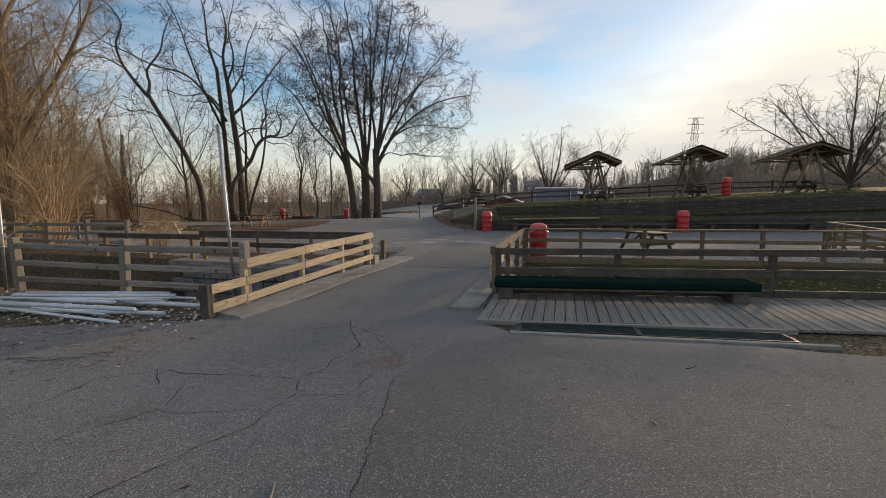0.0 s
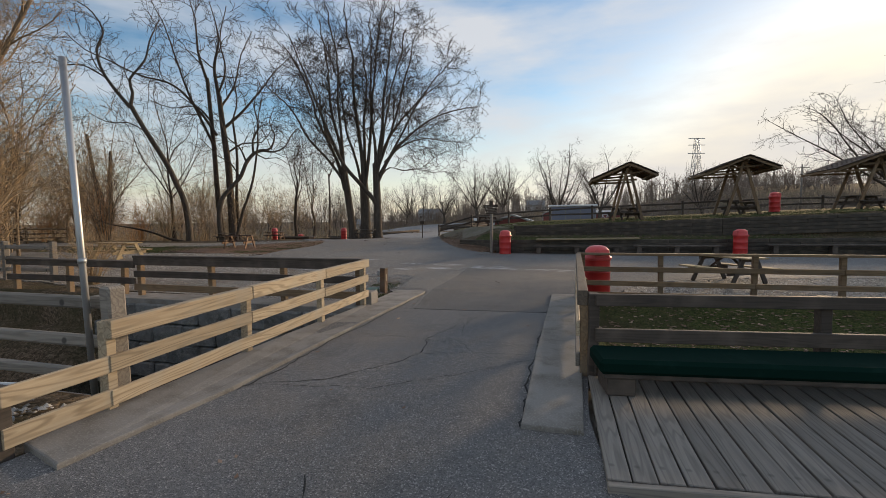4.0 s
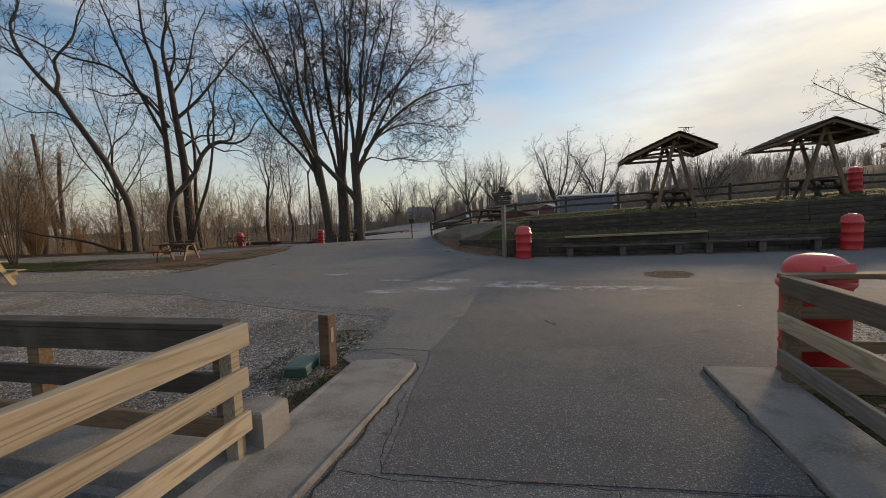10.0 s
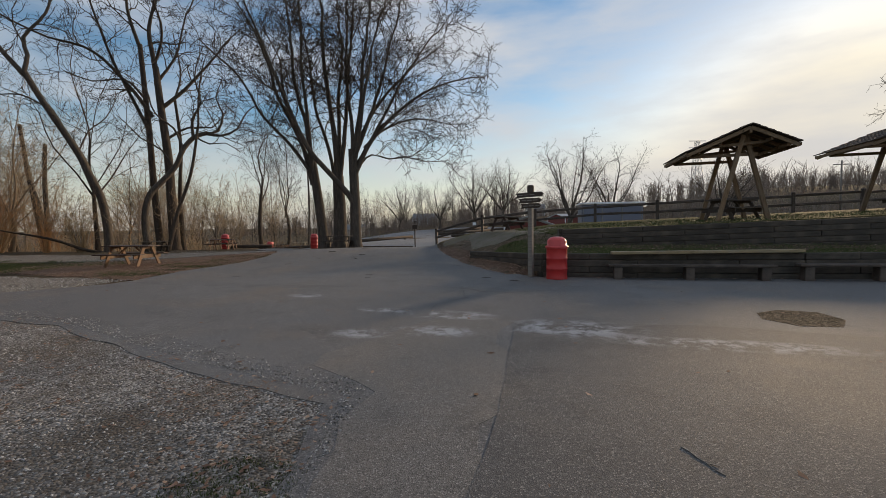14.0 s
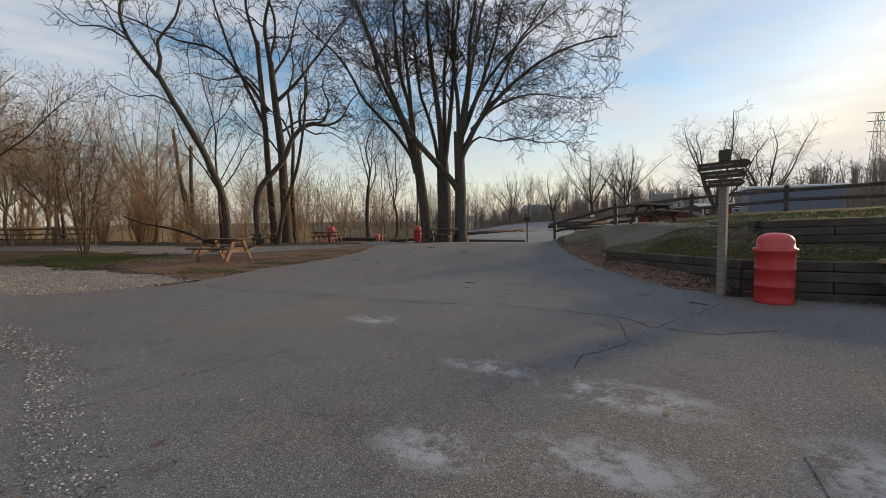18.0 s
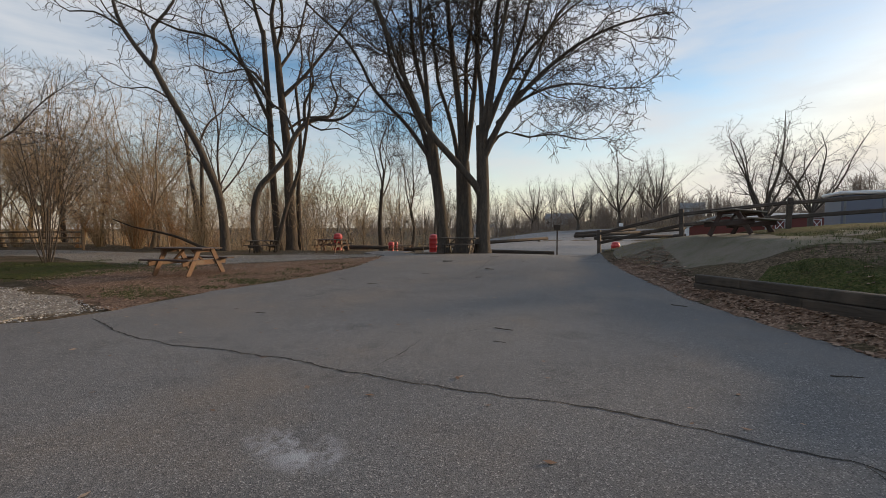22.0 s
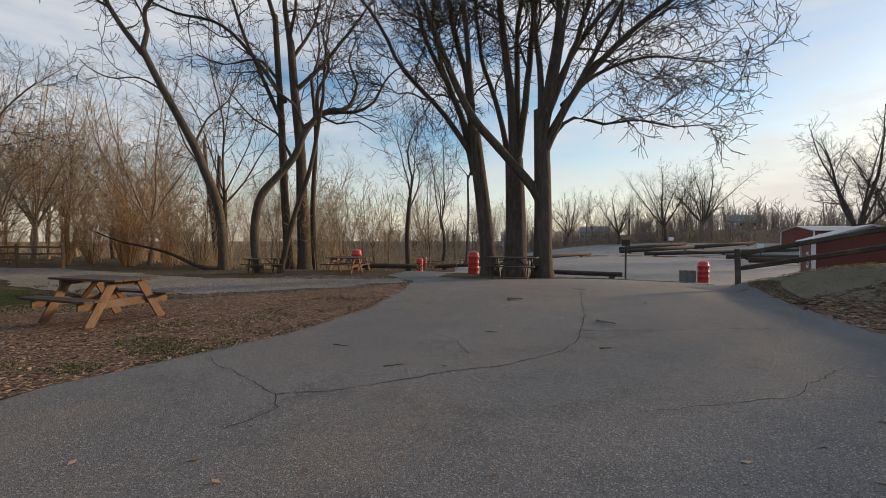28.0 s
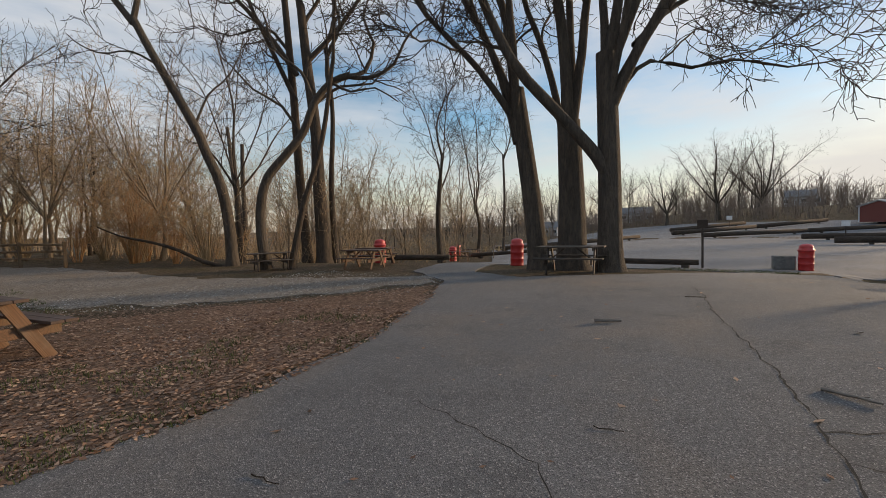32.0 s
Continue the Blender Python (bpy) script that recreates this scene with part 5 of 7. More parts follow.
# ---- drums, tables, signs ----
def make_barrel(m):
    ob = thing("trash_barrel", m, "red steel drum litter bin with a domed lid", "trash bin", "red litter drums")
    ring = []
    for z, bump in ((0, 0), (0.03, 0.008), (0.05, 0), (0.28, 0), (0.295, 0.012), (0.31, 0), (0.57, 0), (0.585, 0.012), (0.60, 0), (0.84, 0), (0.86, 0.008), (0.88, 0.008)):
        ring.append((0.262 + bump, z * 0.92))
    part("drum", lathe_mesh("drum", ring, RED, 28), ob)
    dome = [(0.275, 0.0), (0.292, 0.015), (0.292, 0.055), (0.25, 0.075), (0.245, 0.16)]
    dome += [(0.245 * math.cos(a) ** 0.75, 0.16 + 0.14 * math.sin(a)) for a in [k * math.pi / 2 / 7 for k in range(1, 8)]]
    dome[-1] = (0.01, dome[-1][1])
    lid = part("lid", lathe_mesh("lid", dome, RED_LID, 28), ob, pose(0, 0, 0.80), "domed faded red plastic lid")
    part("flap", box_mesh(0.03, 0.30, 0.17, RED_LID, 0.012), lid, pose(0.236, 0, 0.14, 0, -10, 0))
    return ob


def notice_board(m):
    ob = thing("notice_board", m, "white and green notice board on two wooden posts by the path", "sign")
    for x in (-0.5, 0.5):
        part("post", box_mesh(0.09, 0.09, 2.0, OLD_WOOD, 0.012), ob, pose(x, 0.06, 0.95))
    part("board", box_mesh(1.3, 0.04, 0.72, WHITE, 0.008), ob, pose(0, -0.01, 1.12))
    part("sheet", box_mesh(0.5, 0.012, 0.56, GREEN_LID, 0.003), ob, pose(-0.3, -0.036, 1.12), "faded green printed sheet")


notice_board(pose(-49.2, 26.7, ground_z(-49.2, 26.7), 0, 0, 68))
barrel = make_barrel(pose(-3.88, 23.55, 0.01, 0, 0, -100))
for x, y, turn in ((-0.62, 13.12, -70), (5.9, 24.35, 200), (-12.0, 48.4, 60), (-21.2, 40.8, 140), (-27.4, 39.0, 80), (-32.4, 51.0, 20), (-48.8, 25.8, 40), (10.0, 31.6, -60), (-38.0, 59.0, 10)):
    copy_thing(barrel, pose(x, y, ground_z(x, y, False) + 0.01, random.uniform(-1.5, 1.5), random.uniform(-1.5, 1.5), turn))


def make_table(wood_mat, m, label, n=1.85, top_mat=None):
    """A picnic table: five top boards, two bench boards, two A-shaped ends with braces."""
    t = thing("picnic_table", m, label, "picnic table", "picnic tables")
    for k in range(5):
        part("top_board", box_mesh(n, 0.138, 0.038, top_mat or wood_mat, 0.005), t, pose(0, -0.29 + 0.145 * k, 0.745))
    for s in (-1, 1):
        bench = part("bench", box_mesh(n, 0.135, 0.038, top_mat or wood_mat, 0.005), t, pose(0, s * 0.60, 0.445))
        part("bench_board", box_mesh(n, 0.135, 0.038, top_mat or wood_mat, 0.005), bench, pose(0, s * 0.142, 0))
    for x in (-n * 0.34, n * 0.34):
        part("seat_bearer", box_mesh(0.038, 1.5, 0.14, wood_mat, 0.005), t, pose(x, 0, 0.355))
        part("top_bearer", box_mesh(0.038, 0.68, 0.09, wood_mat, 0.005), t, pose(x, 0, 0.68))
        for s in (-1, 1):
            beam("leg", (x + 0.04, s * 0.62, 0.0), (x + 0.04, s * 0.22, 0.725), 0.14, 0.038, wood_mat, t, roll=90)
        beam("brace", (x * 0.95, 0, 0.36), (x * 0.25, 0, 0.71), 0.09, 0.038, wood_mat, t, roll=0)
    return t


def on_land(x, y, turn, tilt=0.0, roll=0.0):
    return pose(x, y, ground_z(x, y, False) + 0.01, roll, tilt, turn)


table = make_table(TABLE_WOOD, on_land(-19.9, 25.3, 14) @ Matrix.Scale(1.03, 4), "reddish weathered wooden picnic table on leaves", 1.75, TABLE_TOP)
for x, y, turn in ((-25.3, 36.2, 20), (-26.6, 38.0, 15), (-31.0, 50.0, 30), (-34.0, 55.5, 20)):
    copy_thing(table, on_land(x, y, turn) @ Matrix.Scale(0.9, 4))
pale = make_table(PALE_TABLE, on_land(-19.4, 17.5, 0), "pale yellow wooden picnic table beside the gravel")
make_table(DARK_WOOD, on_land(2.75, 16.0, -58) @ Matrix.Scale(0.9, 4), "brown picnic table with a pale top on gravel", top_mat=PALE_TABLE)
copy_thing(pale, on_land(-35.0, 60.5, 25))
dark = make_table(DARK_WOOD, on_land(-17.3, 37.0, 14), "dark weathered picnic table under the tall tree")
# grey top and bench boards paint the sky's reflection onto a dark table
make_table(TABLE_TOP, pose(-6.1, 32.2, ground_z(-6.1, 32.2), -4, 2, 59.5) @ Matrix.Scale(0.84, 4), "dark picnic table on the mound, sky reflection painted as pale boards", top_mat=GREY_WOOD)
for x, y, turn in ((1.9, 28.9, 30), (7.8, 30.0, 25), (13.6, 31.0, 20), (-28.6, 34.2, 70)):
    copy_thing(dark, on_land(x, y, turn) @ Matrix.Scale(0.88, 4))


def signpost():
    s = thing("signpost", pose(-4.56, 23.85, 0.02, 0, 0, -22), "grey squared timber signpost with dark arrow boards", "signpost")
    part("post", box_mesh(0.12, 0.12, 2.2, GREY_WOOD, 0.01), s, pose(0, 0, 1.0))
    part("cap", box_mesh(0.17, 0.17, 0.2, SIGN_BROWN, 0.02), s, pose(0.0, 0, 2.36, 0, 0, 20))
    for z, x0, x1, tilt in ((2.2, -0.40, 0.42, 1.5), (2.05, -0.31, 0.36, 1.0), (1.905, -0.25, 0.34, 0.5)):
        n = x1 - x0
        h = 0.062
        outline = [(x0, -h), (x1 - 0.07, -h), (x1, 0.0), (x1 - 0.07, h), (x0, h), (x0 + 0.05, 0.0)]
        verts = [(x, -0.075 - t, y) for t in (0.0, 0.028) for x, y in outline]
        k = len(outline)
        faces = [tuple(range(k)), tuple(range(2 * k - 1, k - 1, -1))] + [(i, i + k, (i + 1) % k + k, (i + 1) % k) for i in range(k)]
        b = part("arrow_board", mesh_from("arrow_board", verts, faces, SIGN_BROWN), s, pose(0, 0, z, 0, -tilt, 0))
        for j in range(3):
            part("lettering", box_mesh(0.13, 0.004, 0.022, GREY_WOOD, 0.001), b, pose(x0 + 0.15 + j * 0.17, -0.106, 0.0))


signpost()


def post_sign(x, y, h, w, label, board, turn=0):
    s = thing("sign_post", pose(x, y, ground_z(x, y, False), 0, 0, turn), label, "sign")
    part("post", box_mesh(0.09, 0.09, h, DARK_WOOD, 0.008), s, pose(0, 0, h / 2 - 0.1))
    part("board", box_mesh(w, 0.03, w * 0.8, board, 0.006), s, pose(0, -0.065, h - 0.1))


post_sign(-15.6, 47.6, 2.1, 0.42, "small dark sign on a dark timber post", SIGN_BROWN, 10)
post_sign(-9.0, 78.0, 1.7, 0.6, "small white sign on a post in the lot", WHITE, 10)
post_sign(-20.0, 100.0, 1.9, 0.7, "small white sign on a post in the lot", WHITE, 0)


def site_board():
    s = thing("notice_board", pose(-50.0, 27.2, 0.3, 0, 0, -40), "white notice board on two posts among the trees", "sign")
    for x in (-0.7, 0.7):
        part("post", box_mesh(0.1, 0.1, 2.0, GREY_WOOD, 0.01), s, pose(x, 0, 0.9))
    part("board", box_mesh(1.5, 0.04, 0.9, WHITE, 0.01), s, pose(0, -0.075, 1.5))


site_board()


# ---- timber terraces ----
def timber_wall(name, line, z_at, courses, label, height=0.15, depth=0.16, length=2.4, seed=1, kind="structure"):
    wall = thing(name, Matrix(), label, "wall", kind=kind)
    rng = random.Random(seed)
    for c in range(courses):
        off = (c % 2) * length * 0.5
        for (x0, y0), (x1, y1) in zip(line, line[1:]):
            n = math.dist((x0, y0), (x1, y1))
            ux, uy = (x1 - x0) / n, (y1 - y0) / n
            s = 0.0
            cuts = [0.0]
            v = length - off if off else length
            while v < n - 0.3:
                cuts.append(v)
                v += length
            cuts.append(n)
            for a, b in zip(cuts, cuts[1:]):
                pa, pb = (x0 + ux * a, y0 + uy * a), (x0 + ux * b, y0 + uy * b)
                back = 0.012 * c + rng.uniform(-0.012, 0.012)
                za, zb = z_at(*pa) + height * (c + 0.5), z_at(*pb) + height * (c + 0.5)
                beam("timber", (pa[0] - uy * back + ux * 0.006, pa[1] + ux * back + uy * 0.006, za), (pb[0] - uy * back - ux * 0.006, pb[1] + ux * back - uy * 0.006, zb), depth, height - 0.008, TIMBER, wall, c=0.014)
    return wall


timber_wall("timber_wall_low", ((-7.0, 27.95), (-4.25, 24.02), (2.0, 24.42), (6.0, 24.88), (18.0, 26.2)), lambda x, y: -0.04 + 0.006 * max(0, x) - 0.06 * max(0, -4.2 - x), 4, "low retaining wall of dark stacked timbers", height=0.17, seed=2)
timber_wall("timber_wall_high", ((-3.7, 26.45), (6.0, 26.92), (18.0, 28.05)), lambda x, y: 0.55 + 0.030 * x, 5, "upper retaining wall of dark stacked timbers", height=0.165, seed=3)
timber_wall("timber_steps", ((-3.8, 27.2), (-3.75, 26.6)), lambda x, y: 0.62, 4, "stepped end of the timber wall", height=0.165, length=1.2, seed=4)

plank = thing("wall_plank", pose(-2.5, 23.98, 0.66), "pale weathered plank laid on the timber wall", "plank")
beam("board", (0, 0.02, 0), (4.45, 0.40, 0.05), 0.24, 0.07, PALE_TABLE, plank)


def log_bench(x0, y0, x1, y1, z):
    a, b = Vector((x0, y0, 0)), Vector((x1, y1, 0))
    ob = thing("log_bench", Matrix.Translation(a), "long dark plank bench on low timber blocks before the wall", "bench", "benches along the timber wall")
    d = b - a
    beam("seat", Vector((0, 0, z)), d + Vector((0, 0, z)), 0.26, 0.06, DARK_WOOD, ob, c=0.012)
    for f in (0.06, 0.5, 0.94):
        p = d * f
        part("block", box_mesh(0.2, 0.26, z - 0.04, DARK_WOOD, 0.015), ob, pose(p.x, p.y, (z - 0.04) / 2))


log_bench(-2.6, 23.72, 1.2, 23.95, 0.36)
log_bench(1.7, 24.05, 5.2, 24.4, 0.38)
log_bench(7.0, 24.65, 12.0, 25.25, 0.42)


# ---- shelters ----
def shelter(x, y, ridge, size, long, turn=0.0):
    """A saltbox roof, its west slope the longer, over two A-shaped frames; the ridge lies along its own y."""
    z = ground_z(x, y, False)
    s = thing("picnic_shelter", pose(x, y, z, 0, 0, turn), "open timber picnic shelter with a lopsided shingled roof on splayed legs", "shelter", "picnic shelters")
    top, half = ridge - z, long / 2
    slopes = ((-1, 1.84 * size, 0.80), (1, 1.32 * size, 0.62))
    for side, run, drop in slopes:
        rows = 7
        for k in range(rows):
            f0, f1 = k / rows, (k + 1) / rows
            a0, a1 = Vector((side * run * f0, 0, top - drop * f0 + 0.05)), Vector((side * run * (f1 + 0.02), 0, top - drop * f1 + 0.05))
            m, n = span(a0, a1)
            part("shingle_course", box_mesh(round(n, 2), long + 0.1, 0.035, SHINGLE, 0.006), s, m @ pose(0, 0, 0.012, 0, -1.2 * (1 if side > 0 else 1), 0))
        for k in range(5):
            yy = -half + 0.06 + (long - 0.12) * k / 4
            beam("rafter", (0, yy, top - 0.05), (side * run * 0.99, yy, top - drop - 0.05), 0.05, 0.11, OLD_WOOD, s)
        beam("fascia", (side * run, -half, top - drop - 0.02), (side * run, half, top - drop - 0.02), 0.03, 0.11, OLD_WOOD, s)
        for f in (0.45, 0.78):
            beam("purlin", (side * run * f, -half + 0.1, top - drop * f - 0.14), (side * run * f, half - 0.1, top - drop * f - 0.14), 0.07, 0.09, OLD_WOOD, s)
    beam("ridge_beam", (0, -half + 0.05, top - 0.13), (0, half - 0.05, top - 0.13), 0.08, 0.18, OLD_WOOD, s)
    for yy in (-half * 0.62, half * 0.62):
        for side in (-1, 1):
            beam("leg", (side * 0.74 * size, yy, -0.1), (side * 0.06, yy + side * 0.07, top - 0.2), 0.13, 0.13, OLD_WOOD, s)
        beam("tie_beam", (-1.62 * size, yy + 0.12, top - 0.82), (0.42 * size, yy + 0.12, top - 0.80), 0.06, 0.10, OLD_WOOD, s)
        beam("collar", (-1.0 * size, yy - 0.1, top - 0.56), (0.62 * size, yy - 0.1, top - 0.44), 0.05, 0.09, OLD_WOOD, s)


shelter(1.98, 29.0, 4.42, 1.0, 2.9)
shelter(7.65, 30.2, 4.66, 1.06, 3.2)
shelter(14.0, 31.5, 4.75, 1.15, 3.4)


# ---- the lot: logs, sheds, barns ----
def log(x0, y0, x1, y1, r, label="dark log laid as a parking stop", z=None, blocks=True):
    za, zb = (ground_z(x0, y0, False), ground_z(x1, y1, False)) if z is None else (z, z)
    ob = thing("parking_log", pose(x0, y0, za), label, "log", "parking logs")
    lift = 0.12 if blocks else 0.0
    rod("timber", (0, 0, r + lift), (x1 - x0, y1 - y0, zb - za + r + lift), r, r * 0.9, DARK_BARK, ob, 9)
    if blocks:
        for f in (0.12, 0.88):
            part("block", box_mesh(0.3, 0.3, 0.16, TIMBER, 0.02), ob, pose((x1 - x0) * f, (y1 - y0) * f, (zb - za) * f + 0.07))


for row in ((-20.0, 46.6, -15.7, 47.3, 0.14), (-29.0, 41.0, -25.8, 42.2, 0.15), (-32.5, 53.0, -27.0, 60.0, 0.16), (-25.2, 89.3, -17.0, 101.0, 0.3), (-16.8, 101.3, -9.0, 112.6, 0.3), (-21.0, 84.0, -11.5, 92.0, 0.26), (-11.3, 92.2, -2.0, 100.0, 0.26),
            (-27.0, 97.0, -19.0, 110.0, 0.3), (-12.0, 80.0, 4.0, 84.0, 0.26), (-10.0, 72.0, 8.0, 75.0, 0.26), (-34.0, 70.0, -28.0, 84.0, 0.25), (2.0, 62.0, 18.0, 66.0, 0.25), (-38.0, 66.0, -33.0, 75.0, 0.22)):
    log(*row)
bin_box = thing("concrete_planter", pose(-12.75, 48.7, ground_z(-12.75, 48.7), 0, 0, 10), "low square grey concrete planter beside a drum", "planter")
part("body", box_mesh(0.75, 0.6, 0.6, BLOCK, 0.03), bin_box, pose(0, 0, 0.3))


def gable_hut(name, x, y, turn, length, width, wall_h, ridge, wall_mat, trim_mat, roof_mat, label, category, windows=(), doors=(), over=0.25):
    """A hut with its ridge along its own x: walls, corner trim, two roof slopes, windows and doors on the near side (-y)."""
    z = ground_z(x, y, False)
    h = thing(name, pose(x, y, z, 0, 0, turn), label, category)
    hl, hw = length / 2, width / 2
    outline = [(-hw, 0), (hw, 0), (hw, wall_h), (0, ridge), (-hw, wall_h)]
    verts = [(s * hl, yy, zz) for s in (-1, 1) for yy, zz in outline]
    faces = [(0, 1, 2, 3, 4)[::-1], (5, 6, 7, 8, 9), (0, 5, 6, 1)[::-1], (1, 6, 7, 2)[::-1], (2, 7, 8, 3)[::-1], (3, 8, 9, 4)[::-1], (4, 9, 5, 0)[::-1]]
    part("wall", mesh_from("wall", verts, faces, wall_mat), h)
    slope = math.degrees(math.atan2(ridge - wall_h, hw))
    run = math.hypot(hw, ridge - wall_h) + over
    for s in (-1, 1):
        part("roof", box_mesh(length + 2 * over, run, 0.08, roof_mat, 0.01), h, pose(0, s * (run / 2 - 0.02) * math.cos(radians(slope)), ridge + 0.05 - (run / 2) * math.sin(radians(slope)), -s * slope, 0, 0))
    for sx in (-1, 1):
        for sy in (-1, 1):
            part("corner_trim", box_mesh(0.14, 0.14, wall_h, trim_mat, 0.01), h, pose(sx * hl, sy * hw, wall_h / 2))
        for sy in (-1, 1):
            beam("barge_board", (sx * (hl + 0.06), sy * (hw + 0.1), wall_h - 0.06), (sx * (hl + 0.06), 0, ridge - 0.02), 0.05, 0.14, roof_mat, h)
    for wx, wz, ww, wh in windows:
        w = part("window", box_mesh(ww, 0.06, wh, trim_mat, 0.01), h, pose(wx, -hw - 0.02, wz))
        part("pane", box_mesh(ww - 0.2, 0.03, wh - 0.2, GLASS_DARK, 0.004), w, pose(0, -0.03, 0))
    for wx, ww, wh in doors:
        d = part("door", box_mesh(ww, 0.06, wh, wall_mat, 0.01), h, pose(wx, -hw - 0.02, wh / 2))
        for f in (-1, 1):
            beam("cross_board", (-ww / 2 + 0.08, -0.04, -f * wh / 2 * 0.9), (ww / 2 - 0.08, -0.04, f * wh / 2 * 0.9), 0.03, 0.12, trim_mat, d)
            part("frame_board", box_mesh(0.12, 0.03, wh, trim_mat, 0.005), d, pose(f * (ww / 2 - 0.06), -0.04, 0))
            part("frame_board", box_mesh(ww - 0.24, 0.03, 0.12, trim_mat, 0.005), d, pose(0, -0.04, f * (wh / 2 - 0.06)))
    return h


gable_hut("shed", -6.1, 48.35, -88, 3.5, 3.6, 2.15, 2.75, BARN_RED, WHITE, ROOF_PALE, "small red shed with white trim and a grey roof", "shed", windows=((0.4, 1.3, 0.5, 0.7),))
gable_hut("barn", 3.4, 113.0, 36, 18.0, 6.0, 2.2, 2.9, BARN_RED, WHITE, ROOF_PALE, "long low red barn with white trim", "barn", windows=((-7.8, 1.5, 1.3, 0.5),), doors=((-2.5, 1.8, 1.95), (4.0, 1.8, 1.95)))


def tarp_shed():
    z = -0.3
    s = thing("covered_trailer", pose(-0.55, 42.6, z, 0, 0, 4), "long low trailer under a blue grey tarpaulin", "trailer")
    part("body", box_mesh(3.7, 2.2, 2.9, TARP, 0.06), s, pose(0, 0, 1.5))
    part("roof", box_mesh(3.9, 2.4, 0.14, WHITE, 0.04), s, pose(0, 0, 3.02))
    for x in (-1.75, -0.6, 0.6, 1.75):
        part("rib", box_mesh(0.08, 2.26, 2.8, ROOF_GREY, 0.01), s, pose(x, 0, 1.5))
    for x in (-1.2, 1.2):
        for y in (-1.0, 1.0):
            part("wheel", lathe_mesh("wheel", [(0.2, -0.1), (0.33, -0.09), (0.35, 0), (0.33, 0.09), (0.2, 0.1)], BLACK, 18), s, pose(x, y, 0.34, 90, 0, 0))


tarp_shed()
# ---- woods ----
def turned(x, y, turn, size=1.0, sink=0.0):
    return pose(x, y, ground_z(x, y, False) - sink, 0, 0, turn) @ Matrix.Scale(size, 4)


# single trees that stand apart
plain_tree(51, 13.0, 0.20, (0.2, 0.3), 0.42, 4, 0.22, (2.4, 3.0, 3.0), DARK_BARK, TWIG, m=turned(-30.3, 47.0, 40), label="bare slender tree with a forked crown")
plain_tree(52, 14.0, 0.19, (-0.6, 0.2), 0.35, 4, 0.18, (2.4, 3.0, 3.0), DARK_BARK, TWIG, m=turned(-35.0, 58.0, 100), label="bare slender tree with a forked crown")
plain_tree(53, 17.0, 0.16, (0.3, 0.0), 0.6, 3, 0.12, (2.0, 2.6, 0.0), BARK, TWIG, m=turned(-36.5, 65.0, 10), label="tall thin bare tree")
plain_tree(54, 15.0, 0.27, (1.0, -1.0), 0.30, 8, 0.42, (2.2, 2.6, 2.6), BARK, TWIG, m=turned(-43.6, 25.4, 0), label="broad old bare tree at the wood's edge", first=1.6)
plain_tree(58, 16.0, 0.34, (1.5, 1.0), 0.26, 9, 0.46, (2.8, 3.2, 3.2), PALE_BARK, PALE_TWIG, m=turned(-23.0, 13.4, 60), label="broad old bare tree above the creek", first=1.6)
plain_tree(55, 12.0, 0.40, (0.6, 0.4), 0.24, 7, 0.48, (2.4, 3.0, 3.0), BARK, TWIG, m=turned(-2.0, 76.0, 0, 1.15), label="broad bare tree behind the hill", first=1.5)
plain_tree(56, 10.5, 0.24, (-1.4, 0.4), 0.22, 14, 0.62, (2.6, 3.2, 3.4), BARK, TWIG, m=turned(19.8, 37.5, 0), label="broad bare tree before the low sun", first=1.8)
open_tree = plain_tree(57, 16.0, 0.5, (0.5, 0.3), 0.22, 8, 0.5, (2.0, 2.4, 0.0), BARK, TWIG, m=turned(-18.2, 134.6, 0), label="broad bare tree beyond the lot", first=1.4)
for x, y, turn, size in ((-24.5, 125.3, 130, 1.0), (7.0, 108.0, 60, 1.0), (-46.0, 128.0, 20, 0.8), (24.0, 96.0, 200, 0.7), (-32.0, 118.0, 250, 0.7), (46.0, 78.0, 300, 0.7)):
    copy_thing(open_tree, turned(x, y, turn, size))

# a dead tree of two bare stems
stub = thing("dead_tree", turned(-61.7, 50.0, 0), "dead tree with two bare broken stems", "tree")
for base, top, r in (((0.15, -0.1, -0.2), (2.0, -0.9, 12.6), 0.3), ((-0.5, 0.1, -0.2), (-3.5, 0.2, 15.4), 0.33)):
    base, top = Vector(base), Vector(top)
    pts = bend([base, base.lerp(top, 0.3) + Vector((0.1, 0, 0)), base.lerp(top, 0.65) + Vector((-0.12, 0, 0)), top], 0.5)
    knot = base.lerp(top, 0.78)
    part("stem", quad_mesh("stem", *tubes([(pts, flare(pts, r, 0.19, 1.3), 9), ((knot, knot + Vector((-0.3, 0.1, 0.1)), knot + Vector((-0.7, 0.1, 0.5))), (0.1, 0.07, 0.04), 6)]), BARK), stub)
part("limb", quad_mesh("limb", *tubes([(((0.3, -0.3, 3.6), (-0.7, -0.1, 6.2), (-2.0, 0.1, 8.6)), (0.2, 0.17, 0.13), 8)]), BARK), stub)

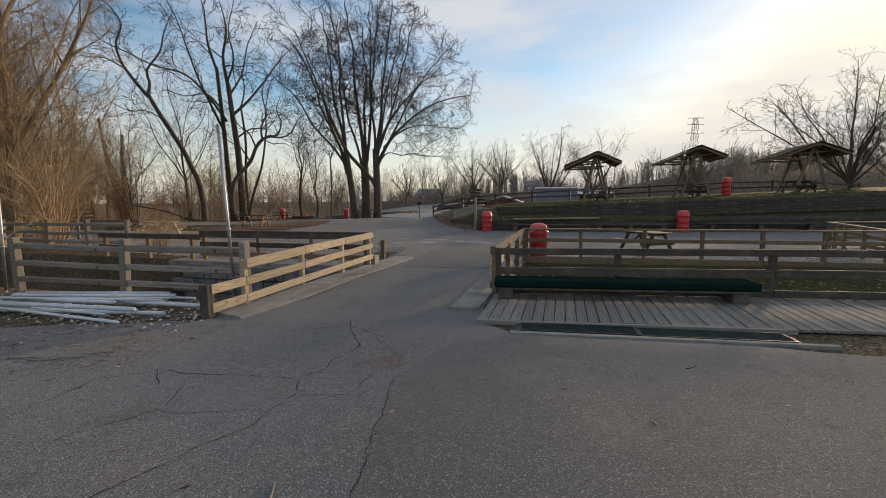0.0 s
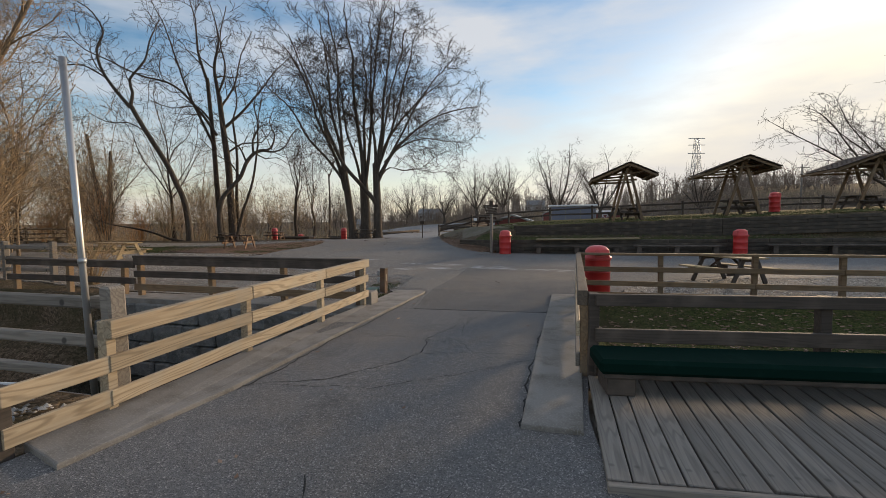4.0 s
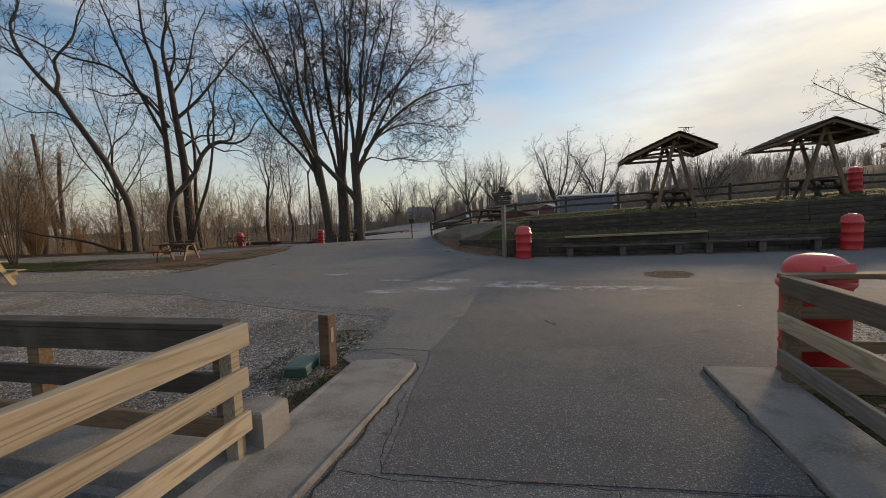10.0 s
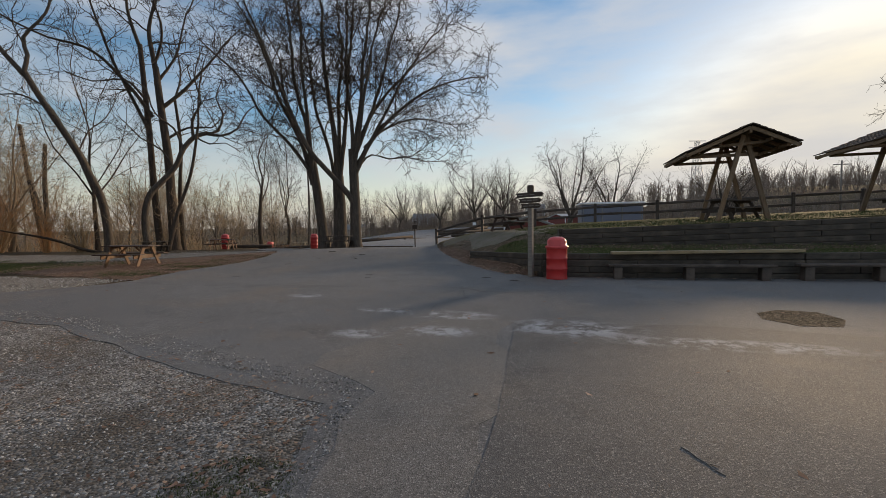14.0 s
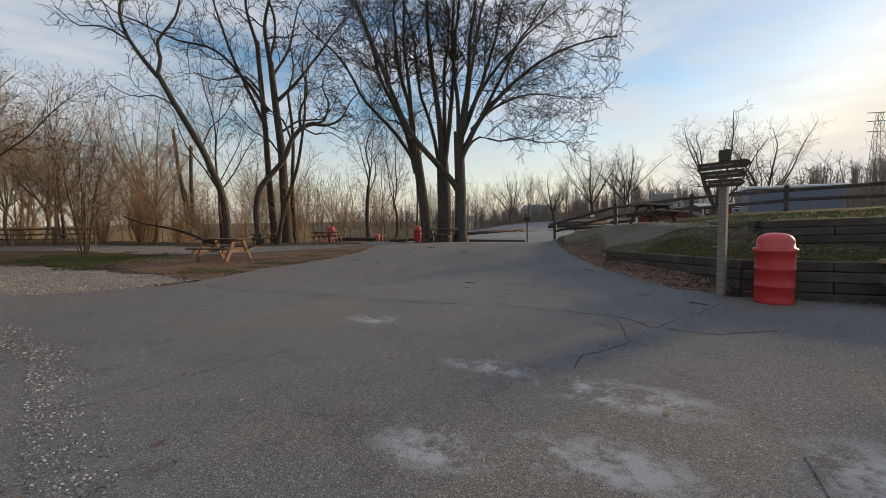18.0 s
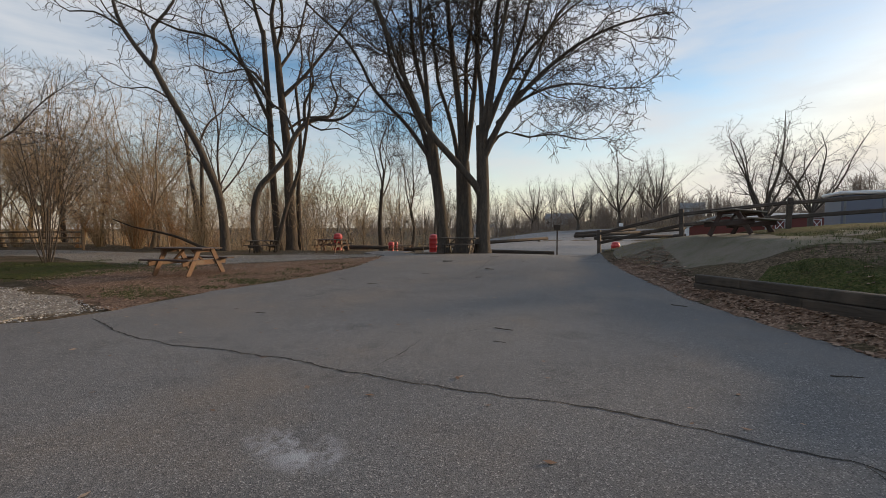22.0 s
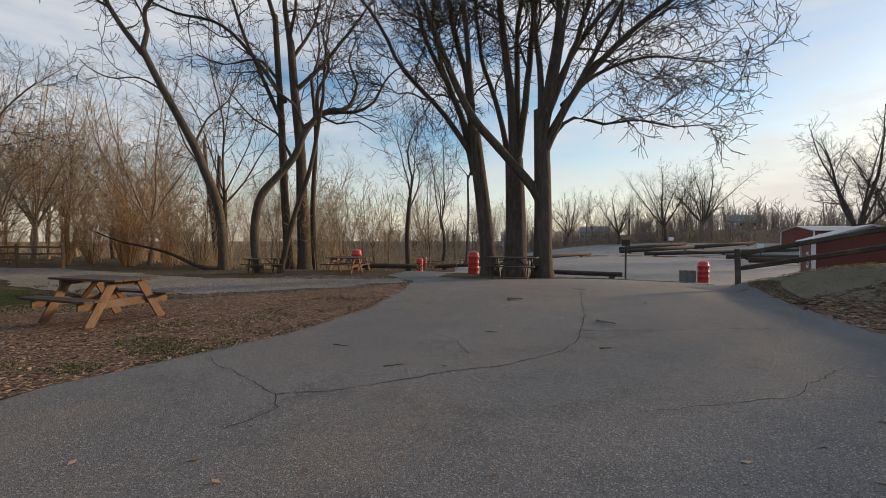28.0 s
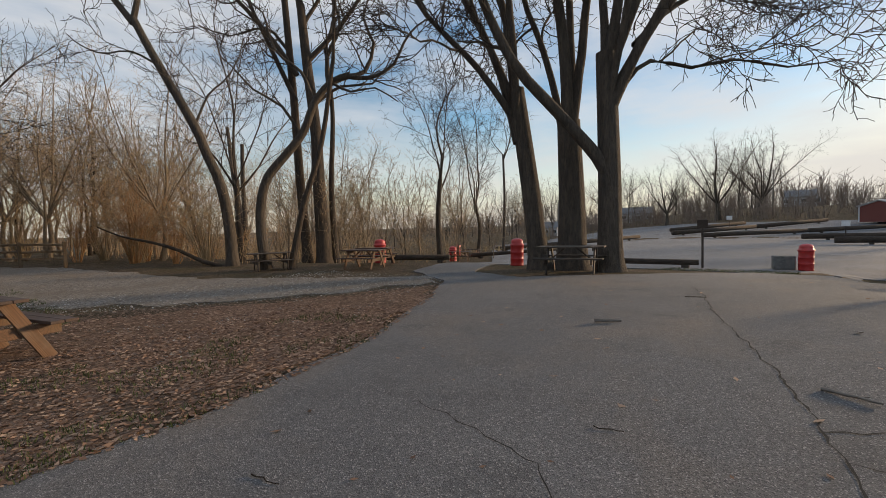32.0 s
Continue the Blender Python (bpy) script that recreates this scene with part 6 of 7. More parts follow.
# the forest: a few kinds, copied about
KINDS = []
for k, (h, r, fork, limbs, spread, bark, twig, first, twigs) in enumerate((
        (13, 0.14, 0.25, 7, 0.34, PALE_BARK, PALE_TWIG, 1.4, (2.2, 2.6, 0.0)), (11, 0.11, 0.2, 7, 0.38, PALE_BARK, PALE_TWIG, 1.4, (2.2, 2.6, 0.0)), (15, 0.16, 0.3, 6, 0.28, DARK_BARK, TWIG, 1.3, (2.0, 2.4, 0.0)),
        (9, 0.08, 0.14, 7, 0.42, PALE_BARK, PALE_TWIG, 1.6, (2.4, 2.8, 0.0)), (14, 0.17, 0.22, 8, 0.42, PALE_BARK, PALE_TWIG, 1.3, (2.2, 2.4, 0.0)), (10, 0.07, 0.3, 6, 0.24, PALE_BARK, PALE_TWIG, 1.5, (2.2, 2.4, 0.0)),
        (14, 0.15, 0.28, 6, 0.32, BARK, TWIG, 0.9, (1.4, 1.6, 0.0)), (12, 0.13, 0.25, 6, 0.36, BARK, TWIG, 0.9, (1.4, 1.6, 0.0)))):
    KINDS.append(plain_tree(70 + k, h, r, (0.5, 0.3), fork, limbs, spread, twigs, bark, twig, m=turned(-74 - 3.0 * k, 30 + 4.5 * k, 60 * k), label="bare woodland tree with brown twigs", group="woodland trees", first=first))


def clear_of_paths(x, y):
    if -49 < x < -14 and 16 < y < 33.5:
        return False
    if x > -22 and y > 11:
        return False
    if x < -4 and 5.8 < y < 11.2 and x > -24:
        return False
    return True


def before_dead_tree(x, y):
    """The thin part of the wood in which the dead tree stands."""
    return -66 < x and y > 26 and (abs((x + 4.8) * 0.531 + (y - 14.3) * 0.847) < 2.6 or abs((x + 11.7) * 0.457 + (y - 24.3) * 0.889) < 2.2)


def scatter(seed, count, x0, x1, y0, y1, kinds, lo, hi, gap):
    rng = random.Random(seed)
    placed = []
    tries = 0
    while len(placed) < count and tries < count * 30:
        tries += 1
        x, y = rng.uniform(x0, x1), rng.uniform(y0, y1)
        if not clear_of_paths(x, y) or before_dead_tree(x, y) or any((x - a) ** 2 + (y - b) ** 2 < gap * gap for a, b in placed):
            continue
        placed.append((x, y))
        copy_thing(KINDS[rng.choice(kinds)], turned(x, y, rng.uniform(0, 360), rng.uniform(lo, hi)))


# saplings on the bank beside the gravel
for k, (x, y) in enumerate(((-31.0, 20.6), (-34.0, 21.4), (-36.4, 22.6), (-33.0, 19.8), (-37.5, 21.0), (-35.2, 19.6))):
    copy_thing(KINDS[(5, 3, 1)[k % 3]], turned(x, y, 70 * k, 0.55 + 0.06 * (k % 5)))
for k, (x, y) in enumerate(((-47.5, 30.5), (-42.5, 35.0), (-46.5, 36.0), (-37.5, 37.5), (-51.5, 24.0), (-53.0, 29.5))):
    copy_thing(KINDS[(0, 4, 1, 2)[k % 4]], turned(x, y, 50 * k, 0.85 + 0.07 * (k % 4)))
scatter(1, 10, -34, -14, -4, 5.5, (0, 1, 4), 0.8, 1.05, 2.5)
scatter(2, 15, -36, -18, 11.5, 16, (0, 1, 3, 5), 0.6, 0.95, 1.8)
scatter(3, 34, -66, -34, 2, 24, (0, 1, 2, 3, 4), 0.8, 1.15, 2.5)
scatter(4, 26, -84, -50, 16, 62, (0, 2, 4, 7, 5), 0.8, 1.15, 3.2)
scatter(5, 15, -52, -28, 36, 58, (1, 3, 5, 5), 0.5, 0.85, 2.6)
scatter(6, 30, -110, -44, 62, 125, (6, 7, 5), 0.75, 1.05, 5)
scatter(7, 50, -120, 70, 155, 200, (6, 7), 0.9, 1.4, 5)
scatter(8, 19, -64, -46, 22, 44, (0, 1, 3, 4), 0.7, 1.0, 2.6)
scatter(9, 11, -46, -32, 35.5, 46, (1, 3, 5, 3), 0.5, 0.75, 2.2)
scatter(10, 12, -30, -15, 11.6, 16, (1, 3, 0), 0.6, 0.95, 1.6)

shrub(91, 6.4, 12, 4.4, turned(-29.9, 25.1, 0), "bare many-stemmed shrub on the grass", BARK)
orange_bush = shrub(93, 4.6, 26, 2.6, turned(-40.6, 33.0, 0), "orange-brown many-stemmed bare bush at the wood's edge", ORANGE_TWIG)
copy_thing(orange_bush, turned(-37.6, 34.0, 90, 0.8))
for x, y, turn, size in ((-45.6, 31.6, 200, 0.8), (-42.4, 34.2, 260, 0.8)):
    copy_thing(orange_bush, turned(x, y, turn, size))
tan_bush = shrub(92, 4.2, 34, 3.0, turned(-35.2, 34.6, 0), "tan bare bush at the wood's edge", PALE_TWIG)
for x, y, turn, size in ((-41.0, 33.4, 50, 0.9), (-46.0, 33.0, 10, 1.0), (-26.0, 13.6, 80, 0.8), (-21.5, 13.8, 200, 0.75), (-31.0, 14.2, 60, 0.9), (-50.0, 20.0, 20, 1.0), (-52.0, 30.0, 70, 1.0), (-13.2, 11.9, 30, 0.4), (-19.6, 12.9, 20, 1.1)):
    copy_thing(tan_bush, turned(x, y, turn, size))


def brush(name, seed, count, x0, x1, y0, y1, lo, hi, material, label, keep=None, forks=2, lean=0.16, clump=7, girth=1.0):
    """Undergrowth and far woods: many thin forking stems in one mesh, in loose clumps."""
    rng = np.random.default_rng(seed)
    spots = []
    while len(spots) < count:
        cx, cy = rng.uniform(x0, x1), rng.uniform(y0, y1)
        top = rng.uniform(0.45, 1.0)
        for _ in range(int(rng.integers(1, 2 * clump))):
            x, y = cx + rng.normal(0, 0.45), cy + rng.normal(0, 0.45)
            if x0 < x < x1 and y0 < y < y1 and not (keep and not keep(x, y)):
                spots.append((x, y, ground_z(x, y, False) - 0.1, top))
    spots = np.array(spots[:count])
    h = (lo + (hi - lo) * rng.uniform(0, 1, count) ** 1.3) * (0.35 + 0.65 * spots[:, 3])
    p0 = spots[:, :3]
    tilt = np.concatenate([rng.normal(0, lean, (count, 2)) * h[:, None], h[:, None]], 1)
    stem = np.stack([p0, p0 + tilt * (0.3, 0.3, 0.36), p0 + tilt * (0.55, 0.55, 0.7) + rng.normal(0, 0.03, (count, 3)) * h[:, None], p0 + tilt], 1)
    r = (0.006 + 0.0042 * h) * girth
    polys = [(stem, r[:, None] * np.array((1.0, 0.8, 0.55, 0.25)), 3)]

    def side(base, rad, high, n, out, up):
        own = np.repeat(np.arange(len(base)), n)
        f = rng.uniform(0.15, 2.9, len(own))
        i = f.astype(int)
        s = base[own, i] + (base[own, i + 1] - base[own, i]) * (f - i)[:, None]
        way = np.concatenate([rng.normal(0, out, (len(own), 2)), rng.uniform(up * 0.3, up, (len(own), 1))], 1) * high[own][:, None]
        bow = rng.normal(0, 0.02, (len(own), 3)) * high[own][:, None]
        q = np.stack([s, s + way * (0.4, 0.4, 0.25) + bow, s + way * (0.75, 0.75, 0.62) - bow, s + way], 1)
        rr = np.maximum(rad[own] * 0.55, 0.003)
        if girth > 1:
            polys.append((q[:, ::3], rr[:, None] * np.array((1.0, 0.4)), 3))
            return q, rr, high[own]
        polys.append((q, rr[:, None] * np.array((1.0, 0.8, 0.6, 0.35)), 3))
        return q, rr, high[own]

    q, rr, hh = side(stem, r, h, forks, 0.2, 0.4)
    if forks > 3:
        side(q, rr, hh * 0.5, 1, 0.16, 0.35)
    ob = new(name, quad_mesh(name, *tubes(polys), material))
    tagged(ob, label, "undergrowth", kind="stuff")


brush("undergrowth", 8, 70, -52, -34, 33.4, 40, 0.7, 3.6, ORANGE_TWIG, "orange-brown bare undergrowth at the wood's edge", clear_of_paths, 6, 0.36, 9)
brush("undergrowth", 1, 400, -70, -31, 34.5, 60, 0.8, 3.6, PALE_TWIG, "tangle of bare tan undergrowth at the wood's edge", clear_of_paths, 5, 0.32)
brush("undergrowth", 2, 900, -62, -20, 11.5, 24, 0.8, 4.0, PALE_TWIG, "tangle of bare tan undergrowth by the creek", clear_of_paths, 5, 0.32)
brush("undergrowth", 3, 420, -40, -11, -3, 6, 0.6, 3.0, PALE_TWIG, "tangle of bare tan undergrowth by the creek", clear_of_paths, 5, 0.32)
brush("undergrowth", 4, 450, -100, -38, 60, 110, 1.0, 4.5, PALE_TWIG, "brown undergrowth behind the picnic ground", None)
brush("undergrowth", 14, 700, -112, -46, 24, 112, 0.8, 3.6, PALE_TWIG, "dim brown thicket deep in the woods", clear_of_paths, 5, 0.3, 6, 1.6)
brush("undergrowth", 17, 1100, -80, -33, 38, 80, 0.4, 2.2, PALE_TWIG, "low brown scrub on the wood's floor", clear_of_paths, 5, 0.4, 8, 1.4)
brush("far_woods", 15, 2200, -70, 70, 118, 140, 1.0, 4.6, HAZE_TWIG, "bare brown wood along the far side of the lot", None, 4, 0.2, 6, 2.4)
brush("far_woods", 16, 1500, 17, 80, 44, 80, 1.5, 5.0, HAZE_TWIG, "bare brown thicket on the bank behind the shelters", None, 4, 0.22, 6, 2.0)
brush("far_woods", 5, 2000, -200, 130, 195, 260, 7, 12, HAZE_TWIG, "distant bare brown woods", None, 5, 0.1, 5, 3.0)
brush("far_woods", 4, 1500, -62, 60, 119, 190, 2, 7, HAZE_TWIG, "bare thickets round the far houses", None, 4, 0.2, 6, 2.2)
brush("far_woods", 6, 1300, 14, 130, 66, 150, 2, 6, HAZE_TWIG, "bare brown woods on the far hill", None, 4, 0.12, 5, 2.2)
brush("far_woods", 7, 1000, -260, -110, 20, 200, 4, 10, HAZE_TWIG, "bare brown woods behind the creek", None, 3, 0.12, 5, 2.0)

# ---- distant houses, mast, poles ----
for x, y, turn, n, w in ((-52, 172, 10, 9, 6), (-78, 165, -10, 9, 6), (-12, 192, 5, 7, 5)):
    gable_hut("house", x, y, turn, n, w, 2.9, 4.8, HOUSE, WHITE, ROOF_GREY, "pale single-storey house among far trees", "house", windows=((-3.5, 1.6, 1.3, 1.2), (0.5, 1.6, 1.3, 1.2), (3.6, 1.6, 1.3, 1.2)), doors=((-1.6, 1.0, 2.1),))


def mast():
    m = thing("power_mast", pose(84, 330, 0, 0, 0, 15), "distant steel lattice power mast", "mast")
    h, w = 54.0, 4.2
    polys = []

    def at(f, i):
        r = w * (1 - 0.75 * f)
        return np.array(((-1, 1, 1, -1)[i] * r, (-1, -1, 1, 1)[i] * r, h * f))

    for i in range(4):
        polys.append(((at(0, i), at(1, i)), (0.2, 0.14), 4))
        for k in range(9):
            a, b = k / 9, (k + 1) / 9
            polys.append(((at(a, i), at(b, (i + 1) % 4)), (0.1, 0.1), 3))
            polys.append(((at(a, (i + 1) % 4), at(b, i)), (0.1, 0.1), 3))
            polys.append(((at(b, i), at(b, (i + 1) % 4)), (0.1, 0.1), 3))
    part("lattice", quad_mesh("lattice", *tubes(polys), GALV), m)
    for f in (0.82, 0.92, 1.0):
        part("arm", box_mesh(11.0, 0.4, 0.4, GALV, 0.05), m, pose(0, 0, h * f))


mast()
for x, y, h in ((-16, 128, 9), (38, 92, 8), (-55, 120, 8)):
    p = thing("utility_pole", pose(x, y, ground_z(x, y, False)), "weathered wooden utility pole with a crossarm", "pole")
    rod("shaft", (0, 0, 0), (0, 0, h), 0.16, 0.11, GREY_WOOD, p)
    part("crossarm", box_mesh(2.2, 0.12, 0.12, GREY_WOOD, 0.02), p, pose(0, 0, h - 0.6))
# ---- cracks, litter and small growth ----
def crack(points, width, seed):
    """A jagged dark crack along a few turning points."""
    rng = random.Random(seed)
    pts = []
    for a, b in zip(points, points[1:]):
        n = max(2, int(math.dist(a, b) / 0.07))
        for k in range(n):
            f = k / n
            pts.append((a[0] + (b[0] - a[0]) * f, a[1] + (b[1] - a[1]) * f))
    pts.append(points[-1])
    walk_off, verts, faces = 0.0, [], []
    for k, (x, y) in enumerate(pts):
        p, q = pts[max(0, k - 1)], pts[min(len(pts) - 1, k + 1)]
        d = math.dist(p, q) or 1
        nx, ny = -(q[1] - p[1]) / d, (q[0] - p[0]) / d
        walk_off = walk_off * 0.8 + rng.uniform(-0.022, 0.022)
        w = width * rng.uniform(0.35, 1.2) * (0.3 if k in (0, len(pts) - 1) else 1)
        cx, cy = x + nx * walk_off, y + ny * walk_off
        for s in (-1, 1):
            vx, vy = cx + nx * w * s, cy + ny * w * s
            verts.append((vx, vy, ground_z(vx, vy, False) + (0.020 if -4.5 < vx < 3.4 and 10.7 < vy < 18.7 else 0.0135)))
    for k in range(len(pts) - 1):
        faces.append((2 * k, 2 * k + 2, 2 * k + 3, 2 * k + 1))
    tagged(new("pavement_crack", mesh_from("pavement_crack", verts, faces, CRACK)), "dark jagged crack in the asphalt", "crack", kind="structure")


CRACKS_PLAZA = (
    (((-14.84, 21.05), (-13.56, 20.83), (-12.12, 20.85), (-10.53, 21.2), (-9.0, 21.28), (-7.51, 21.55), (-5.98, 21.53), (-5.5, 21.07), (-4.78, 21.02), (-4.0, 21.5)), 0.016),
    (((-5.98, 21.5), (-5.62, 20.29), (-6.04, 19.6), (-6.02, 19.1)), 0.009), (((-5.4, 21.1), (-4.9, 22.2), (-4.5, 23.3)), 0.010),
    (((-9.5, 16.5), (-9.31, 16.87), (-9.22, 17.4), (-9.18, 17.83), (-8.9, 18.6)), 0.007),
    (((-13.79, 34.35), (-13.05, 31.48), (-12.49, 29.91), (-12.16, 28.46), (-12.08, 28.16), (-12.01, 27.37), (-12.21, 26.9), (-12.44, 26.4), (-12.72, 26.1), (-13.05, 25.54), (-13.43, 24.98), (-13.78, 24.65)), 0.011),
)
CRACKS_DRIVE = (
    (((-12.14, 28.43), (-11.66, 28.7), (-11.18, 29.05), (-10.6, 29.45), (-9.91, 30.0)), 0.009), (((-12.08, 28.1), (-11.75, 28.15), (-11.5, 28.65)), 0.006),
    (((-15.6, 25.0), (-14.82, 24.85), (-14.27, 24.78), (-13.78, 24.65), (-13.47, 24.5), (-13.46, 24.0)), 0.009),
    (((-4.4, 6.7), (-3.64, 7.1), (-3.16, 7.65), (-2.98, 8.1), (-3.1, 8.7), (-2.9, 9.6)), 0.008), (((-2.98, 8.1), (-2.42, 8.25), (-1.68, 8.35)), 0.007), (((-4.3, 8.6), (-4.0, 8.78), (-3.1, 8.7), (-2.56, 8.6), (-2.42, 8.25)), 0.006), (((-4.05, 6.8), (-3.1, 6.97), (-2.33, 7.5), (-1.68, 8.2)), 0.006),
    (((-4.28, 6.6), (-4.28, 8.5), (-4.3, 10.5), (-4.33, 12.5), (-4.4, 12.92), (-4.6, 12.97)), 0.014), (((-1.67, 6.5), (-1.66, 8.5), (-1.62, 10.5), (-1.59, 13.0)), 0.013),
)
CRACKS_FORK = (
    (((-4.25, 10.78), (-3.9, 10.74), (-2.7, 10.86), (-1.6, 10.95)), 0.008), (((-2.66, 11.0), (-2.72, 10.4), (-2.8, 9.9), (-2.7, 9.2)), 0.006), (((-4.25, 12.1), (-4.0, 10.8)), 0.006),
    (((-5.3, 13.25), (-4.4, 13.1)), 0.008),
    (((-1.5, 3.83), (-1.43, 3.4), (-1.3, 2.9), (-1.0, 1.6)), 0.006), (((-2.9, 5.55), (-2.44, 4.88), (-2.25, 4.5), (-2.32, 4.05), (-2.29, 3.74), (-2.4, 3.5), (-2.75, 3.45), (-3.43, 3.36), (-3.92, 3.37), (-3.58, 3.07)), 0.008),
)
CRACKS_BRIDGE = (
    (((-2.4, 3.5), (-2.23, 3.17), (-2.27, 2.9), (-2.24, 2.6), (-2.6, 1.6)), 0.006), (((-2.17, 3.2), (-1.77, 3.33), (-1.74, 3.54), (-1.75, 3.85)), 0.006), (((-4.0, 5.0), (-3.27, 4.82), (-2.78, 5.33), (-2.18, 4.96), (-1.96, 5.6)), 0.006), (((-2.3, 3.7), (-1.73, 3.8)), 0.005), (((-2.06, 3.96), (-1.71, 4.36), (-2.24, 4.94)), 0.005),
    (((-3.9, 3.37), (-4.3, 3.0), (-4.2, 2.2), (-4.8, 1.4)), 0.005), (((-3.43, 3.36), (-3.2, 2.7), (-3.5, 2.0)), 0.005), (((-2.27, 2.9), (-2.9, 2.7), (-3.2, 2.7)), 0.005),
)
CRACKS_SEAM = (
    (((-9.6, 21.4), (-9.8, 22.6), (-9.3, 23.6)), 0.006), (((-10.9, 26.0), (-9.9, 27.0), (-9.3, 28.4)), 0.006), (((-14.6, 27.5), (-13.4, 27.2), (-12.9, 26.7)), 0.006),
)
for k, (pts, w) in enumerate(CRACKS_PLAZA + CRACKS_DRIVE + CRACKS_FORK + CRACKS_BRIDGE + CRACKS_SEAM):
    crack(pts, w * 0.72, k)


def litter(name, seed, count, zone, size, material, label, category, curl=0.3, creek=False, keep=None):
    """Loose leaves: small bent diamonds lying on the land."""
    rng = np.random.default_rng(seed)
    verts, quads = [], []
    while len(quads) < count:
        x, y = rng.uniform(zone[0], zone[1]), rng.uniform(zone[2], zone[3])
        if keep and not keep(x, y):
            continue
        z = ground_z(x, y, creek) + 0.014
        s, a = rng.uniform(*size), rng.uniform(0, 6.283)
        ux, uy = math.cos(a) * s, math.sin(a) * s
        k = len(verts)
        h = rng.uniform(0, curl, 4) * s
        verts += [(x - ux, y - uy, z + h[0]), (x + uy * 0.5, y - ux * 0.5, z + h[1] * 0.4), (x + ux, y + uy, z + h[2]), (x - uy * 0.5, y + ux * 0.5, z + h[3])]
        quads.append((k, k + 1, k + 2, k + 3))
    ob = new(name, quad_mesh(name, np.array(verts), np.array(quads), material))
    tagged(ob, label, category, kind="stuff")


ISLAND_LEAF, nt_leaf, sh_leaf, v_leaf = begin("scattered_leaf", 0.9)
geo_leaf = nt_leaf.nodes.new("ShaderNodeNewGeometry")
ramp_leaf = nt_leaf.nodes.new("ShaderNodeValToRGB")
ramp_leaf.color_ramp.elements[0].color, ramp_leaf.color_ramp.elements[1].color = (0.12, 0.068, 0.044, 1), (0.44, 0.31, 0.22, 1)
ramp_leaf.color_ramp.elements.new(0.6).color = (0.24, 0.14, 0.09, 1)
nt_leaf.links.new(geo_leaf.outputs["Random Per Island"], ramp_leaf.inputs["Fac"])
finish(nt_leaf, sh_leaf, ramp_leaf.outputs["Color"])

ISLAND_STONE, nt_st, sh_st, v_st = begin("loose_stone", 0.9)
geo_st = nt_st.nodes.new("ShaderNodeNewGeometry")
ramp_st = nt_st.nodes.new("ShaderNodeValToRGB")
ramp_st.color_ramp.elements[0].color, ramp_st.color_ramp.elements[1].color = (0.09, 0.082, 0.072, 1), (0.62, 0.59, 0.55, 1)
ramp_st.color_ramp.elements.new(0.6).color = (0.27, 0.255, 0.235, 1)
nt_st.links.new(geo_st.outputs["Random Per Island"], ramp_st.inputs["Fac"])
finish(nt_st, sh_st, ramp_st.outputs["Color"], noise_fac(nt_st, v_st, 90, 0.3, 0.7), 0.3, 0.003)

LEAF_ZONE = [(-15.4, 21.4), (-15.9, 23.6), (-15.8, 26.4), (-16.3, 28.6), (-17.7, 31.4), (-18.9, 33.0), (-20.4, 30.6), (-21.8, 28.6), (-24.0, 26.2), (-24.2, 24.5), (-22.5, 22.2), (-18, 21.8)]
litter("dead_leaves", 1, 20000, (-24, -15, 20, 34), (0.016, 0.042), ISLAND_LEAF, "brown dead leaves strewn beside the drive", "leaves", keep=lambda x, y: inside_outline(LEAF_ZONE, x, y))
FOOT_ZONE = [(-4.3, 23.8), (-5.3, 24.3), (-7.2, 27.3), (-8.7, 30.5), (-9.6, 33), (-8.0, 33), (-6.9, 28.4), (-4.6, 24.5)]
litter("dead_leaves", 2, 3000, (-10, -4, 23.6, 33), (0.03, 0.06), ISLAND_LEAF, "brown dead leaves at the foot of the mound", "leaves", keep=lambda x, y: inside_outline(FOOT_ZONE, x, y))
litter("dead_leaves", 3, 1800, (-0.8, 8.5, 8.4, 12.5), (0.03, 0.07), ISLAND_LEAF, "dead leaves on the weedy bank", "leaves", creek=True)
litter("dead_leaves", 4, 500, (-16, 4, -1, 40), (0.02, 0.05), ISLAND_LEAF, "stray dead leaves on the asphalt", "leaves", keep=lambda x, y: inside_outline(ROAD, x, y))
litter("dead_leaves", 7, 420, (-1.95, -1.45, 3.9, 4.4), (0.005, 0.013), ISLAND_LEAF, "small heap of brown leaf crumbs on the asphalt", "leaves", keep=lambda x, y: ((x + 1.7) / 0.24) ** 2 + ((y - 4.16) / 0.2) ** 2 < 1)
litter("dead_leaves", 8, 500, (-7.5, -4.4, 2.9, 5.0), (0.015, 0.04), ISLAND_LEAF, "dead leaves on the dusty verge", "leaves")
litter("dead_leaves", 9, 12000, (-19.5, -15.4, 22, 30), (0.012, 0.03), ISLAND_LEAF, "dead leaves thick beside the drive", "leaves", curl=0.7, keep=lambda x, y: inside_outline(LEAF_ZONE, x, y))
litter("dead_leaves", 5, 1200, (-5, 18, 23.6, 27), (0.03, 0.06), ISLAND_LEAF, "dead leaves along the timber wall", "leaves", keep=lambda x, y: -0.5 < y - lerp_table(LOW_WALL, x) < 0.0 or 0.3 < y - lerp_table(LOW_WALL, x) < 2)


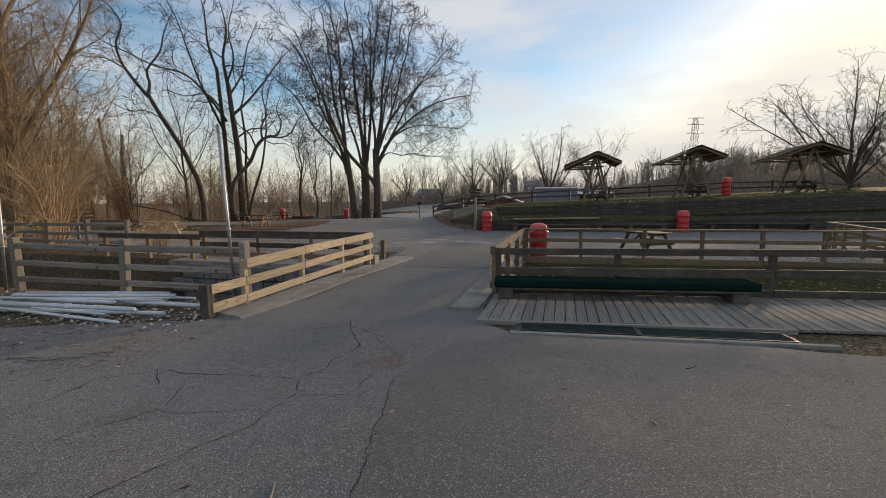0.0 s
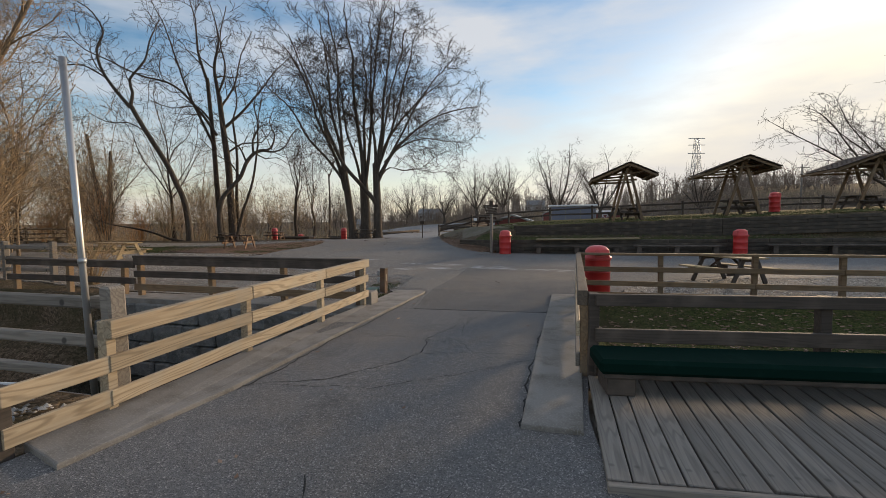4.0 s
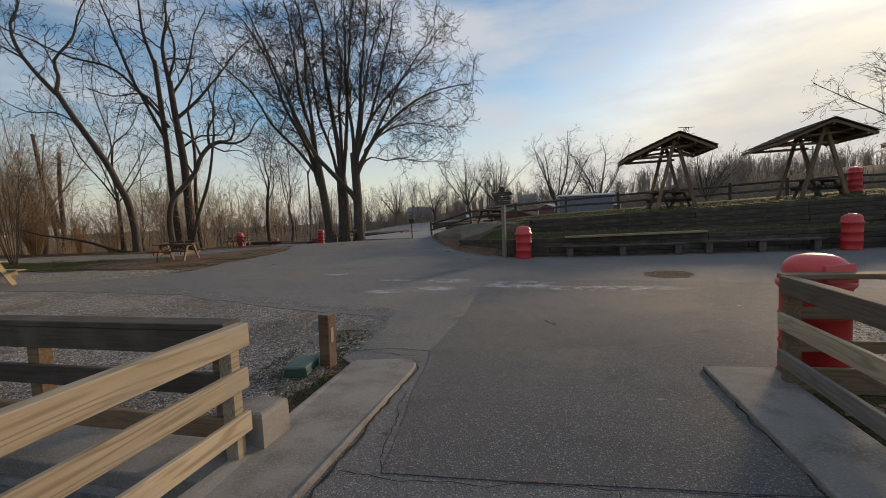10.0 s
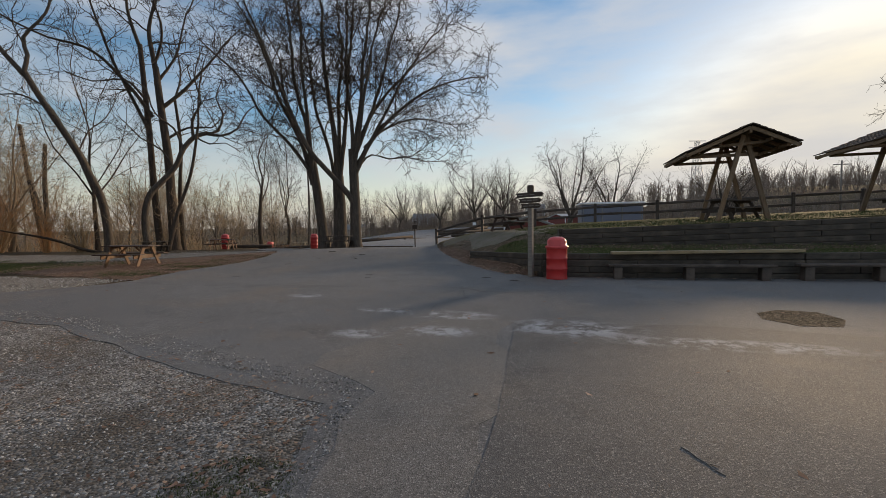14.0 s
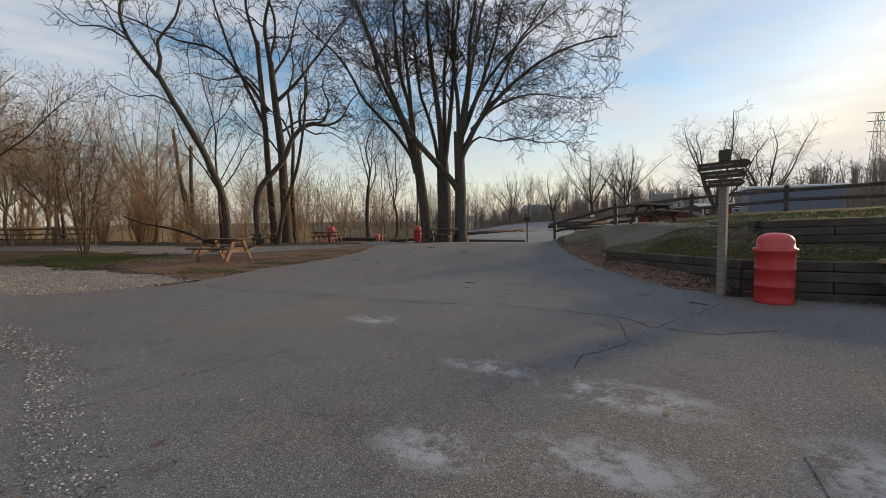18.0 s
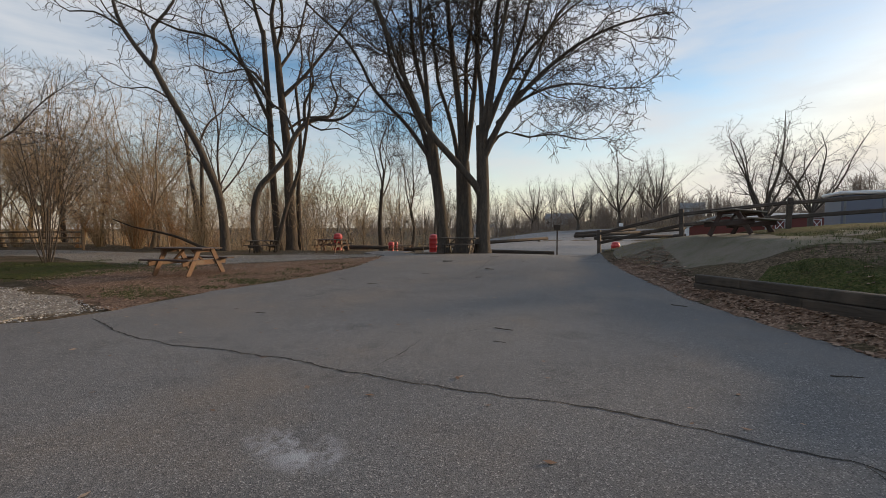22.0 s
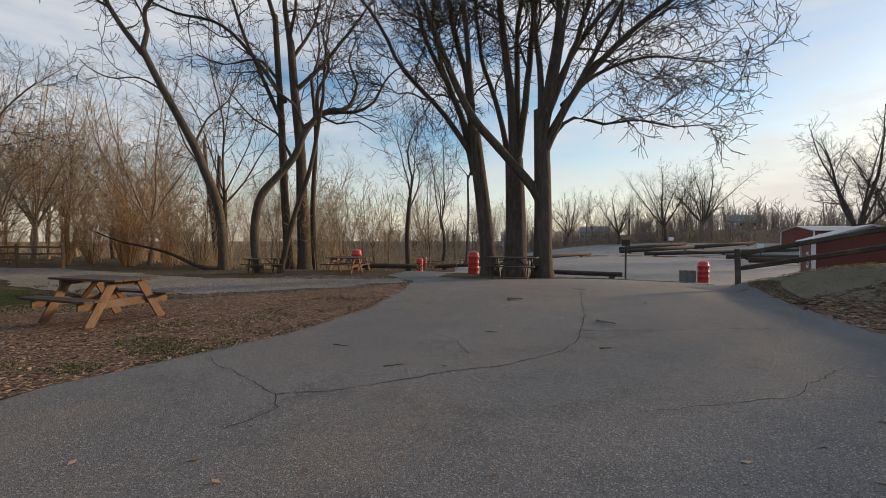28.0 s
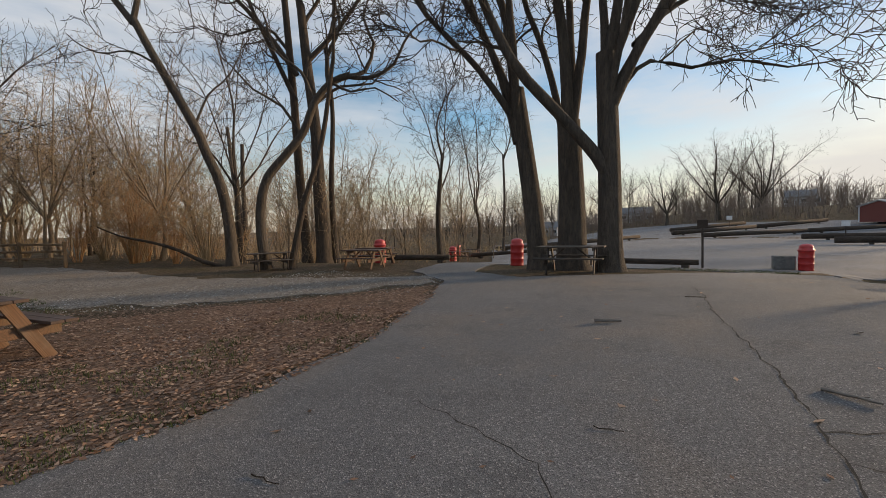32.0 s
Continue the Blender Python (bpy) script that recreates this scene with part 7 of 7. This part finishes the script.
def stones(name, seed, count, zone, size, label, keep=None, lift=0.002):
    """Loose crushed stones: low uneven five-sided lumps."""
    rng = np.random.default_rng(seed)
    verts, tris = [], []
    n = 0
    while n < count:
        x, y = rng.uniform(zone[0], zone[1]), rng.uniform(zone[2], zone[3])
        if keep and not keep(x, y):
            continue
        n += 1
        z = ground_z(x, y, False) + lift
        s = rng.uniform(*size)
        k = len(verts)
        a0 = rng.uniform(0, 6.283)
        for i in range(5):
            a, r = a0 + i * 1.2566, s * rng.uniform(0.7, 1.15)
            verts.append((x + math.cos(a) * r, y + math.sin(a) * r, z + s * rng.uniform(-0.2, 0.35)))
        verts.append((x + rng.uniform(-0.3, 0.3) * s, y + rng.uniform(-0.3, 0.3) * s, z + s * rng.uniform(0.5, 0.95)))
        tris += [(k + i, k + (i + 1) % 5, k + 5) for i in range(5)]
    tagged(new(name, mesh_from(name, verts, tris, ISLAND_STONE)), label, "gravel", kind="stuff")


rng_spill = random.Random(4)
GRAVEL_ZONE = [(-5.35, 12.2), (-5.4, 14.1), (-5.75, 15.3), (-7.4, 15.7), (-9.0, 16.2), (-11.4, 17.0), (-13.5, 17.1), (-13.5, 11.5), (-5.4, 11.25)]
stones("gravel_stones", 1, 26000, (-13.5, -5.3, 11.2, 17.2), (0.006, 0.0165), "loose crushed grey stones", lambda x, y: inside_outline(GRAVEL_ZONE, x, y) and noise.noise((x * 1.1, y * 1.1, 2)) + 0.5 * noise.noise((x * 4, y * 4, 5)) > -0.22)
litter("dead_leaves", 10, 3200, (-13.5, -5.3, 11.2, 17.2), (0.012, 0.034), ISLAND_LEAF, "dead leaves caught between the crushed stones", "leaves", keep=lambda x, y: inside_outline(GRAVEL_ZONE, x, y) and noise.noise((x * 1.1, y * 1.1, 2)) + 0.5 * noise.noise((x * 4, y * 4, 5)) < 0.0)
stones("gravel_stones", 5, 2600, (-13.5, -4.9, 12.6, 17.8), (0.005, 0.014), "loose stones spilt over the edge of the asphalt", lambda x, y: not inside_outline(GRAVEL_ZONE, x, y) and inside_outline(GRAVEL_ZONE, x - 0.06, y - rng_spill.uniform(0.05, 0.5)), 0.012)
stones("gravel_stones", 6, 7000, (-23, -15.5, 18.6, 22.3), (0.008, 0.022), "loose stones on the dusty path", lambda x, y: y < 21.6 + 0.5 * noise.noise((x * 1.2, y * 1.2, 7)) and not inside_outline(ROAD, x, y), 0.004)
stones("gravel_stones", 7, 5000, (-26, -17.5, 26.5, 35), (0.008, 0.022), "loose stones on the path beside the trees", lambda x, y: not inside_outline(ROAD, x, y) and (not inside_outline(LEAF_ZONE, x, y) or noise.noise((x * 1.5, y * 1.5, 8)) > 0.25), 0.004)
stones("gravel_stones", 2, 2500, (0.4, 8, 13.1, 17), (0.012, 0.03), "loose crushed grey stones behind the fence")
stones("gravel_stones", 3, 700, (-15, 3, -1, 30), (0.004, 0.013), "grit scattered on the asphalt", lambda x, y: inside_outline(ROAD, x, y))
stones("gravel_stones", 4, 900, (-10.5, -4.9, 4.4, 6.0), (0.015, 0.04), "rough stones by the rail fence")


def tufts(name, seed, count, zone, height, material, label, keep=None, creek=False):
    """Grass in tufts: thin tapering blades."""
    rng = np.random.default_rng(seed)
    verts, quads = [], []
    n = 0
    while n < count:
        x, y = rng.uniform(zone[0], zone[1]), rng.uniform(zone[2], zone[3])
        if keep and not keep(x, y):
            continue
        n += 1
        z = ground_z(x, y, creek)
        for _ in range(5):
            a, h = rng.uniform(0, 6.283), rng.uniform(*height)
            bx, by = x + rng.normal(0, 0.02), y + rng.normal(0, 0.02)
            ux, uy = math.cos(a) * 0.004, math.sin(a) * 0.004
            lx, ly = rng.normal(0, 0.35 * h, 2)
            k = len(verts)
            verts += [(bx - ux, by - uy, z), (bx + ux, by + uy, z), (bx + lx + ux * 0.3, by + ly + uy * 0.3, z + h), (bx + lx - ux * 0.3, by + ly - uy * 0.3, z + h)]
            quads.append((k, k + 1, k + 2, k + 3))
    tagged(new(name, quad_mesh(name, np.array(verts), np.array(quads), material)), label, "grass", kind="stuff")


tufts("grass", 1, 1500, (-6.1, -5.12, 11.6, 14.2), (0.008, 0.022), GRASS, "green grass tufts at the gravel's edge", lambda x, y: noise.noise((x * 2, y * 2, 3)) > -0.1 and x < -5.12 - 0.15 * max(0, y - 12.4))
tufts("grass", 2, 3500, (-5.5, 16, 26.9, 31), (0.03, 0.08), GRASS, "short lawn on the upper terrace", lambda x, y: y > lerp_table(HIGH_WALL, x) + 0.15 and x - lerp_table(MOUND_EDGE, y) > 1.2)
tufts("grass", 3, 1800, (-7, 10, 24.4, 27.5), (0.03, 0.09), GRASS, "grass between the timber walls", lambda x, y: 0.25 < y - lerp_table(LOW_WALL, x) < 2.0)
tufts("grass", 4, 1500, (-30, -21, 21, 27), (0.03, 0.08), GRASS, "thin green grass beside the path", lambda x, y: noise.noise((x * 0.6, y * 0.6, 5)) > 0)
tufts("grass", 5, 1400, (-0.8, 8.0, 8.4, 12.5), (0.03, 0.10), GRASS, "green weeds on the bank", None, True)
tufts("grass", 6, 900, (-16.6, -12.2, 41.6, 47.0), (0.02, 0.06), GRASS, "green grass strip before the lot", lambda x, y: not inside_outline(ROAD, x, y))
tufts("grass", 9, 1500, (-17.6, -15.7, 22.2, 25.6), (0.015, 0.045), GRASS, "green grass at the edge of the leaves", lambda x, y: noise.noise((x * 1.3, y * 1.3, 4)) > 0.0 and inside_outline(LEAF_ZONE, x, y))
tufts("grass", 8, 900, (-18.6, -15.6, 21.5, 29.5), (0.02, 0.06), GRASS, "green grass coming through the leaves", lambda x, y: inside_outline(LEAF_ZONE, x, y) and noise.noise((x * 0.9, y * 0.9, 9)) > 0.05)
tufts("grass", 7, 1200, (-11, -8, 28, 37), (0.012, 0.035), GRASS_DRY, "dry grass on the mound", lambda x, y: x - lerp_table(MOUND_EDGE, y) > 0.5)


def stick(x, y, turn, length, r, material, label="small broken stick on the asphalt"):
    length, r = (length * 0.75, r * 0.65) if material is DARK_BARK else (length, r)
    rng = np.random.default_rng(int(abs(x * 100 + y * 10)))
    n = 5
    pts = np.array([(length * k / n - length / 2, rng.normal(0, length * 0.03), r + 0.012) for k in range(n + 1)])
    s = thing("stick", pose(x, y, ground_z(x, y, False), 0, 0, turn), label, "stick", "fallen sticks")
    polys = [(pts, np.linspace(r, r * 0.5, n + 1), 6)]
    if length > 0.25:
        polys.append((np.array((pts[3], pts[3] + (length * 0.15, length * 0.12, 0.004))), (r * 0.6, r * 0.3), 5))
    part("wood", quad_mesh("wood", *tubes(polys), material), s)


for row in ((-14.1, 30.5, 30, 0.32, 0.025, GREY_WOOD), (-11.95, 29.15, -20, 0.34, 0.016, GREY_WOOD), (-11.59, 27.73, 40, 0.2, 0.012, DARK_BARK), (-13.4, 25.9, 60, 0.3, 0.008, DARK_BARK),
            (-14.6, 26.2, 10, 0.3, 0.008, DARK_BARK), (-13.2, 27.8, 12, 0.25, 0.007, DARK_BARK), (-9.1, 23.5, -5, 0.35, 0.009, DARK_BARK), (-7.2, 26.4, -20, 0.35, 0.011, DARK_BARK),
            (-12.9, 22.6, 20, 0.25, 0.007, DARK_BARK)):
    stick(*row)
for row in ((-1.55, 1.95, -60, 0.3, 0.009, GREY_WOOD), (-5.2, 3.4, 25, 0.8, 0.008, GREY_WOOD), (-5.5, 3.3, 10, 0.7, 0.008, GREY_WOOD), (-5.0, 3.6, 50, 0.5, 0.008, GREY_WOOD),
            (-6.8, 3.0, 0, 0.5, 0.006, GREY_WOOD), (-3.0, 14.8, -65, 0.35, 0.006, GREY_WOOD), (-4.9, 22.9, -30, 0.4, 0.012, DARK_BARK), (-5.7, 23.4, 20, 0.35, 0.009, DARK_BARK),
            (1.3, 4.7, 40, 0.2, 0.006, DARK_BARK), (-8.9, 22.9, 0, 0.2, 0.006, DARK_BARK), (-13.5, 32.8, 20, 0.4, 0.012, DARK_BARK)):
    stick(*row)
fallen = thing("fallen_trunk", turned(-33.8, 34.3, 32), "fallen dark trunk lying in the undergrowth", "log")
fp = bend([(0.6, 0, -0.08), (-0.6, 0, 0.22), (-1.8, 0.05, 0.75), (-3.2, 0.1, 1.15), (-4.8, 0.0, 1.5), (-6.0, -0.1, 2.0)], 0.5)
part("wood", quad_mesh("wood", *tubes([(fp, np.linspace(0.12, 0.025, len(fp)), 8)]), DARK_BARK), fallen)
